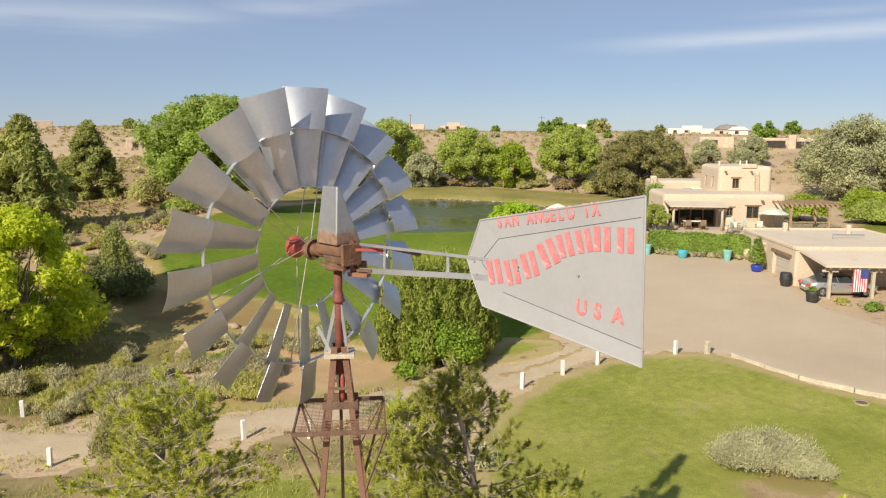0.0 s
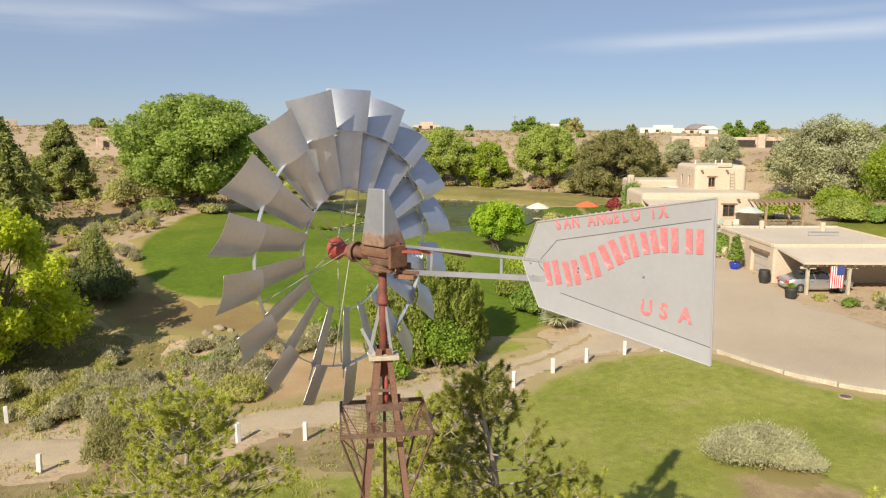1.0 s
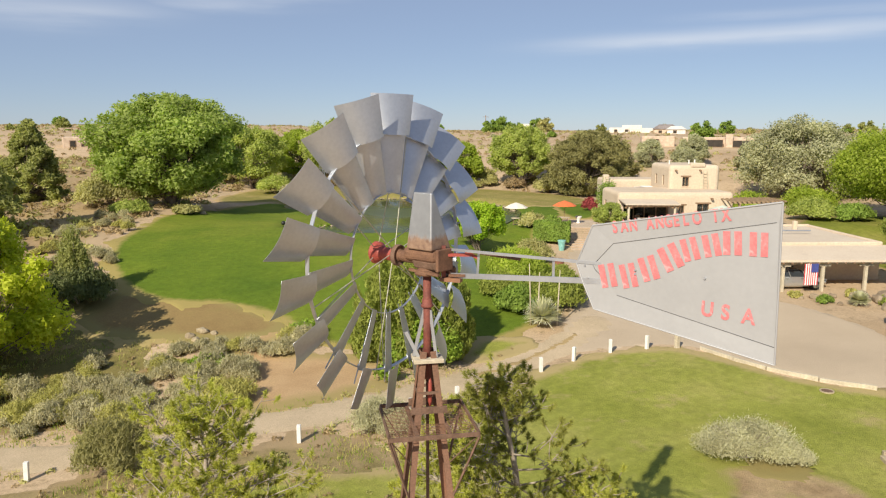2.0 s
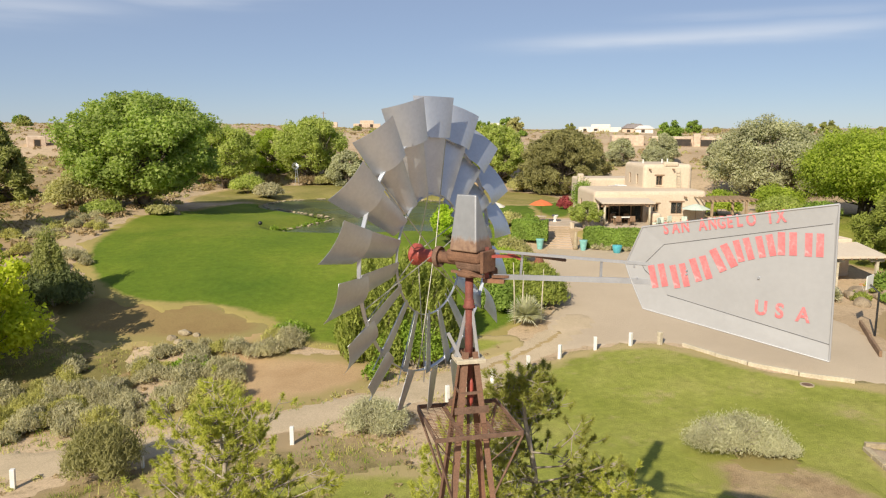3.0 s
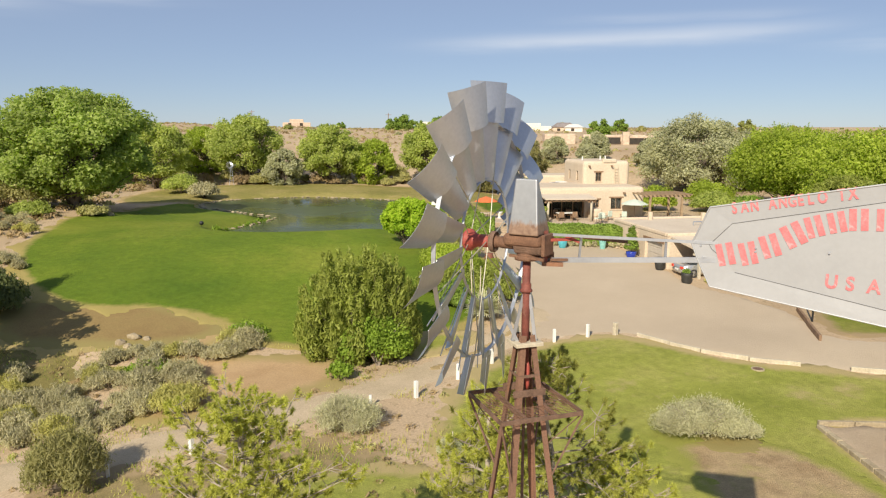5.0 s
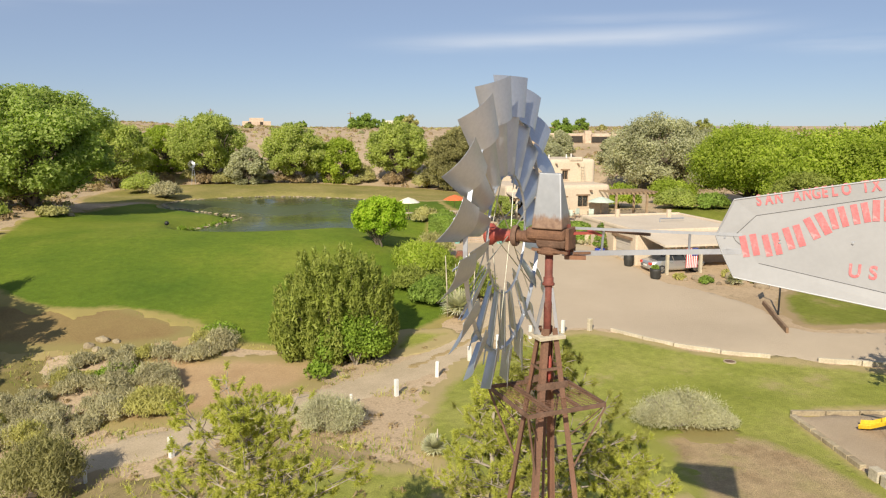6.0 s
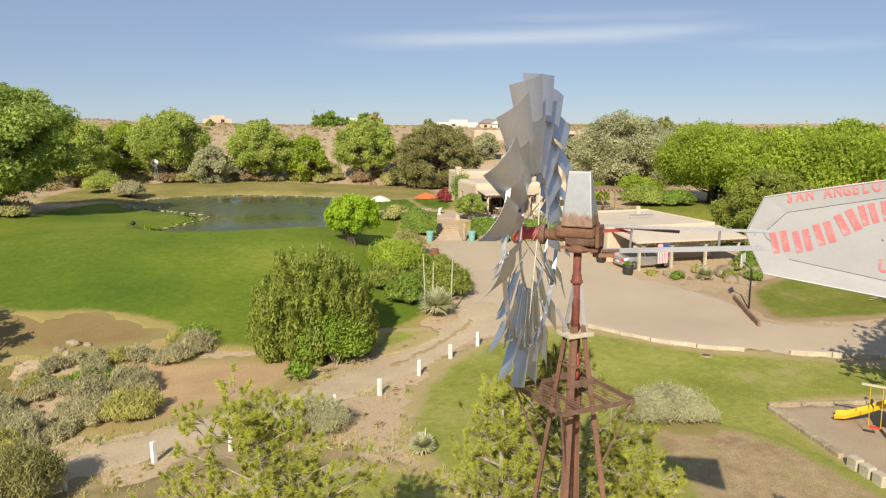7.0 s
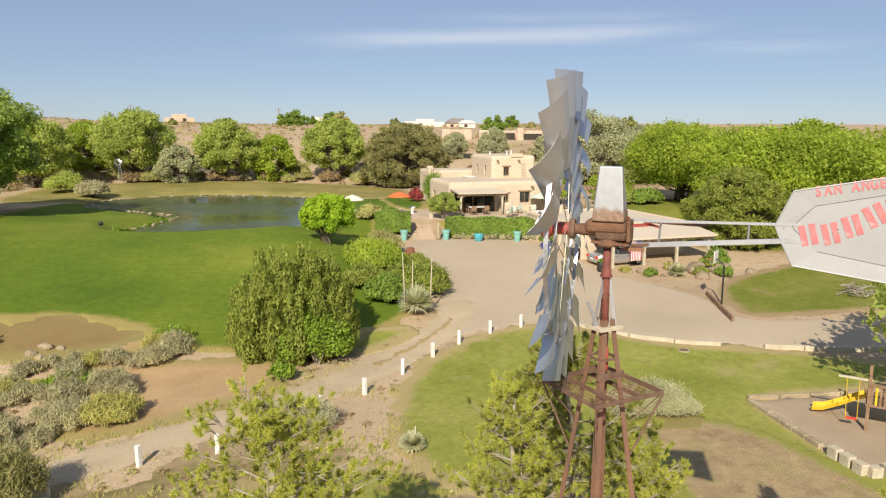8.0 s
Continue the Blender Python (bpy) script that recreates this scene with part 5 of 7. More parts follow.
# ---- garage with carport ----
def garage():
    g = thing("garage", "low tan adobe garage with a flat roof and a carport", "garage", pose(25.4, 51.7, 1.02, 0, 0, -2))
    part("wall", soft_box((0, 0, -0.4), (10.2, 10.4, 2.95), 0.18, 3, [("x", -1, 0.9, 3.9, 0.0, 2.15)], 0.35), ADOBE, g, "tan stucco wall")
    part("roof_deck", Form().box((0.35, 0.35, 2.9), (9.85, 10.05, 2.97)), ROOFING, g, "sunlit tan flat roof")
    for lo, hi in (((-0.05, -0.05, 2.85), (10.25, 0.32, 3.12)), ((-0.05, 10.1, 2.85), (10.25, 10.45, 3.14)), ((-0.05, 0.32, 2.85), (0.30, 10.1, 3.12)), ((9.9, 0.32, 2.85), (10.25, 10.1, 3.12))):
        part("parapet", soft_box(lo, hi, 0.12, 3), ADOBE, g)
    door = part("garage_door", Form().box((0.25, 0.9, 0), (0.30, 3.9, 2.15)), surface("door_panel", (0.46, 0.40, 0.33), (0.54, 0.48, 0.40), 1, 0.7), g, "closed greyish garage door")
    for z in (0.02, 0.55, 1.08, 1.61):
        part("door_panel", soft_box((0.215, 0.98, z + 0.04), (0.26, 3.82, z + 0.49), 0.012), surface("door_panel_face", (0.46, 0.40, 0.33), (0.54, 0.48, 0.40), 1, 0.7), door)
    part("door_lintel", Form().box((-0.05, 0.6, 2.15), (0.1, 4.2, 2.38)), TIMBER, g)
    part("buttress", soft_box((-0.55, 5.2, -0.4), (0.1, 5.9, 2.6), 0.25, 3), ADOBE, g)
    part("buttress", soft_box((-0.5, 8.4, -0.4), (0.1, 9.2, 1.7), 0.22, 3), ADOBE, g)
    for x, y in ((3.0, 9.3), (7.6, 8.0)):
        part("vent", soft_box((x, y, 2.9), (x + 0.35, y + 0.35, 3.7), 0.06), ADOBE, g)
    part("duct", Form().tube([(5.0, 5, 3.0), (5.0, 5, 3.3), (7.5, 5.2, 3.25)], 0.06, 8), GALVANIZED, g)
    roof = part("carport_roof", Form().add([(0.4, -3.7, 2.42), (10.6, -3.7, 2.36), (10.6, 0.0, 2.85), (0.2, 0.0, 2.9), (0.4, -3.7, 2.26), (10.6, -3.7, 2.20), (10.6, 0.0, 2.70), (0.2, 0.0, 2.75)],
                                           [(0, 1, 2, 3), (7, 6, 5, 4), (0, 4, 5, 1), (1, 5, 6, 2), (2, 6, 7, 3), (3, 7, 4, 0)]), ROOFING, g, "tan sloping carport roof")
    part("beam", Form().box((0.6, -3.3, 2.02), (10.4, -3.1, 2.24)), PALE_TIMBER, roof)
    for x in np.linspace(0.7, 10.3, 16):
        part("rafter", Form().bar((x, -3.75, 2.18), (x, -0.02, 2.68), 0.09, 0.12), TIMBER, roof)
    for x in (0.95, 3.85, 7.0, 10.1):
        part("carport_post", Form().box((x - 0.1, -3.3, -0.4), (x + 0.1, -3.1, 2.04)), PALE_TIMBER, g, "pale timber post")
        part("corbel", soft_box((x - 0.55, -3.3, 1.88), (x + 0.55, -3.1, 2.03), 0.05), PALE_TIMBER, g)


garage()


def sedan():
    """A silver saloon car: lofted body, glazed cabin, wheels, lamps."""
    car = thing("car", "silver saloon car parked under the carport", "car", pose(27.5, 49.7, 1.08, 0, 0, -2) @ Matrix.Scale(1.03, 4))
    # stations along the length: x, floor height, shoulder height, half width, roof height, roof half width
    st = [(-2.30, 0.42, 0.72, 0.62, 0.74, 0.55), (-2.22, 0.30, 0.86, 0.78, 0.88, 0.66), (-1.7, 0.24, 0.96, 0.88, 1.00, 0.68), (-1.15, 0.22, 0.98, 0.90, 1.36, 0.60), (-0.5, 0.20, 0.96, 0.91, 1.46, 0.62),
          (0.3, 0.20, 0.94, 0.91, 1.44, 0.62), (0.85, 0.21, 0.93, 0.90, 1.20, 0.62), (1.3, 0.22, 0.92, 0.89, 0.97, 0.66), (1.9, 0.26, 0.82, 0.84, 0.84, 0.60), (2.25, 0.34, 0.68, 0.70, 0.70, 0.50), (2.33, 0.40, 0.60, 0.60, 0.62, 0.45)]

    def section(x, fl, sh, hw, rf, rw):
        half_s = [(hw * 0.86, fl), (hw, fl + 0.14), (hw * 1.0, (fl + sh) / 2), (hw * 0.97, sh), (rw + 0.04 if rf > sh + 0.1 else hw * 0.9, rf - 0.05 if rf > sh + 0.1 else sh + 0.01), (rw * 0.8, rf)]
        return [(x, -y, z) for y, z in half_s] + [(x, y, z) for y, z in half_s[::-1]]

    verts, faces, glass = [], [], []
    for s in st:
        verts += section(*s)
    for i in range(len(st) - 1):
        for k in range(11):
            q = (i * 12 + k, i * 12 + k + 1, (i + 1) * 12 + k + 1, (i + 1) * 12 + k)
            tall = max(st[i][4] - st[i][2], st[i + 1][4] - st[i + 1][2]) > 0.2
            slope = tall and min(st[i][4] - st[i][2], st[i + 1][4] - st[i + 1][2]) < 0.3
            (glass if (k in (3, 7) and tall) or (slope and k in (4, 5, 6)) else faces).append(q)
    f = Form().add(verts, faces + [tuple(range(12))[::-1], tuple(range(len(verts) - 12, len(verts)))] + [(i * 12 + 11, i * 12, (i + 1) * 12, (i + 1) * 12 + 11) for i in range(len(st) - 1)])
    body = part("body", f, CAR_PAINT, car, "silver metallic body", True)
    part("windows", Form().add(verts, glass), surface("car_glass", (0.03, 0.035, 0.04), (0.045, 0.05, 0.055), 1, 0.08, 0.0, 0), car, "dark tinted car windows")
    for sy in (-1, 1):
        for x in (-0.42, 0.62):
            part("pillar", Form().bar((x, sy * 0.915, 0.95), (x - 0.1, sy * 0.66, 1.42), 0.07, 0.02), CAR_PAINT, body)
        for x in (-0.75, 0.35):
            part("door_handle", Form().box((x, sy * 0.915 - 0.02, 0.80), (x + 0.2, sy * 0.915 + 0.02, 0.84)), CHROME, body)
        part("door_mirror", soft_box((0.86, sy * 0.98 - 0.09, 0.92), (1.02, sy * 0.98 + 0.09, 1.06), 0.03), CAR_PAINT, body)
        part("tail_light", soft_box((-2.32, sy * 0.62 - 0.16, 0.66), (-2.12, sy * 0.62 + 0.16, 0.84), 0.03), RED_PLASTIC, body)
        part("headlight", soft_box((2.05, sy * 0.60 - 0.14, 0.60), (2.29, sy * 0.60 + 0.14, 0.74), 0.03), CHROME, body)
        for x in (-1.40, 1.42):
            tyre = part("wheel", Form().tube([(x, sy * 0.93, 0.325), (x, sy * 0.70, 0.325)], 0.325, 22), TYRE, car, smooth=False)
            part("rim", Form().tube([(x, sy * 0.945, 0.325), (x, sy * 0.90, 0.325)], 0.20, 16), CHROME, tyre)
            for k in range(5):
                a = 2 * math.pi * k / 5
                part("spoke", Form().bar((x, sy * 0.95, 0.325), (x + 0.19 * math.cos(a), sy * 0.95, 0.325 + 0.19 * math.sin(a)), 0.03, 0.02), CHROME, tyre)
    part("licence_plate", Form().box((-2.33, -0.22, 0.52), (-2.30, 0.22, 0.64)), WHITE_PAINT, body)


sedan()

# ---- trees and shrubs ----
COTTON = tree_meshes(11, 13.0, 7.7, 1.3, 190, 1.15, 90000, 0.235, 0.36, shape=0.95, forks=5)
ROUND = tree_meshes(12, 10.0, 5.6, 1.9, 150, 0.85, 34000, 0.21, 0.24, forks=3, shape=0.8)
ROUND2 = tree_meshes(13, 9.0, 4.9, 1.4, 135, 0.76, 30000, 0.20, 0.22, forks=4, shape=0.75)
OPEN = tree_meshes(14, 9.2, 6.8, 0.4, 110, 1.15, 46000, 0.165, 0.3, forks=5, shape=0.6)
ELM = tree_meshes(36, 8.8, 7.2, 1.9, 72, 1.5, 76000, 0.145, 0.3, forks=6, shape=0.8, stretch=1.7, spread=0.7, shoots=900)
OPEN_FAR = tree_meshes(34, 8.6, 6.8, 0.6, 75, 1.4, 22000, 0.28, 0.3, forks=4, shape=0.7, shoots=500)
FEATHER = tree_meshes(35, 9.5, 6.6, 0.3, 210, 0.75, 44000, 0.14, 0.22, forks=7, shape=0.6, stretch=3.4)
LOW = tree_meshes(15, 5.6, 3.2, 0.0, 80, 0.58, 15000, 0.19, 0.13, forks=5, shape=0.6)
FAR_BUSH = tree_meshes(25, 5.4, 3.1, 0.0, 40, 0.75, 3800, 0.36, 0.13, forks=3, shape=0.6, shoots=30)
TINY_BUSH = tree_meshes(26, 5.4, 3.1, 0.0, 22, 0.9, 1300, 0.6, 0.13, forks=2, shape=0.6, shoots=10)
SMALL = tree_meshes(16, 3.9, 2.2, 1.1, 75, 0.40, 17000, 0.13, 0.10, forks=3, shape=0.7)
CONIFER = tree_meshes(17, 9.0, 4.2, 0.0, 170, 0.55, 26000, 0.15, 0.18, shape=0.55, stretch=3.4, cone=0.72)
YELLOW = tree_meshes(18, 9.2, 5.6, 0.8, 95, 0.8, 42000, 0.18, 0.24, forks=3, shape=0.75)

plant_tree("cottonwood_tree", "tall broad cottonwood in full fresh leaf at the lawn's edge", "tree", COTTON, (BARK, COTTONWOOD), at_ground(-25.2, 81, 20, 1.06, 0, 0.855))
for x, y, meshes, leaf, turn, s, name, label in (
        (-22.5, 116, ROUND, FRESH_LEAF, 40, 0.95, "cottonwood_tree", "green cottonwood beyond the lawn"),
        (-17, 129, FEATHER, BRIGHT_LEAF, 10, 0.82, "willow_tree", "thin yellow-green willow on the far bank"),
        (-9.6, 123, ROUND, FRESH_LEAF, 100, 1.08, "cottonwood_tree", "green cottonwood behind the pond"),
        (-3.7, 118.5, LOW, SILVER_LEAF, 5, 1.0, "olive_tree", "silvery grey olive shrub by the pond"),
        (3.4, 120, ROUND2, FRESH_LEAF, 60, 1.05, "cottonwood_tree", "green cottonwood behind the pond"),
        (10.8, 120.5, LOW, BRIGHT_LEAF, 30, 1.25, "elm_tree", "bright green elm by the pond"),
        (20.5, 118, ROUND2, FRESH_LEAF, 160, 1.08, "cottonwood_tree", "green cottonwood behind the pond"),
        (27.4, 105, FEATHER, TAMARISK_LEAF, 0, 0.98, "tamarisk_tree", "olive-brown feathery tamarisk beside the house"),
        (32, 112, FEATHER, TAMARISK_LEAF, 140, 0.95, "tamarisk_tree", "olive-brown feathery tamarisk behind the house"),
        (45.4, 127, LOW, SILVER_LEAF, 15, 0.85, "olive_tree", "silver-grey olive tree on the slope"),
        (53.3, 127, LOW, SILVER_LEAF, 115, 0.95, "olive_tree", "silver-grey olive tree on the slope"),
        (57, 99, OPEN, SILVER_LEAF, 70, 1.22, "olive_tree", "large silver-green olive tree"),
        (66, 100, OPEN_FAR, SILVER_LEAF, 200, 1.0, "olive_tree", "large silver-green olive tree"),
        (53.5, 73, ELM, BRIGHT_LEAF, 30, 1.08, "elm_tree", "spreading bright green elm"),
        (54, 61, ELM, BRIGHT_LEAF, 80, 1.18, "elm_tree", "spreading bright green elm over the garage"),
        (58, 50, ELM, BRIGHT_LEAF, 130, 1.22, "elm_tree", "spreading bright green elm beyond the side lawn"),
        (67, 68, OPEN_FAR, BRIGHT_LEAF, 180, 1.12, "elm_tree", "spreading bright green elm beyond the garage"),
        (72, 56, OPEN_FAR, BRIGHT_LEAF, 250, 1.15, "elm_tree", "spreading green elm beyond the side lawn"),
        (42.5, 52.5, FEATHER, JUNIPER_LEAF, 10, 0.74, "juniper_tree", "drooping olive-green juniper behind the carport"),
        (-36.5, 63, CONIFER, DARK_LEAF, 20, 1.12, "juniper_tree", "dark upright juniper on the dry slope"),
        (-41, 84, CONIFER, DARK_LEAF, 80, 0.98, "juniper_tree", "dark upright juniper on the dry slope"),
        (-47, 70, CONIFER, OLIVE_LEAF, 150, 1.0, "juniper_tree", "olive upright juniper on the dry slope"),
        (-24.3, 38.6, YELLOW, YELLOW_LEAF, 0, 0.95, "ash_tree", "bright yellow-green ash by the scrub"),
        (5.7, 58.4, SMALL, LIME_LEAF, 0, 1.02, "maple_tree", "small round bright green tree on the lawn")):
    plant_tree(name, label, "tree", meshes, (BARK, leaf), at_ground(x, y, turn, s))


# ---- pines ----
def pine(seed, tall, spread, first, whorls, name, label, m, tufts_per=9, cone=0.6, leaf=PINE_NEEDLE, leaf_label="yellow-green needle tufts"):
    """An open pine: pale crooked boughs whose twig ends carry tufts of needles."""
    rng = np.random.default_rng(seed)
    wood, tips, dirs = Form(), [], []
    lean = rng.normal(0, 0.02, 2) * tall
    stem = [np.array([lean[0] * s * s * tall / 4, lean[1] * s, tall * s]) + np.array([*rng.normal(0, 0.05, 2), 0]) * (s > 0) for s in np.linspace(0, 0.97, 9)]
    stem[0][2] = -0.3
    wood.tube(stem, [0.15 * (1 - 0.92 * s) + 0.012 for s in np.linspace(0, 1, 9)], 8)
    for w in range(whorls):
        s = first + (0.97 - first) * w / (whorls - 1)
        base = np.array([np.interp(s * 0.97, np.linspace(0, 0.97, 9), [p[i] for p in stem]) for i in range(3)])
        reach = spread * (1 - s ** 3.2 * (1 - 0.22)) * (cone + (1 - cone) * min(1, (1 - s) * 3))
        for k in range(rng.integers(4, 7)):
            a = rng.uniform(0, 2 * math.pi)
            r = reach * rng.uniform(0.6, 1.05)
            rise = r * (0.12 + 0.7 * s * s) * rng.uniform(0.5, 1.3)
            out = np.array([math.cos(a), math.sin(a), 0])
            p1 = base + out * r * 0.45 + np.array([0, 0, rise * 0.25]) + rng.normal(0, 0.05, 3)
            p2 = base + out * r + np.array([0, 0, rise]) + rng.normal(0, 0.06, 3)
            wood.tube([base, p1, p2], [0.035 * (1.2 - s) + 0.008, 0.02 * (1.2 - s) + 0.007, 0.006], 5, False)
            tips.append(p2), dirs.append((p2 - p1) / np.linalg.norm(p2 - p1) + np.array([0, 0, 0.8]))
            for j in range(tufts_per):
                q = rng.uniform(0.3, 1.0)
                b0 = base * (1 - q) ** 2 + 2 * p1 * q * (1 - q) + p2 * q * q
                side = rng.normal(0, 1, 3) * (1, 1, 0.5) + out * 0.6 + np.array([0, 0, 0.35])
                side /= np.linalg.norm(side)
                e = b0 + side * rng.uniform(0.16, 0.38) * (0.6 + 0.4 * spread / 2)
                wood.tube([b0, (b0 + e) / 2 + rng.normal(0, 0.02, 3), e], [0.010, 0.007, 0.004], 4, False)
                tips.append(e), dirs.append(side + np.array([0, 0, 0.9]))
    tips, dirs = np.array(tips), np.array(dirs)
    dirs /= np.linalg.norm(dirs, axis=1)[:, None]
    per = 96
    n = len(tips) * per
    base = np.repeat(tips, per, 0) + np.repeat(dirs, per, 0) * rng.uniform(-0.11, 0.02, (n, 1))
    spray = np.repeat(dirs, per, 0) * 0.5 + rng.normal(0, 0.6, (n, 3))
    spray /= np.linalg.norm(spray, axis=1)[:, None]
    wide = np.cross(spray, rng.normal(0, 1, (n, 3)))
    wide /= np.linalg.norm(wide, axis=1)[:, None]
    length = rng.uniform(0.07, 0.125, (n, 1))
    cards = np.stack([base - wide * 0.0082, base + wide * 0.0082, base + spray * length], 1)
    t = thing(name, label, "tree", m, "pines below the windmill")
    part("trunk", wood, PALE_BARK, t, "pale grey crooked boughs", True)
    part("needles", Form().quads(cards), leaf, t, leaf_label)
    return t


pine(21, 7.35, 3.0, 0.26, 15, "pine_tree", "open yellow-green pine with pale bare boughs", at_ground(-5.55, 13.2), 14, 0.85)
pine(22, 8.1, 2.9, 0.22, 18, "pine_tree", "dense dark young pine beside the windmill tower", at_ground(0.72, 13.25), 13, 0.42, DARK_NEEDLE, "dark olive-green needle tufts")
pine(24, 7.2, 2.1, 0.25, 13, "pine_tree", "yellow-green young pine behind the windmill tower", at_ground(-0.95, 13.2), 10, 0.7)
pine(25, 5.7, 1.9, 0.25, 11, "pine_tree", "low bushy bright green pine at the lawn's edge", at_ground(2.1, 13.0), 10, 0.8)
pine(23, 7.5, 1.25, 0.30, 12, "pine_tree", "slender young pine with pale leaders", at_ground(5.25, 8.95), 6, 0.5)


# ---- shrubs ----
def mound_cards(rng, count, rx, ry, h, size, stretch=2.0, up=0.6, lumps=14, spread=0.6, hollow=0.6):
    """Leaf clumps over a lumpy mound."""
    ls = []
    for _ in range(lumps):
        a, r = rng.uniform(0, 2 * math.pi), math.sqrt(rng.uniform(0, 1)) * 0.72
        s = rng.uniform(0.22, 0.42)
        ls.append((r * math.cos(a), r * math.sin(a), max(0.12, (1 - r ** 2) * 0.72 * rng.uniform(0.75, 1.1)), s))
    pick = rng.integers(0, lumps, count)
    c = np.array(ls)[pick]
    d = rng.normal(0, 1, (count, 3))
    d /= np.linalg.norm(d, axis=1)[:, None]
    d[:, 2] = np.abs(d[:, 2])
    p = c[:, :3] + d * c[:, 3:] * rng.uniform(hollow, 1.0, (count, 1)) * (1 + 0.4 * rng.uniform(0, 1, (count, 1)) ** 3.5)
    p = p * (rx, ry, h)
    p[:, 2] *= rng.uniform(0.25, 1, count) ** 0.45
    along = d * (1 - up) + np.array([0, 0, up])
    return leaf_cards(rng, p, d, size, stretch, spread, 0, along)


def shrub(name, label, seed, x, y, rx, ry, h, count, size, material, stretch=2.0, up=0.6, turn=0.0, group="", lumps=14, stems=9, stem_material=None, spread=0.6):
    rng = np.random.default_rng(seed)
    t = thing(name, label, "shrub", at_ground(x, y, turn, 1, 0.03), group)
    wood = Form()
    for _ in range(stems):
        a, r = rng.uniform(0, 2 * math.pi), rng.uniform(0.2, 0.75)
        tip = np.array([rx * r * math.cos(a), ry * r * math.sin(a), h * rng.uniform(0.45, 0.85)])
        wood.tube([(0, 0, -0.1), tip * (0.45, 0.45, 0.55), tip], [0.03, 0.02, 0.006], 5, False)
    part("stems", wood, stem_material or PALE_BARK, t)
    part("leaves", Form().quads(mound_cards(rng, count, rx, ry, h, size, stretch, up, lumps, spread)), material, t)
    return t


def plume_bush(name, label, seed, x, y, rx, ry, h, plumes, material, per=110):
    """A big juniper of upright feathery plumes."""
    rng = np.random.default_rng(seed)
    t = thing(name, label, "shrub", at_ground(x, y, 0, 1, 0.05))
    pts, outs, alongs, wood = [], [], [], Form()
    for k in range(plumes):
        a, r = rng.uniform(0, 2 * math.pi), math.sqrt(rng.uniform(0, 1))
        top = h * (1 - 0.42 * r ** 3) * rng.uniform(0.80, 1.05)
        foot = np.array([rx * r * 0.75 * math.cos(a), ry * r * 0.75 * math.sin(a), top * rng.uniform(0.1, 0.4)])
        tip = np.array([rx * r * 1.02 * math.cos(a), ry * r * 1.02 * math.sin(a), top])
        for lo_level in (0, 1):
            f0 = foot if not lo_level else foot * (1.2, 1.2, 0.15)
            t0 = tip if not lo_level else np.array([tip[0] * 1.08, tip[1] * 1.08, foot[2] + 0.9])
            s = rng.uniform(0, 1, per)
            axis = t0 - f0
            wid = 0.30 * np.sin(np.pi * np.clip(s * 0.85 + 0.1, 0, 1)) + 0.04
            d = rng.normal(0, 1, (per, 3))
            d /= np.linalg.norm(d, axis=1)[:, None]
            pts.append(f0 + axis * s[:, None] + d * wid[:, None] * (1, 1, 0.4))
            outs.append(d)
            alongs.append(np.tile(axis / np.linalg.norm(axis), (per, 1)) + d * 0.35)
        if k % 3 == 0:
            wood.tube([(0, 0, -0.1), foot * (0.6, 0.6, 0.7), tip * (0.97, 0.97, 0.8)], [0.07, 0.045, 0.01], 5, False)
    part("stems", wood, BARK, t)
    part("foliage", Form().quads(leaf_cards(rng, np.concatenate(pts), np.concatenate(outs), 0.085, 3.4, 0.4, 0, np.concatenate(alongs))), material, t)
    return t


big = plume_bush("juniper_bush", "large olive-green juniper with upright feathery plumes", 31, -0.5, 39.2, 3.3, 3.2, 5.75, 190, JUNIPER_LEAF, 170)
shrub("ivy_bush", "bright green vine growing through the juniper's foot", 32, 0.2, 36.6, 2.1, 1.2, 3.0, 9500, 0.11, IVY_LEAF, 1.3, 0.2, lumps=26)
shrub("ivy_bush", "small bright green bush at the track's edge", 33, -1.9, 35.0, 0.75, 0.7, 1.1, 1300, 0.11, IVY_LEAF, 1.3, 0.2)
for seed, x, y, rx, ry, h, leaf, label in (
        (34, 10.1, 58.0, 1.75, 1.6, 1.9, OLIVE_LEAF, "rounded olive-green clipped bush"),
        (35, 7.8, 52.6, 2.3, 3.4, 2.3, BRIGHT_LEAF, "spreading yellow-green juniper beside the drive"),
        (36, 6.0, 48.4, 1.6, 1.9, 1.6, JUNIPER_LEAF, "spreading yellow-green juniper beside the drive"),
        (37, 9.0, 46.4, 2.5, 2.6, 2.2, JUNIPER_LEAF, "dense olive green spreading juniper beside the drive"),
        (38, 6.6, 45.4, 1.6, 1.8, 1.9, HEDGE_LEAF, "dense dark green spreading juniper beside the drive"),
        (39, 11.0, 51.8, 1.3, 2.2, 1.4, JUNIPER_LEAF, "low juniper beside the drive")):
    shrub("spreading_juniper", label, seed, x, y, rx, ry, h, int(6000 * rx * ry / 2.5) + 3500, 0.095, leaf, 2.6, 0.5, lumps=46, group="junipers along the drive")
shrub("sagebrush", "large pale grey sagebrush on the lawn", 41, 11.65, 25.0, 2.05, 1.35, 1.6, 44000, 0.022, PALE_SAGE, 4.8, 0.5, turn=-18, lumps=60, stems=60, spread=1.0, group="large sagebrush")
shrub("sagebrush", "low grey sagebrush on the lawn", 43, 13.1, 24.3, 0.85, 0.75, 0.85, 10000, 0.022, PALE_SAGE, 4.8, 0.5, lumps=22, stems=24, spread=1.0, group="large sagebrush")
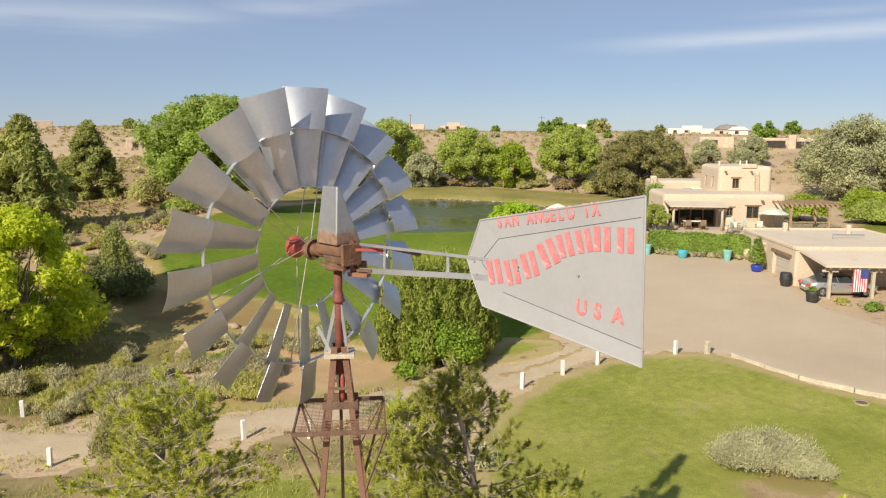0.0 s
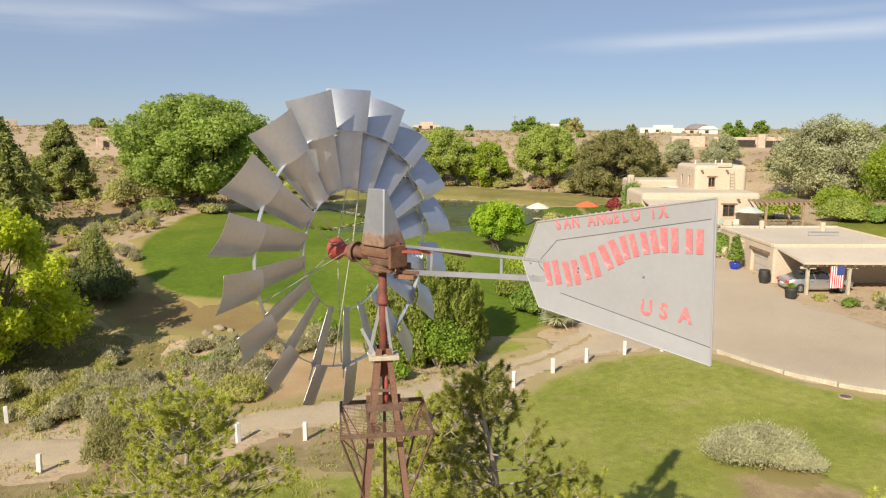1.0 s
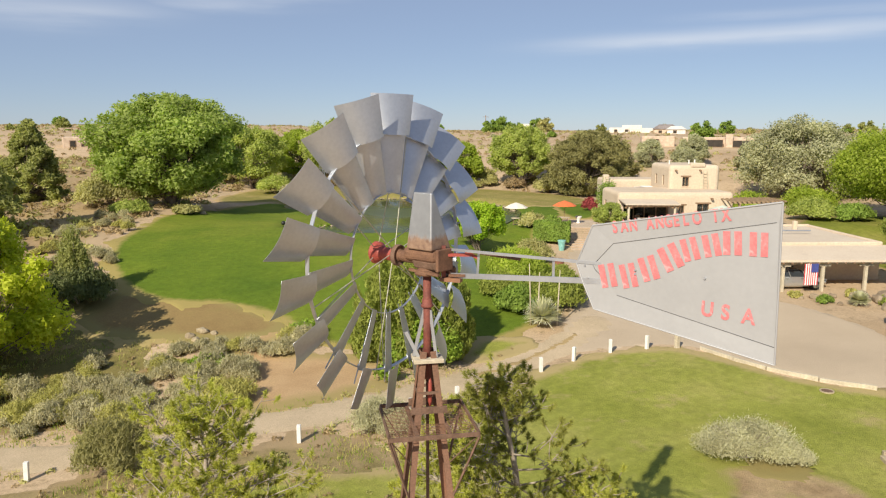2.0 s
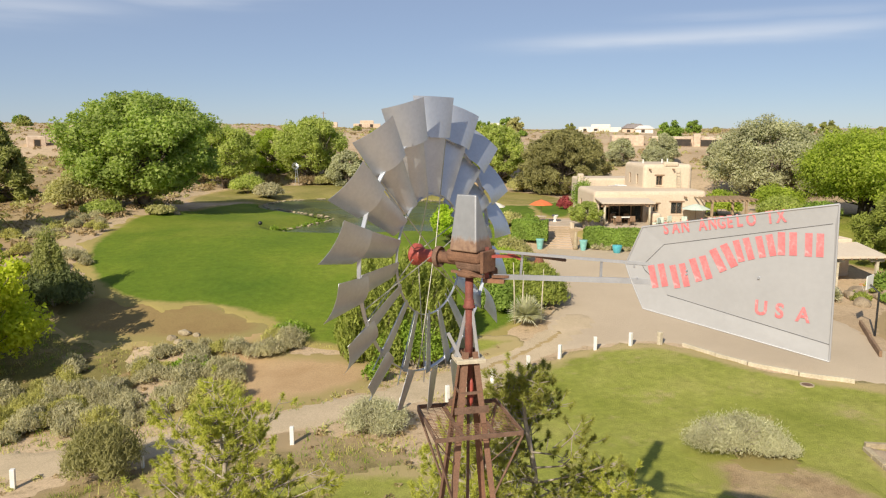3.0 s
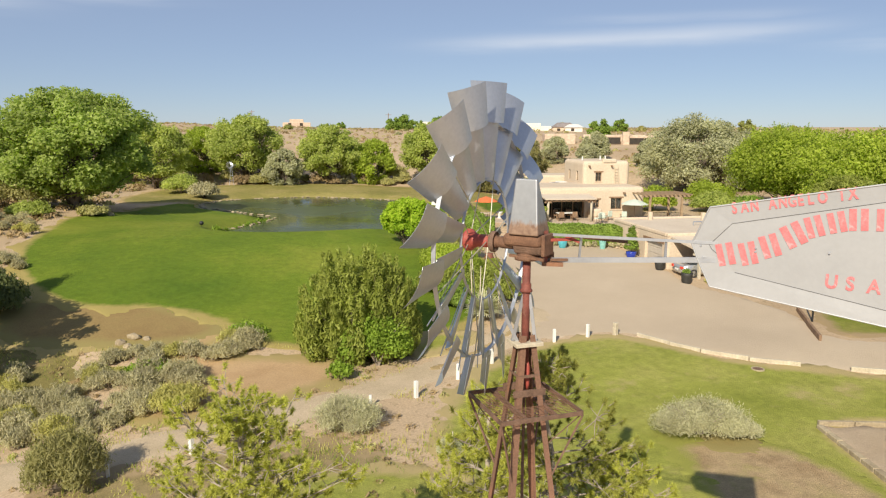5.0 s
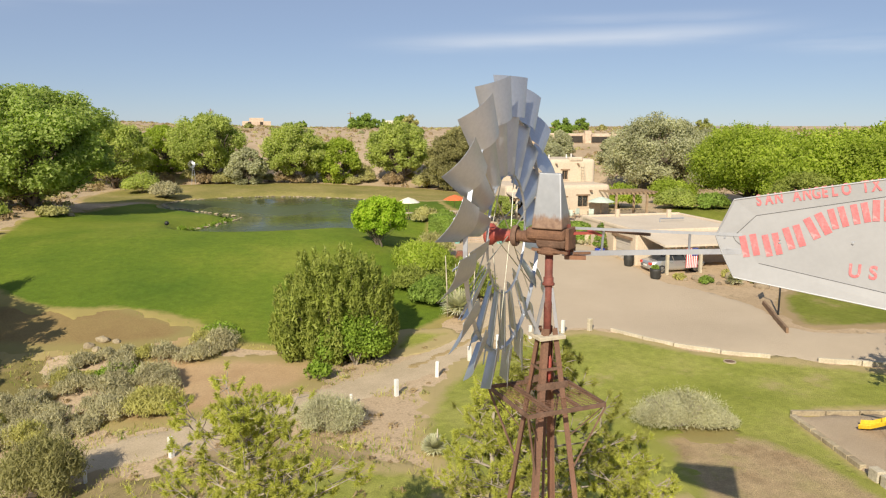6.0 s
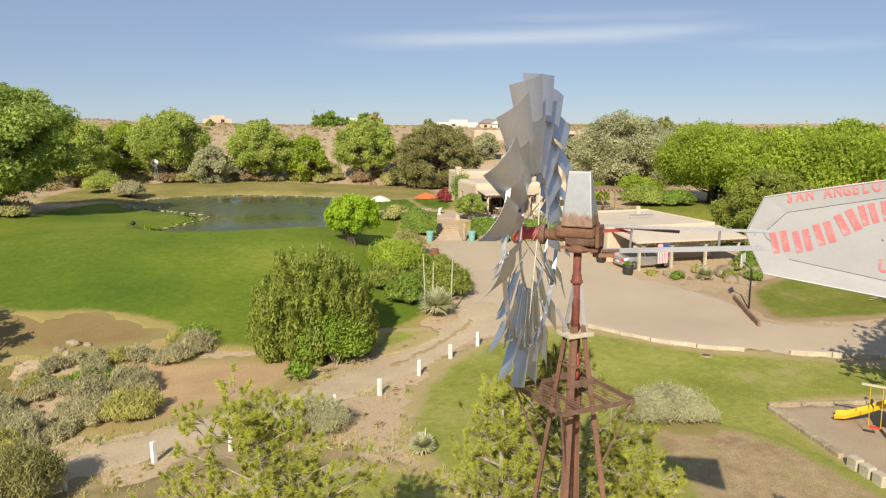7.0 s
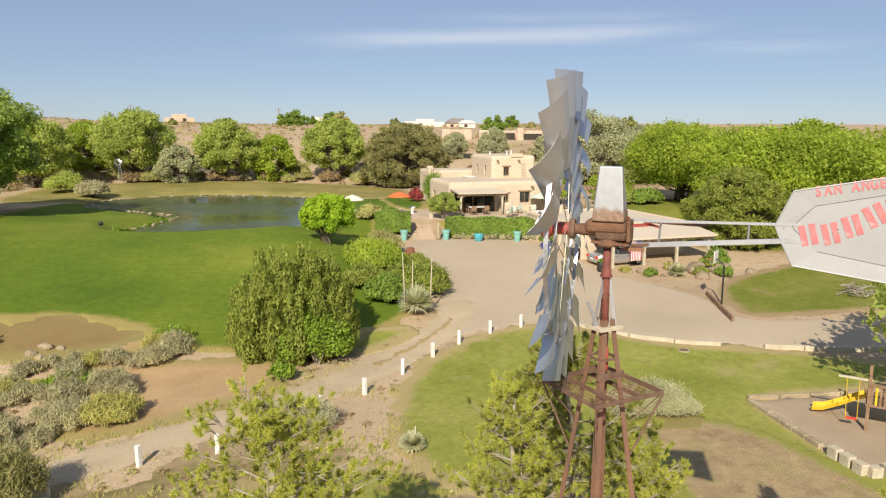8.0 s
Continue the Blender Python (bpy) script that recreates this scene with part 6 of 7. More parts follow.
shrub("sagebrush", "pale grey-green sagebrush by the track", 42, -2.1, 28.9, 1.5, 1.35, 1.5, 34000, 0.022, PALE_SAGE, 4.8, 0.5, lumps=50, stems=40, spread=1.0, group="large sagebrush")
shrub("conifer_bush", "olive-brown young conifer beside the track", 44, -12.3, 26.8, 1.55, 1.45, 2.4, 24000, 0.038, TAMARISK_LEAF, 5.0, 0.7, lumps=44, spread=1.0, stems=20, stem_material=BARK)
shrub("rabbitbrush", "yellow-green rabbitbrush on bare dirt", 45, -9.2, 33.0, 1.45, 1.2, 1.3, 12000, 0.04, DRY_SHRUB, 5.0, 0.75, lumps=30, stems=20)
shrub("green_shrub", "low bright green shrub among the sage", 46, -11.4, 38.2, 1.3, 0.8, 0.9, 1800, 0.10, IVY_LEAF, 1.6, 0.5)
shrub("green_shrub", "low bright green shrub by the lawn's edge", 47, -6.6, 42.6, 1.2, 0.7, 0.9, 1500, 0.10, IVY_LEAF, 1.6, 0.5)
shrub("dark_shrub", "dark green conical shrub at the green's edge", 48, -21.9, 47.8, 2.6, 2.2, 2.7, 22000, 0.085, DEEP_LEAF, 2.4, 0.5, lumps=44)
shrub("dark_shrub", "dark olive upright shrub top", 49, -22.2, 48.2, 1.2, 1.1, 5.0, 15000, 0.075, DARK_LEAF, 2.8, 0.6, lumps=40)
rng = np.random.default_rng(50)
sage_beds = ((-9.0, 40.6, 2.6, 1.5, 9), (-13.0, 38.6, 2.2, 2.6, 10), (-12.6, 34.0, 2.0, 2.4, 9), (-16.5, 33.5, 3.0, 2.2, 10), (-20.5, 34.2, 3.5, 2.4, 10), (-16, 38.0, 2.5, 2.6, 8), (-14.2, 31.9, 1.6, 1.0, 4), (-25, 56.5, 3.0, 3.0, 6), (-27, 68, 2.5, 5, 8), (-31, 62, 4, 6, 10), (-15.5, 35.5, 5.0, 3.6, 16), (-10.5, 36.2, 1.6, 2.0, 5))
k = 0
for bx, by, sx, sy, n in sage_beds:
    for _ in range(n):
        x, y = bx + rng.uniform(-1, 1) * sx, by + rng.uniform(-1, 1) * sy
        r, grey_one = rng.uniform(0.55, 1.05), rng.uniform() < 0.75
        shrub("sagebrush", "pale grey sagebrush among dry grass" if grey_one else "straw-coloured dry shrub among sage", 60 + k, x, y, r, r, r * rng.uniform(0.95, 1.45), int(3700 * r), 0.034, SAGE_LEAF if grey_one else DRY_SHRUB, 5.0, 0.65, lumps=22, spread=1.0, stems=8, group="sagebrush beside the track")
        k += 1


def yucca(x, y, r, stalks, seed, label):
    rng = np.random.default_rng(seed)
    t = thing("yucca", label, "yucca", at_ground(x, y))
    n = 700
    d = rng.normal(0, 1, (n, 3))
    d[:, 2] = np.abs(d[:, 2]) * 1.2 - 0.25
    d /= np.linalg.norm(d, axis=1)[:, None]
    side = np.cross(d, (0, 0, 1.0))
    side /= np.linalg.norm(side, axis=1)[:, None] + 1e-6
    ln = r * rng.uniform(0.7, 1.05, (n, 1))
    o = np.array([0, 0, 0.5 * r])
    part("leaves", Form().quads(np.stack([o + side * 0.008, o - side * 0.008, o + d * ln * 0.6 - side * 0.036, o + d * ln * 0.6 + side * 0.036], 1))
         .quads(np.stack([o + d * ln * 0.6 + side * 0.036, o + d * ln * 0.6 - side * 0.036, o + d * ln - side * 0.003, o + d * ln + side * 0.003], 1)), YUCCA_LEAF, t)
    for sx, sy, h, lx in stalks:
        part("flower_stalk", Form().tube([(sx, sy, 0), (sx + lx * 0.4, sy, h * 0.5), (sx + lx, sy, h)], [0.035, 0.045, 0.02], 7), PALE_TIMBER, t, "dry straw-coloured flower stalk", True)
    return t


yucca(7.6, 42.3, 1.3, ((-0.7, 0.2, 3.9, -0.15), (-0.3, 0, 3.4, 0.05), (0.9, 0, 3.5, 0.1)), 5, "large grey-green yucca with three dry stalks")
yucca(29.5, 44.7, 0.75, (), 7, "grey-green agave among boulders")
for k, (x, y, r) in enumerate(((27.6, 45.6, 0.6), (31.6, 44.7, 0.7), (26.4, 47.0, 0.5), (33.2, 43.8, 0.8), (34.2, 46.6, 0.9), (30.4, 46.8, 0.6))):
    shrub("rockery_shrub", "low green shrub among boulders by the carport", 400 + k, x, y, r, r, r * 1.1, 1500, 0.09, (HEDGE_LEAF, JUNIPER_LEAF, DRY_SHRUB)[k % 3], 2.4, 0.6, group="plants of the rockery")
yucca(1.4, 25.4, 0.55, ((0.1, 0, 1.0, 0.02),), 6, "small pale yucca with a dry stalk")


def hedge(name, label, seed, a, b, deep, h, count, leaf, size=0.12):
    rng = np.random.default_rng(seed)
    a, b = np.array(a, float), np.array(b, float)
    c = (a + b) / 2
    ln = float(np.linalg.norm(b - a))
    t = thing(name, label, "hedge", pose(c[0], c[1], float(height(*a)), 0, 0, math.degrees(math.atan2(*(b - a)[::-1]))))
    p = rng.uniform(-0.5, 0.5, (count, 3)) * (ln, deep, 1)
    p[:, 2] = rng.uniform(0.02, 1, count)
    face = rng.integers(0, 6, count)
    d = np.zeros((count, 3))
    for k, (ax, sg) in enumerate(((2, 1), (2, 1), (1, -1), (1, -1), (1, 1), (0, 1))):
        m = face == k
        s = sg if k < 5 else rng.choice([-1, 1], m.sum())
        d[m, ax] = s
        if ax == 2:
            p[m, 2] = rng.uniform(0.88, 1.05, m.sum())
        elif ax == 1:
            p[m, 1] = sg * deep / 2 * rng.uniform(0.85, 1.05, m.sum())
        else:
            p[m, 0] = s * ln / 2 * rng.uniform(0.95, 1.03, m.sum())
    p[:, 2] *= h * (1 + 0.04 * np.sin(p[:, 0] * 2.1 + seed))
    wood = Form()
    for x in np.arange(-ln / 2 + 0.2, ln / 2, 0.5):
        wood.tube([(x, 0, -0.1), (x + 0.1, 0.1, h * 0.85)], [0.03, 0.012], 5)
    part("stems", wood, BARK, t)
    part("inner_shade", Form().box((-ln / 2 + 0.15, -deep / 2 + 0.15, 0), (ln / 2 - 0.15, deep / 2 - 0.15, h * 0.85)), HEDGE_LEAF, t)
    part("leaves", Form().quads(leaf_cards(rng, p, d, size, 1.5, 0.55)), leaf, t)
    return t


hedge("hedge", "clipped green hedge below the patio", 71, (18.4, 64.2), (26.0, 60.7), 1.5, 1.75, 11000, HEDGE_LEAF)
hedge("hedge", "clipped green hedge beside the steps", 72, (12.0, 66.2), (15.1, 65.2), 1.8, 1.7, 6500, HEDGE_LEAF)
for k in range(11):
    f = k / 10
    shrub("lavender", "low grey-green lavender at the hedge's foot", 80 + k, 19.0 + 6.4 * f, 63.0 - 2.9 * f, 0.5, 0.4, 0.6, 420, 0.10, SAGE_LEAF, 2.2, 0.6, group="lavender along the hedge", lumps=8, stems=5)
for seed, x, y, r, h, leaf, name, label in (
        (101, 12.5, 69.5, 1.4, 1.7, OLIVE_LEAF, "garden_shrub", "olive garden shrub near the steps"), (102, 14.4, 69.0, 1.0, 1.4, HEDGE_LEAF, "garden_shrub", "green garden shrub near the umbrella"),
        (103, 22.3, 84.0, 1.1, 1.8, RED_LEAF, "plum_bush", "dark red-leaved plum bush"), (104, 23.7, 81.3, 1.5, 4.3, HEDGE_LEAF, "garden_shrub", "green shrub against the house"),
        (105, 37.8, 76.5, 2.9, 3.1, BRIGHT_LEAF, "garden_shrub", "bright green shrub behind the pergola"), (106, 43.5, 73.5, 2.6, 2.6, FRESH_LEAF, "garden_shrub", "leafy green shrub behind the garage"),
        (107, 47.0, 72.0, 2.2, 2.2, HEDGE_LEAF, "garden_shrub", "leafy green shrub behind the garage"), (108, 46, 78, 3.2, 3.6, BRIGHT_LEAF, "garden_shrub", "bright yellow-green shrub by the pergola"),
        (109, 35.6, 64.4, 1.3, 1.9, HEDGE_LEAF, "garden_shrub", "green shrub by the patio"), (110, 31.5, 65.0, 1.2, 1.5, HEDGE_LEAF, "garden_shrub", "green shrub by the patio"),
        (111, -18.3, 109.5, 2.7, 3.2, FRESH_LEAF, "bank_shrub", "dark green shrub on the pond bank"), (112, -14.6, 104.2, 2.4, 2.4, SAGE_LEAF, "bank_shrub", "pale twiggy shrub by the pond"),
        (113, -22.5, 76.5, 1.6, 1.2, OLIVE_LEAF, "bank_shrub", "low brush under the cottonwood"), (114, -30.5, 78.0, 3.4, 4.0, OLIVE_LEAF, "bank_shrub", "olive brush beside the cottonwood"),
        (115, -27.5, 75.0, 2.0, 1.6, FRESH_LEAF, "bank_shrub", "low green brush below the cottonwood"), (116, 23.5, 110, 2.6, 2.8, OLIVE_LEAF, "bank_shrub", "olive brush by the pond"),
        (117, 14.8, 121.5, 2.2, 2.8, OLIVE_LEAF, "bank_shrub", "brown brush by the pond"), (118, -7.0, 121, 2.6, 2.0, OLIVE_LEAF, "bank_shrub", "brown brush by the pond"),
        (119, 22.5, 15.8, 1.1, 1.6, BRIGHT_LEAF, "garden_shrub", "bright green shrub by the play area"), (120, 35.0, 46.5, 1.2, 1.6, HEDGE_LEAF, "garden_shrub", "green shrub beside the carport")):
    shrub(name, label, seed, x, y, r, r * 0.9, h, int(1500 * r * r) + 2000, 0.13, leaf, 1.8, 0.4, lumps=30, stem_material=BARK)
rng = np.random.default_rng(130)
for k in range(26):
    x = -30 + 52 * k / 25 + rng.uniform(-1, 1)
    y = 121.5 + rng.uniform(-2.0, 5.0) - 0.012 * x * x * (x > 0)
    r = rng.uniform(1.0, 2.1)
    leaf, label = ((BRUSH_LEAF, "brown dry brush under the trees behind the pond"), (OLIVE_LEAF, "olive brush under the trees behind the pond"), (SAGE_LEAF, "pale dry undergrowth behind the pond"))[int(rng.integers(0, 3))]
    shrub("undergrowth", label, 140 + k, x, y, r, r * 0.9, r * rng.uniform(0.9, 1.5), 2600, 0.12, leaf, 2.4, 0.5, lumps=20, stem_material=BARK, group="brush behind the pond")
plant_tree("patio_tree", "small clipped green tree on the patio", "tree", SMALL, (PALE_BARK, FRESH_LEAF), at_ground(19.7, 68.2, 50, 0.74, 0, 0.92))

# trees of the far slope and skyline
for x, y, meshes, leaf, turn, s in ((75, 172, FAR_BUSH, HEDGE_LEAF, 0, 0.95), (56, 275, FAR_BUSH, HEDGE_LEAF, 40, 1.0), (40, 257, FAR_BUSH, HEDGE_LEAF, 90, 1.1), (46, 262, FAR_BUSH, HEDGE_LEAF, 20, 0.7), (73, 249, FAR_BUSH, DARK_LEAF, 10, 0.6),
                                    (-102, 238, FAR_BUSH, DARK_LEAF, 0, 0.75), (142, 217, FAR_BUSH, DARK_LEAF, 70, 0.6), (33, 240, FAR_BUSH, HEDGE_LEAF, 0, 0.9), (53, 246, FAR_BUSH, OLIVE_LEAF, 60, 1.0), (101, 213, FAR_BUSH, HEDGE_LEAF, 30, 0.8),
                                    (128, 188, FAR_BUSH, DARK_LEAF, 0, 0.8), (-132, 306, FAR_BUSH, HEDGE_LEAF, 0, 0.9), (116, 205, FAR_BUSH, HEDGE_LEAF, 45, 0.6), (88, 230, FAR_BUSH, OLIVE_LEAF, 45, 0.6), (20, 290, FAR_BUSH, HEDGE_LEAF, 0, 0.6),
                                    (-28, 128, ROUND2, FRESH_LEAF, 200, 0.95), (-36, 118, ROUND2, FRESH_LEAF, 250, 0.95), 
                                    (74, 92, OPEN_FAR, SILVER_LEAF, 10, 0.95), (84, 80, OPEN_FAR, BRIGHT_LEAF, 90, 1.05), (60, 118, LOW, SILVER_LEAF, 45, 0.95), (48, 118, LOW, SILVER_LEAF, 45, 0.85)):
    plant_tree("distant_tree", "tree on the far dry slope", "tree", meshes, (BARK, leaf), at_ground(x, y, turn, s, 0.3), "trees of the far slope")
rng = np.random.default_rng(131)
for k in range(34):
    turn = radians(-30 + 88 * k / 33 + rng.uniform(-1.2, 1.2))
    d = rng.uniform(175, 270)
    x, y = d * math.sin(turn), d * math.cos(turn)
    plant_tree("distant_bush", "low bush on the distant skyline", "bush", TINY_BUSH, (BARK, (HEDGE_LEAF, OLIVE_LEAF, DARK_LEAF, SILVER_LEAF)[int(rng.integers(0, 4))]), at_ground(x, y, rng.uniform(0, 360), rng.uniform(0.22, 0.55), 0.2, rng.uniform(0.55, 0.9)), "bushes along the skyline")
# a tree beside the play area, whose shade falls over the drive
plant_tree("elm_tree", "green elm beside the play area", "tree", tree_meshes(37, 9.0, 4.9, 0.5, 70, 1.15, 4200, 0.24, 0.26, forks=3, shape=0.75), (BARK, FRESH_LEAF), at_ground(25.2, 18.3, 0, 1.1))


def scrub_stuff():
    """Low desert scrub and dry grass over the slopes, too many to count."""
    rng = np.random.default_rng(200)
    for name, leaf, share in (("desert_scrub", OLIVE_LEAF, 0.4), ("dry_scrub", BRUSH_LEAF, 0.6)):
        n = int(5200 * share)
        x = np.concatenate([rng.uniform(-170, 190, n), rng.uniform(-75, -24, n // 3), rng.uniform(-26, 6, n // 8)])
        y = np.concatenate([112 + 260 * rng.uniform(0, 1, n) ** 1.5, rng.uniform(45, 125, n // 3), rng.uniform(20, 46, n // 8)])
        near = y < 47
        keep = (green_field(x, y) > 0.6) & (drive_field(x, y) > 1) & (along(TRACK, 1.4)(x, y) > 0) & (bank_field(x, y) > 0.5) & (front_field(x, y) > 0.2) & (bare_field(x, y) > -0.4)
        x, y, near = x[keep], y[keep], near[keep]
        z = height(x, y)
        far = sm(140, 400, np.hypot(x, y))
        z = z + far * (1.6 * np.sin(x / 170 + 1.3) * np.cos(y / 240) + 0.9 * np.sin(x / 61 + y / 93))
        size = np.where(near, rng.uniform(0.08, 0.22, len(x)), rng.uniform(0.2, 0.7, len(x)))
        per = 22
        c = np.repeat(np.stack([x, y, z], 1), per, 0)
        s = np.repeat(size, per)[:, None]
        d = rng.normal(0, 1, (len(c), 3))
        d[:, 2] = np.abs(d[:, 2])
        d /= np.linalg.norm(d, axis=1)[:, None]
        pts = c + d * s * (1, 1, 0.8)
        cards = leaf_cards(rng, pts, d, 1.0, 3.0, 0.9)
        cards = pts[:, None] + (cards - pts[:, None]) * s[:, None] * 0.36
        tagged(part(name, Form().quads(cards), leaf), "low grey-green desert scrub" if leaf is OLIVE_LEAF else "pale dry desert scrub and grass", "scrub", kind="stuff")


scrub_stuff()


def dry_grass_stuff():
    """Thin dry and greenish grass between the shrubs and round the pines."""
    rng = np.random.default_rng(210)
    for name, leaf, n, label in (("straw_grass", DRY_SHRUB, 15000, "thin straw-coloured dry grass"), ("green_grass", IVY_LEAF, 9000, "sparse green grass blades on sandy ground")):
        x, y = rng.uniform(-26, 14, n), rng.uniform(15, 50, n)
        clump = np.array([noise.noise(Vector((a * 0.25, b * 0.25, 1.5 if leaf is IVY_LEAF else 7.0))) for a, b in zip(x, y)])
        keep = (green_field(x, y) > -0.6) & (along(TRACK, 1.0)(x, y) > 0) & (drive_field(x, y) > 0.5) & (front_field(x, y) > -0.5) & (clump > 0.0) & (bare_field(x, y) > rng.uniform(-1.0, 0.4, len(x))) & ((x < 2) | (y < 27)) & ((x < 5) | (y > 26))
        x, y = x[keep], y[keep]
        p = np.stack([x, y, height(x, y)], 1)
        per = 4
        p = np.repeat(p, per, 0) + rng.normal(0, 0.10, (len(p) * per, 3)) * (1, 1, 0)
        h = rng.uniform(0.04, 0.17, (len(p), 1))
        up = np.array([0, 0, 1.0]) + rng.normal(0, 0.35, (len(p), 3))
        w = rng.normal(0, 1, (len(p), 3)) * (1, 1, 0)
        w /= np.linalg.norm(w, axis=1)[:, None]
        cards = np.stack([p - w * 0.018, p + w * 0.018, p + up * h + w * 0.005, p + up * h - w * 0.005], 1)
        tagged(part(name, Form().quads(cards), leaf), label, "grass", kind="stuff")


dry_grass_stuff()

# ---- posts, kerbs and edging ----
post_mesh = None
for x, y, lean, s in ((1.3, 31.7, 0, 1), (3.78, 33.65, 1, 1), (6.0, 35.3, -1, 1), (8.03, 36.53, 1, 1), (10.26, 37.33, -1, 0.98), (12.4, 37.57, 0, 0.98), (-0.9, 31.0, -3, 0.7), (-5.45, 27.9, 0, 0.95), (-8.16, 28.0, 1, 1), (-11.0, 27.2, -1, 0.6), (-15.6, 27.0, 2, 1), (-19.75, 32.3, 0, 1)):
    p = thing("track_post", "white painted wooden post beside the track", "post", at_ground(x, y, 17 * x, s) @ pose(0, 0, 0, lean, 0, 0), "white posts along the track")
    if post_mesh is None:
        post_mesh = bpy.data.meshes.new("post")
        bm = soft_box((-0.085, -0.085, -0.2), (0.085, 0.085, 0.80), 0.015)
        bm.to_mesh(post_mesh)
        bm.free()
        post_mesh.materials.append(None)
    part("shaft", post_mesh, WHITE_PAINT, p)
tagged(part("stump", soft_box((-0.12, -0.12, -0.1), (0.12, 0.12, 0.75), 0.03), PALE_TIMBER), "short weathered timber stump at the drive", "post").matrix_world = at_ground(14.12, 37.6, 20)


def edging(name, label, line, h, w, piece, material, group, gap=0.04):
    """A row of timbers or blocks along a line, each a thing of its own."""
    for (ax, ay), (bx, by) in zip(line, line[1:]):
        ln = math.hypot(bx - ax, by - ay)
        n = max(1, round(ln / piece))
        for k in range(n):
            s0, s1 = (k + 0.5) / n, ln / n - gap
            x, y = ax + (bx - ax) * s0, ay + (by - ay) * s0
            ob = part(name, soft_box((-s1 / 2, -w / 2, -0.15), (s1 / 2, w / 2, h * random.uniform(0.9, 1.1)), 0.025), material)
            ob.matrix_world = pose(x, y, float(height(x, y)), 0, 0, math.degrees(math.atan2(by - ay, bx - ax)) + random.uniform(-1, 1))
            tagged(ob, label, name.replace("_", " "), group)


edging("kerb_timber", "pale weathered timber edging the front lawn", [(15.3, 37.2), (16.2, 35.2), (17.15, 33.65), (18.9, 32.0), (21.0, 30.75)], 0.2, 0.18, 2.3, PALE_TIMBER, "timbers round the front lawn")
edging("kerb_timber", "pale weathered timber edging the front lawn", [(23.1, 29.8), (24.9, 28.8), (27.0, 27.8), (33, 26.2), (45, 25.0)], 0.26, 0.2, 2.0, PALE_TIMBER, "timbers round the front lawn")
edging("edging_board", "grey timber edging between drive and side lawn", [(24.75, 33.9), (28.1, 39.9)], 0.35, 0.15, 3.4, TIMBER, "boards beside the side lawn")
edging("sand_kerb", "pale stone block round the play sand", [(30, 20.9), (22.3, 22.9), (16.7, 24.4)], 0.22, 0.2, 1.6, STONE, "blocks round the play sand")
edging("sand_kerb", "pale stone block round the play sand", [(16.6, 24.2), (15.6, 19.6)], 0.20, 0.25, 0.75, STONE, "blocks round the play sand")
edging("sand_block", "squared pale block round the play sand", [(15.5, 19.2), (15.2, 17.4), (18.5, 16.6)], 0.42, 0.34, 0.6, PALE_TIMBER, "blocks round the play sand", 0.14)

manhole = thing("drain_cover", "round iron drain cover sunk in the lawn", "drain cover", at_ground(18.55, 30.8, 0, 0.7) @ Matrix.Translation((0, 0, 0.05)))
part("rim", Form().lathe([(0.46, -0.05), (0.46, 0.05), (0.36, 0.05), (0.36, 0.03), (0.1, 0.03)], 24), STONE, manhole)
part("lid", Form().lathe([(0.35, 0.0), (0.35, 0.035), (0.1, 0.04)], 24), RUST, manhole)


# ---- pots ----
def pot(name, label, x, y, profile, material, planted=None, seed=0, leaf_h=0.5, leaf_r=0.3, size=1.0):
    p = thing(name, label, "pot", at_ground(x, y, 0, size))
    part("body", Form().lathe(profile, 20), material, p, smooth=True)
    rim_r, rim_z = max(profile)[0], profile[-1][1]
    part("soil", Form().lathe([(rim_r * 0.8, rim_z - 0.10), (rim_r * 0.8, rim_z - 0.06)], 16), BARK, p)
    if planted:
        g = np.random.default_rng(seed)
        c = mound_cards(g, 380, leaf_r, leaf_r, leaf_h, 0.09, 2.0, 0.6, 8)
        part("plant", Form().quads(c + np.array([0, 0, rim_z - 0.1])), planted, p)
    return p


TALL = [(0.22, -0.05), (0.24, 0.02), (0.30, 0.45), (0.36, 0.85), (0.40, 0.95), (0.37, 0.97)]
BOWL = [(0.30, -0.05), (0.36, 0.05), (0.48, 0.45), (0.52, 0.80), (0.50, 0.84)]
pot("teal_pot", "tall teal glazed pot beside the steps", 14.0, 63.7, TALL, TEAL, size=0.98)
pot("teal_pot", "tall teal glazed pot beside the steps", 17.8, 62.8, TALL, TEAL, size=0.98)
pot("teal_bowl", "wide turquoise glazed bowl at the hedge", 20.35, 61.1, BOWL, TURQUOISE, size=0.85)
pot("teal_pot", "tall teal glazed pot at the hedge", 23.7, 59.9, TALL, TEAL, HEDGE_LEAF, 3, 0.6, size=0.98)
pot("stone_urn", "white stone urn beside the garden path", 17.9, 72.6, [(0.22, -0.05), (0.24, 0.05), (0.10, 0.25), (0.30, 0.6), (0.36, 0.75)], WHITE_PAINT)
stone = tagged(part("lantern_pillar", soft_box((-0.17, -0.17, -0.3), (0.17, 0.17, 0.55), 0.04), ROOFING), "short cream stone pillar at the hedge end", "pillar")
stone.matrix_world = at_ground(18.5, 68.6, 10)
pot("dark_planter", "dark glazed planter by the garage door", 24.8, 51.7, [(0.30, -0.05), (0.33, 0.1), (0.42, 0.5), (0.40, 0.9), (0.36, 1.0)], DARK_PLASTIC)
pot("dark_planter", "dark green planter before the car", 24.7, 47.6, [(0.34, -0.05), (0.36, 0.1), (0.42, 0.6), (0.44, 0.75)], DARK_PLASTIC, HEDGE_LEAF, 5, 0.5)
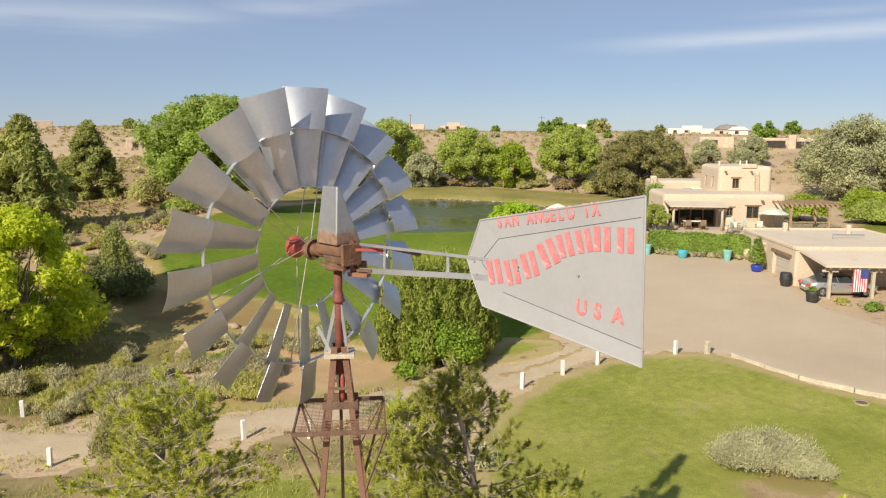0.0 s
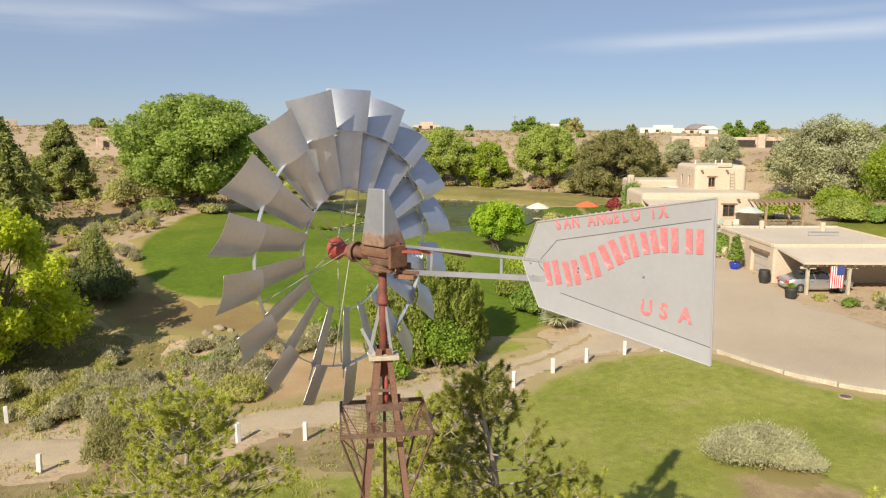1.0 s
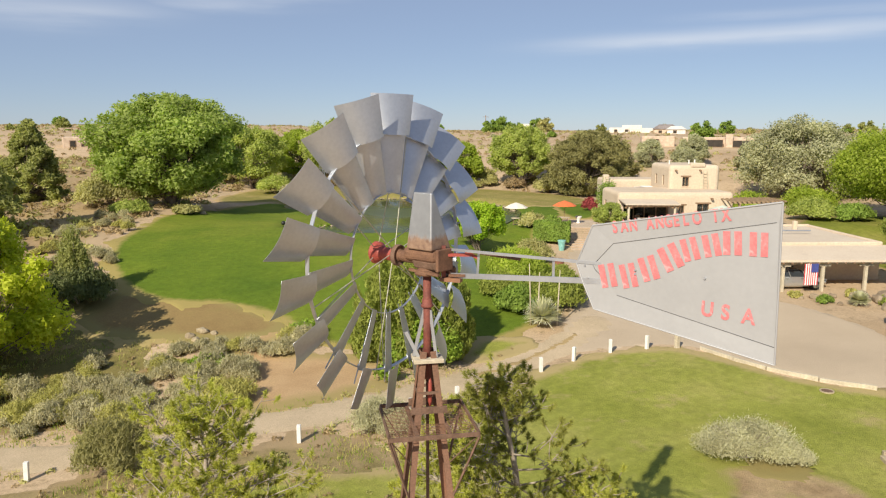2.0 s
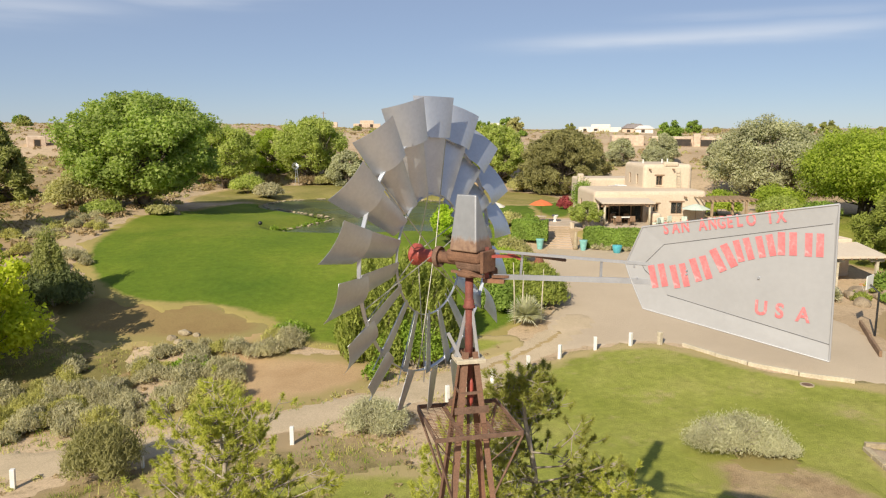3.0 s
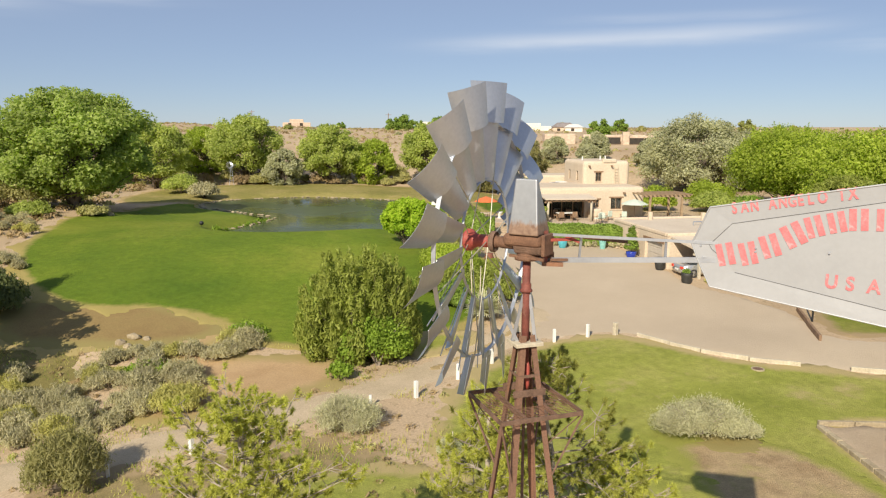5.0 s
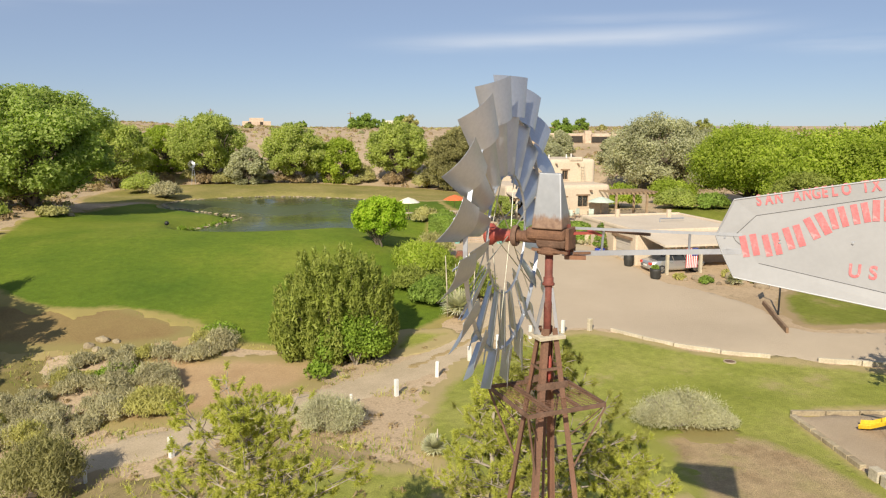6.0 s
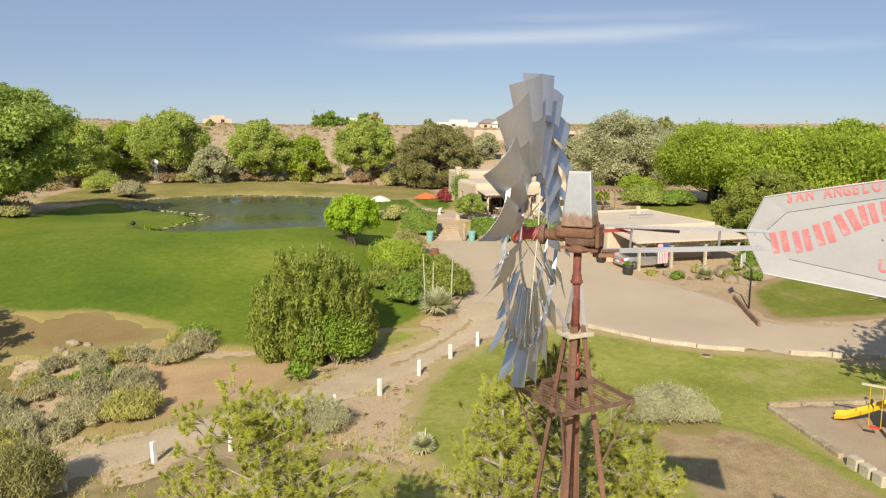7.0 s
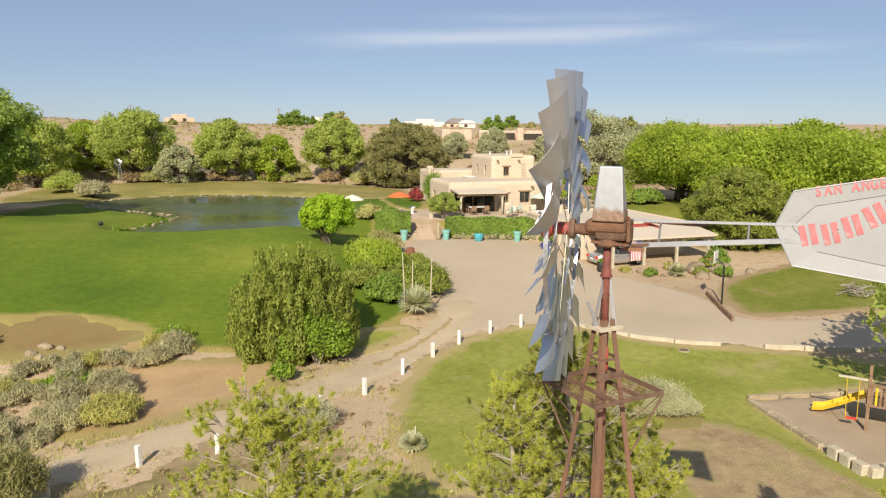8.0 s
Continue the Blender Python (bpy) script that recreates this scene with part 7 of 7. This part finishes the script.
pot("terracotta_pot", "red-brown terracotta pot on its side plinth", 11.9, 55.9, [(0.35, -0.05), (0.42, 0.2), (0.5, 0.6), (0.38, 0.9), (0.42, 1.05)], TERRACOTTA, size=0.8)
pot("terracotta_pot", "low red-brown terracotta pot", 11.5, 53.7, [(0.3, -0.05), (0.4, 0.25), (0.36, 0.5)], TERRACOTTA)
pot("terracotta_pot", "terracotta pot with flowers by the patio", 30.0, 68.4, [(0.25, -0.05), (0.35, 0.35), (0.38, 0.5)], TERRACOTTA, RED_LEAF, 8, 0.5)


def topiary():
    t = pot("topiary", "spiral clipped conifer in a cobalt blue pot", 24.5, 56.0, [(0.30, -0.05), (0.36, 0.1), (0.45, 0.45), (0.42, 0.55)], COBALT)
    rng = np.random.default_rng(9)
    s = rng.uniform(0, 1, 2600)
    a = s * 2 * math.pi * 4 + rng.normal(0, 0.5, 2600)
    r = 0.55 * (1 - 0.75 * s)
    p = np.stack([r * np.cos(a), r * np.sin(a), 0.7 + 1.9 * s + rng.normal(0, 0.06, 2600)], 1) + rng.normal(0, 0.07, (2600, 3))
    part("stem", Form().tube([(0, 0, 0.4), (0, 0, 2.6)], [0.05, 0.02], 7), BARK, t)
    part("leaves", Form().quads(leaf_cards(rng, p, p - np.array([0, 0, 1.6]), 0.10, 1.5, 0.6)), HEDGE_LEAF, t)


topiary()


# ---- steps, patio furniture, umbrellas ----
def stairway():
    st = tagged(new("stairway"), "broad tan garden steps between hedges", "steps", kind="structure")
    a, b = Vector((16.0, 63.7)), Vector((17.3, 69.6))
    d = (b - a).normalized()
    turn = math.degrees(math.atan2(d.y, d.x))
    for k in range(10):
        c = a + (b - a) * ((k + 0.5) / 10)
        z = 1.66 + 0.137 * (k + 1)
        ob = part("step", soft_box((-0.30, -1.05, -0.3), (0.34, 1.05, 0), 0.02), ROOFING, st, "pale tan tread")
        ob.matrix_local = pose(c.x, c.y, z, 0, 0, turn)
        nose = part("riser", soft_box((-0.36, -1.08, -0.3), (-0.30, 1.08, 0.02), 0.01), STEP_EDGE, st, "tan timber riser")
        nose.matrix_local = pose(c.x, c.y, z, 0, 0, turn)


stairway()


def umbrella(name, label, x, y, tall, r, cloth, seed):
    u = thing(name, label, "umbrella", at_ground(x, y))
    part("pole", Form().tube([(0, 0, 0), (0, 0, tall)], 0.025, 8), TIMBER, u)
    part("base", Form().lathe([(0.28, 0), (0.28, 0.06), (0.05, 0.1)], 16), BLACK_METAL, u)
    n = 8
    verts = [(0, 0, tall)] + [(r * 0.55 * math.cos(2 * math.pi * k / n), r * 0.55 * math.sin(2 * math.pi * k / n), tall - 0.22) for k in range(n)] + [(r * math.cos(2 * math.pi * k / n), r * math.sin(2 * math.pi * k / n), tall - 0.52) for k in range(n)]
    verts += [(x0, y0, z0 - 0.02) for x0, y0, z0 in verts]
    m = 2 * n + 1
    faces = []
    for k in range(n):
        j = (k + 1) % n
        faces += [(0, 1 + k, 1 + j), (1 + k, 1 + n + k, 1 + n + j, 1 + j), (m, m + 1 + j, m + 1 + k), (m + 1 + k, m + 1 + j, m + 1 + n + j, m + 1 + n + k), (1 + n + k, m + 1 + n + k, m + 1 + n + j, 1 + n + j)]
    can = part("canopy", Form().add(verts, faces), cloth, u)
    for k in range(n):
        part("rib", Form().tube([(0, 0, tall - 0.04), (r * math.cos(2 * math.pi * k / n), r * math.sin(2 * math.pi * k / n), tall - 0.55)], 0.01, 5), TIMBER, can)


def table(x, y, label, r=0.6):
    t = thing("garden_table", label, "table", at_ground(x, y))
    part("tabletop", Form().lathe([(r, 0.70), (r, 0.74)], 20), PALE_TIMBER, t)
    for k in range(4):
        a = math.pi / 4 + k * math.pi / 2
        part("leg", Form().tube([(r * 0.7 * math.cos(a), r * 0.7 * math.sin(a), 0), (r * 0.6 * math.cos(a), r * 0.6 * math.sin(a), 0.70)], 0.025, 6), TIMBER, t)


def chair(m, label, cloth):
    c = thing("patio_chair", label, "chair", m, "patio chairs")
    part("seat", soft_box((-0.27, -0.27, 0.38), (0.27, 0.27, 0.48), 0.04), cloth, c)
    part("backrest", soft_box((-0.27, 0.22, 0.46), (0.27, 0.32, 0.98), 0.04), cloth, c)
    for sx in (-1, 1):
        part("armrest", Form().bar((sx * 0.3, -0.25, 0.64), (sx * 0.3, 0.28, 0.66), 0.05, 0.04), TIMBER, c)
        for sy in (-1, 1):
            part("leg", Form().bar((sx * 0.28, sy * 0.24, 0), (sx * 0.28, sy * 0.24, 0.64 if sy < 0 else 0.5), 0.04, 0.04), TIMBER, c)


umbrella("patio_umbrella", "open orange patio umbrella over a table", 16.2, 71.8, 2.45, 1.25, ORANGE_CLOTH, 1)
umbrella("patio_umbrella", "open cream patio umbrella by the pond", 11.2, 71.5, 2.3, 1.2, CREAM_CLOTH, 2)
umbrella("patio_umbrella", "open pale green umbrella on the patio", 31.6, 69.3, 2.1, 1.45, PALE_GREEN_CLOTH, 3)
table(16.2, 71.8, "round table under the orange umbrella")
table(11.2, 71.5, "round table under the cream umbrella", 0.5)
tab = thing("porch_table", "long dining table under the porch", "table", HOUSE @ pose(3.0, -1.5, 0.03))
part("tabletop", soft_box((-0.9, -0.45, 0.70), (0.9, 0.45, 0.76), 0.02), WHITE_PAINT, tab, "white tabletop")
for sx in (-1, 1):
    for sy in (-1, 1):
        part("leg", Form().box((sx * 0.8 - 0.04, sy * 0.36 - 0.04, 0), (sx * 0.8 + 0.04, sy * 0.36 + 0.04, 0.70)), TIMBER, tab)
for k in range(4):
    chair(HOUSE @ pose(2.3 + 1.4 * (k % 2), -2.3 + 1.6 * (k // 2), 0, 0, 0, 180 if k < 2 else 0), "wooden dining chair at the porch table", TIMBER)
for lx, ly, turn in ((7.4, -2.2, 200), (8.8, -2.8, 170), (6.4, -3.4, 140), (5.6, -3.9, 220)):
    chair(HOUSE @ pose(lx, ly, 0, 0, 0, turn), "pale cushioned chair on the sunny patio", PALE_GREEN_CLOTH)
statue = tagged(part("garden_statue", Form().lathe([(0.22, 0), (0.22, 0.35), (0.16, 0.4), (0.20, 0.9), (0.14, 1.2), (0.10, 1.35), (0.13, 1.5), (0.06, 1.66)], 14), STONE, smooth=True), "grey stone garden statue beside the steps", "statue")
statue.matrix_world = at_ground(17.2, 63.2)


# ---- boulders and pond stones ----
def boulder_mesh(seed):
    bm = bmesh.new()
    bmesh.ops.create_icosphere(bm, subdivisions=2, radius=0.5)
    off = Vector((seed * 3.7, seed * 1.3, 0))
    for v in bm.verts:
        v.co *= 1 + 0.45 * noise.fractal(v.co * 1.6 + off, 0.9, 2.0, 3)
        v.co.z *= 0.72
    me = bpy.data.meshes.new("boulder")
    bm.to_mesh(me)
    bm.free()
    me.materials.append(None)
    return me


ROCKS = [boulder_mesh(k) for k in range(5)]
rng = random.Random(12)
for x, y, s in ((27.6, 46.6, 0.9), (29.0, 46.9, 0.7), (30.6, 46.2, 1.5), (31.5, 45.2, 1.3), (32.6, 46.3, 1.6), (33.4, 45.0, 1.1), (29.8, 44.6, 0.6), (28.4, 45.0, 0.5), (34.6, 45.6, 1.2), (31.0, 43.6, 1.3), (26.6, 46.6, 0.5),
                (-12.9, 43.3, 0.7), (-12.2, 43.0, 0.5), (-13.6, 42.8, 0.6), (-13.1, 42.3, 0.5), (-12.5, 42.2, 0.4), (36.0, 44.0, 0.9), (13.2, 67.0, 1.1), (9.2, 58.0, 0.5), (-21.0, 77.5, 0.8), (-22.2, 77.0, 0.6)):
    b = tagged(part("boulder", rng.choice(ROCKS), ROCK if x > 20 else STONE), "rough brown boulder in dry gravel" if x > 20 else "pale rough stone on dry ground", "boulder", "boulders")
    b.matrix_world = at_ground(x, y, rng.uniform(0, 360), s * 0.95, -0.10 * s)
rim = POND
n = 0
for (ax, ay), (bx, by) in zip(rim, rim[1:] + rim[:1]):
    ln = math.hypot(bx - ax, by - ay)
    far_side, spit = ay > 88, -11 < ax < -3 and 69 < ay < 88
    if far_side or spit:
        for k in range(int(ln / (1.1 if spit else 0.55)) + 1):
            f = rng.random()
            x, y = ax + (bx - ax) * f + rng.uniform(-0.3, 0.3), ay + (by - ay) * f + rng.uniform(-0.3, 0.3)
            b = tagged(part("pond_stone", rng.choice(ROCKS), STONE), "pale stone edging the pond", "stone", "stones round the pond")
            b.matrix_world = pose(x, y, WATER + 0.06, 0, 0, rng.uniform(0, 360)) @ Matrix.Diagonal((1.5, 1.0, 0.75, 1)) @ Matrix.Scale(rng.uniform(0.2, 0.42), 4)
for k in range(16):
    x, y = -10.2 + 4.8 * k / 15 + rng.uniform(-0.3, 0.3), 70.5 + 9.5 * k / 15 + rng.uniform(-0.3, 0.3)
    shrub("reed_clump", "green reeds at the pond's edge", 300 + k, x - 0.5, y, 0.5, 0.5, 0.7, 160, 0.12, IVY_LEAF, 3.0, 0.8, group="reeds round the pond", lumps=6, stems=3)
lamp = thing("garden_ornament", "small black ornament on the green", "ornament", at_ground(-11.6, 69.6, 0, 0.75))
part("stake", Form().tube([(0, 0, -0.1), (0, 0, 0.35)], 0.02, 6), BLACK_METAL, lamp)
part("figure", Form().lathe([(0.04, 0.30), (0.22, 0.38), (0.28, 0.55), (0.2, 0.75), (0.05, 0.82)], 12), BLACK_METAL, lamp, smooth=True)


# ---- small far windmill, poles, far houses ----
def small_windmill():
    w = thing("small_windmill", "small grey decorative windmill beyond the pond", "windmill", at_ground(-11.8, 119.5, 0, 0.8))
    for sx, sy in ((-1, -1), (1, -1), (1, 1), (-1, 1)):
        part("leg", Form().bar((sx * 0.45, sy * 0.45, -0.2), (sx * 0.06, sy * 0.06, 3.9), 0.035, 0.035), GALVANIZED, w)
    for z in (1.0, 2.0, 3.0):
        h = 0.45 - 0.1 * z
        for a, b in (((-h, -h, z), (h, -h, z)), ((h, -h, z), (h, h, z)), ((h, h, z), (-h, h, z)), ((-h, h, z), (-h, -h, z))):
            part("girt", Form().bar(a, b, 0.03, 0.03), GALVANIZED, w)
    part("tail_vane", Form().bar((0.2, 0.1, 4.0), (1.0, 0.5, 4.05), 0.03, 0.35), GALVANIZED, w)
    for k in range(12):
        a = 2 * math.pi * k / 12
        part("blade", Form().add([(-0.25 + 0.15 * math.cos(a + 0.1), -0.2, 4.0 + 0.15 * math.sin(a + 0.1)), (-0.25 + 0.7 * math.cos(a - 0.16), -0.24, 4.0 + 0.7 * math.sin(a - 0.16)), (-0.25 + 0.7 * math.cos(a + 0.16), -0.16, 4.0 + 0.7 * math.sin(a + 0.16))], [(0, 1, 2)]), GALVANIZED, w)


small_windmill()


def utility_pole(x, y, h):
    p = thing("utility_pole", "timber utility pole on the far slope", "pole", at_ground(x, y), "utility poles")
    part("shaft", Form().tube([(0, 0, -0.3), (0, 0, h)], [0.16, 0.11], 8), TIMBER, p)
    part("crossarm", Form().bar((-1.1, 0, h - 0.6), (1.1, 0, h - 0.6), 0.1, 0.12), TIMBER, p)


for x, y, h in ((34, 258, 6), (-14, 300, 7)):
    utility_pole(x, y, h)


def far_house(name, label, x, y, turn, blocks, windows=(), roof=None, low=0.3, size=1.0):
    """A distant house of rounded blocks: (x0, y0, x1, y1, height, material); windows: (x, z, width, height) on its front."""
    base = float(height(x, y)) - low
    h = thing(name, label, "house", pose(x, y, base, 0, 0, turn) @ Matrix.Scale(size, 4))
    for x0, y0, x1, y1, z, mat in blocks:
        part("wall", soft_box((x0, y0, -1.5), (x1, y1, z), 0.12, 2), mat, h)
        part("roof", Form().box((x0 + 0.3, y0 + 0.3, z - 0.1), (x1 - 0.3, y1 - 0.3, z + 0.03)), ROOFING, h)
    y_front = min(b[1] for b in blocks)
    for wx, z, w, t in windows:
        win = part("window", Form().box((wx - w / 2, y_front - 0.05, z), (wx + w / 2, y_front + 0.02, z + t)), TIMBER, h)
        # room darkness painted straight onto the pane
        part("pane", Form().box((wx - w / 2 + 0.08, y_front - 0.07, z + 0.08), (wx + w / 2 - 0.08, y_front - 0.055, z + t - 0.08)), DARK_INSIDE, win)
    if roof:
        x0, y0, x1, y1, z, rise, mat = roof
        xm, ym = (x0 + x1) / 2, (y0 + y1) / 2
        part("pitched_roof", Form().add([(x0, y0, z), (x1, y0, z), (x1, y1, z), (x0, y1, z), (x0 + (xm - x0) * 0.5, ym, z + rise), (x1 - (x1 - xm) * 0.5, ym, z + rise)], [(0, 1, 5, 4), (2, 3, 4, 5), (1, 2, 5), (3, 0, 4), (3, 2, 1, 0)]), mat, h)
    return h


far_house("ranch_house", "long low tan house with a dark porch on the slope", 63.4, 154, -22, [(-1, 0, 5, 8, 3.6, FAR_WALL), (5, 2.0, 20, 9, 3.5, FAR_WALL), (11.5, 0.5, 13.6, 4, 4.4, FAR_WALL), (20, 0, 24, 8, 4.0, FAR_WALL)], [(8, 0.6, 5.5, 2.2), (16.5, 0.6, 6, 2.0)], size=0.7)
far_house("white_house", "long white house on the skyline", 71, 233, -18, [(0, 0, 9, 8, 3.0, FAR_WHITE), (6, 2, 15, 8, 4.2, FAR_WHITE), (15, 0, 20, 7, 2.8, FAR_WHITE)], [(3, 1, 1.6, 1.2), (8, 1, 1.6, 1.2)], size=0.68)
far_house("gabled_house", "house with a dark pitched roof on the skyline", 80.5, 219, -20, [(0, 0, 11, 8, 2.8, FAR_WALL)], [(3, 0.8, 1.6, 1.3), (7, 0.8, 1.6, 1.3)], (-0.6, -0.6, 11.6, 8.6, 2.75, 2.1, FAR_ROOF), size=0.66)
far_house("gabled_house", "pale house with a low pitched roof on the skyline", 82, 212, -20, [(0, 0, 7, 6, 2.4, FAR_WHITE)], [(3, 0.8, 1.4, 1.2)], (-0.5, -0.5, 7.5, 6.5, 2.35, 1.3, FAR_WHITE), size=0.75)
far_house("flat_house", "low tan house on the skyline", 128, 190, -25, [(0, 0, 16, 8, 2.8, FAR_WALL)], [(4, 0.8, 1.6, 1.2), (10, 0.8, 1.6, 1.2)], (10, 1, 16.5, 8, 2.8, 1.8, FAR_ROOF), size=0.42)
far_house("tan_house", "blocky tan house on the far skyline", -2, 328, 0, [(0, 0, 12, 8, 2.6, FAR_WALL), (3, 1, 9, 7, 4.0, FAR_WALL)], [(3, 1, 1.4, 1.4), (8, 1, 1.4, 1.4)])
far_house("tan_house", "low tan house on the far skyline", -18, 326, 0, [(0, 0, 9, 8, 3.2, FAR_WALL)], [(3, 1, 1.4, 1.2)])
far_house("adobe_ruin", "small pale adobe house on the dry slope", -58.5, 134, 22, [(0, 0, 2.6, 4, 2.4, FAR_WALL), (3.2, 1.5, 6.2, 5, 3.2, FAR_WALL), (6.0, 0, 8.5, 4, 4.0, FAR_WALL)], [(1.4, 0.6, 0.9, 1.3), (7.2, 1.6, 0.8, 1.2)], low=0.9, size=1.15)
far_house("skyline_house", "low tan house on a distant ridge", -166, 285, 30, [(0, 0, 12, 8, 3.5, FAR_WALL)], [(4, 1, 1.5, 1.3)])
far_house("red_roofed_house", "large house with a red tiled roof behind the trees", 136, 138, -45, [(0, 0, 16, 10, 5.6, FAR_WHITE)], [(4, 3, 1.5, 1.4), (9, 3, 1.5, 1.4)], (-0.8, -0.8, 16.8, 10.8, 5.5, 1.9, RED_ROOF), 1.2, 0.55)
far_house("red_roofed_house", "house with a red roof behind the trees", 127, 146, -40, [(0, 0, 12, 9, 4.5, FAR_WALL)], [(4, 2, 1.5, 1.4)], (-0.6, -0.6, 12.6, 9.6, 4.4, 1.5, RED_ROOF), 1.6, 0.55)
far_house("tan_house", "pale flat-roofed house on the slope", 55, 158, -15, [(0, 0, 7, 6, 2.6, FAR_WALL)], [(3, 0.8, 1.4, 1.2)])
far_house("white_house", "small white house on the skyline", 50, 282, -10, [(0, 0, 8, 6, 3.2, FAR_WHITE)], [(3, 0.8, 1.4, 1.2)])


# ---- flag, hoop, play set ----
def hanging_flag():
    flag = thing("hanging_flag", "striped red and white flag with a blue canton, hung upright", "flag", pose(28.0, 47.9, 1.02, 0, 0, -2))
    w, top, ln = 0.98, 2.16, 1.55
    for k in range(13):
        x0, x1 = -w / 2 + w * k / 13, -w / 2 + w * (k + 1) / 13
        low = top - ln
        part("stripe", Form().quads([(x0, 0.02 * math.sin(9 * x0), low), (x1, 0.02 * math.sin(9 * x1), low), (x1, 0.02 * math.sin(9 * x1), top), (x0, 0.02 * math.sin(9 * x0), top)])
             .quads([(x1, 0.006 + 0.02 * math.sin(9 * x1), low), (x0, 0.006 + 0.02 * math.sin(9 * x0), low), (x0, 0.006 + 0.02 * math.sin(9 * x0), top), (x1, 0.006 + 0.02 * math.sin(9 * x1), top)]), FLAG_RED if k % 2 == 0 else FLAG_WHITE, flag)
    part("canton", Form().box((-0.02, -0.035, top - 0.62), (w / 2, -0.024, top)), FLAG_BLUE, flag)
    part("rod", Form().tube([(-w / 2 - 0.05, 0, top), (w / 2 + 0.05, 0, top)], 0.015, 6), TIMBER, flag)


hanging_flag()


def hoop():
    h = thing("basketball_hoop", "black-poled basketball hoop beside the drive", "basketball hoop", at_ground(27.3, 37.6, 125))
    part("pole", Form().tube([(0, 0, -0.3), (0, 0, 2.6), (0.5, 0, 3.0)], [0.06, 0.055, 0.05], 10), BLACK_METAL, h)
    board = part("backboard", soft_box((0.52, -0.55, 2.75), (0.57, 0.55, 3.55), 0.02), WHITE_PAINT, h, "white backboard")
    rim_pts = [(0.60 + 0.23 + 0.23 * math.cos(a), 0.23 * math.sin(a), 2.95) for a in np.linspace(0, 2 * math.pi, 17)]
    part("ring", Form().tube(rim_pts, 0.012, 6, False), ORANGE_CLOTH, board)
    part("net", Form().tube([(p[0] * 1.0, p[1], 2.95) for p in rim_pts[:16:2]] + [(0.83, 0, 2.6)], 0.006, 4, False), WHITE_PAINT, board)


hoop()


def play_set():
    p = thing("play_set", "timber play tower with a yellow slide and swings", "play set", at_ground(19.04, 20.48, -53))
    for x, y in ((0, -0.8), (1.6, -0.8), (0, 0.8), (1.6, 0.8)):
        part("post", Form().box((x - 0.06, y - 0.06, -0.3), (x + 0.06, y + 0.06, 2.3)), TIMBER, p)
    part("deck", Form().box((-0.1, -0.9, 1.12), (1.7, 0.9, 1.2)), TIMBER, p)
    for k in range(11):
        x = 0.05 + 0.15 * k
        part("baluster", Form().box((x, -0.86, 1.2), (x + 0.08, -0.82, 1.95)), YELLOW_PLASTIC if k % 3 == 1 else TIMBER, p)
    for k in range(9):
        y = -0.72 + 0.17 * k
        if abs(y) > 0.3:
            part("baluster", Form().box((-0.04, y, 1.2), (0.0, y + 0.08, 1.95)), TIMBER, p)
    part("rail", Form().box((-0.06, -0.9, 1.95), (1.7, -0.8, 2.03)), TIMBER, p)
    # slide trough
    pts = [(-0.05, 1.15), (-0.35, 1.02), (-1.0, 0.62), (-1.6, 0.30), (-2.0, 0.22)]
    verts, faces = [], []
    for x, z in pts:
        for y, dz in ((-0.28, 0.16), (-0.24, 0.0), (0.24, 0.0), (0.28, 0.16)):
            verts.append((x, y + 0.42, z + dz))
    n = len(verts)
    verts += [(x, 0.42 + (y - 0.42) * 1.06, z - 0.03) for x, y, z in verts]
    for i in range(len(pts) - 1):
        for j in range(3):
            a = i * 4 + j
            faces += [(a, a + 1, a + 5, a + 4), (a + n, a + n + 4, a + n + 5, a + n + 1)]
        faces += [(i * 4, i * 4 + 4, i * 4 + 4 + n, i * 4 + n), (i * 4 + 3, i * 4 + 3 + n, i * 4 + 7 + n, i * 4 + 7)]
    part("slide", Form().add(verts, faces), YELLOW_PLASTIC, p, "bright yellow plastic slide")
    # swing on an arm beside the tower
    part("swing_arm", Form().bar((0.1, -0.78, 2.15), (-1.1, -0.74, 2.15), 0.08, 0.08), PALE_TIMBER, p, "pale timber swing arm")
    part("brace", Form().bar((0.0, -0.78, 1.5), (-0.35, -0.77, 2.12), 0.05, 0.05), TIMBER, p)
    seat = part("swing", Form().bar((-0.74, -0.74, 0.48), (-0.34, -0.74, 0.48), 0.18, 0.05), RED_PLASTIC, p, "red swing seat")
    for x in (-0.74, -0.34):
        part("rope", Form().tube([(x, -0.74, 0.48), (x * 1.08, -0.75, 2.12)], 0.014, 5), YELLOW_PLASTIC, seat)


play_set()


def brush_pile():
    """Cut pale branches heaped at the lawn's edge."""
    rng = np.random.default_rng(77)
    pile = thing("brush_pile", "heap of pale cut branches at the lawn's edge", "branches", at_ground(38.2, 36.4, 15))
    for _ in range(46):
        a, ln = rng.uniform(0, 2 * math.pi), rng.uniform(0.7, 1.6)
        c = np.array([*(rng.normal(0, 0.55, 2)), rng.uniform(0.05, 0.75)])
        d = np.array([math.cos(a), math.sin(a), rng.normal(0, 0.25)]) * ln / 2
        ends = [c - d, c + rng.normal(0, 0.06, 3), c + d]
        for q in ends:
            q[2] = max(q[2], 0.03)
        part("branch", Form().tube(ends, [0.035, 0.028, 0.012], 6), PALE_BARK, pile, smooth=True)


brush_pile()
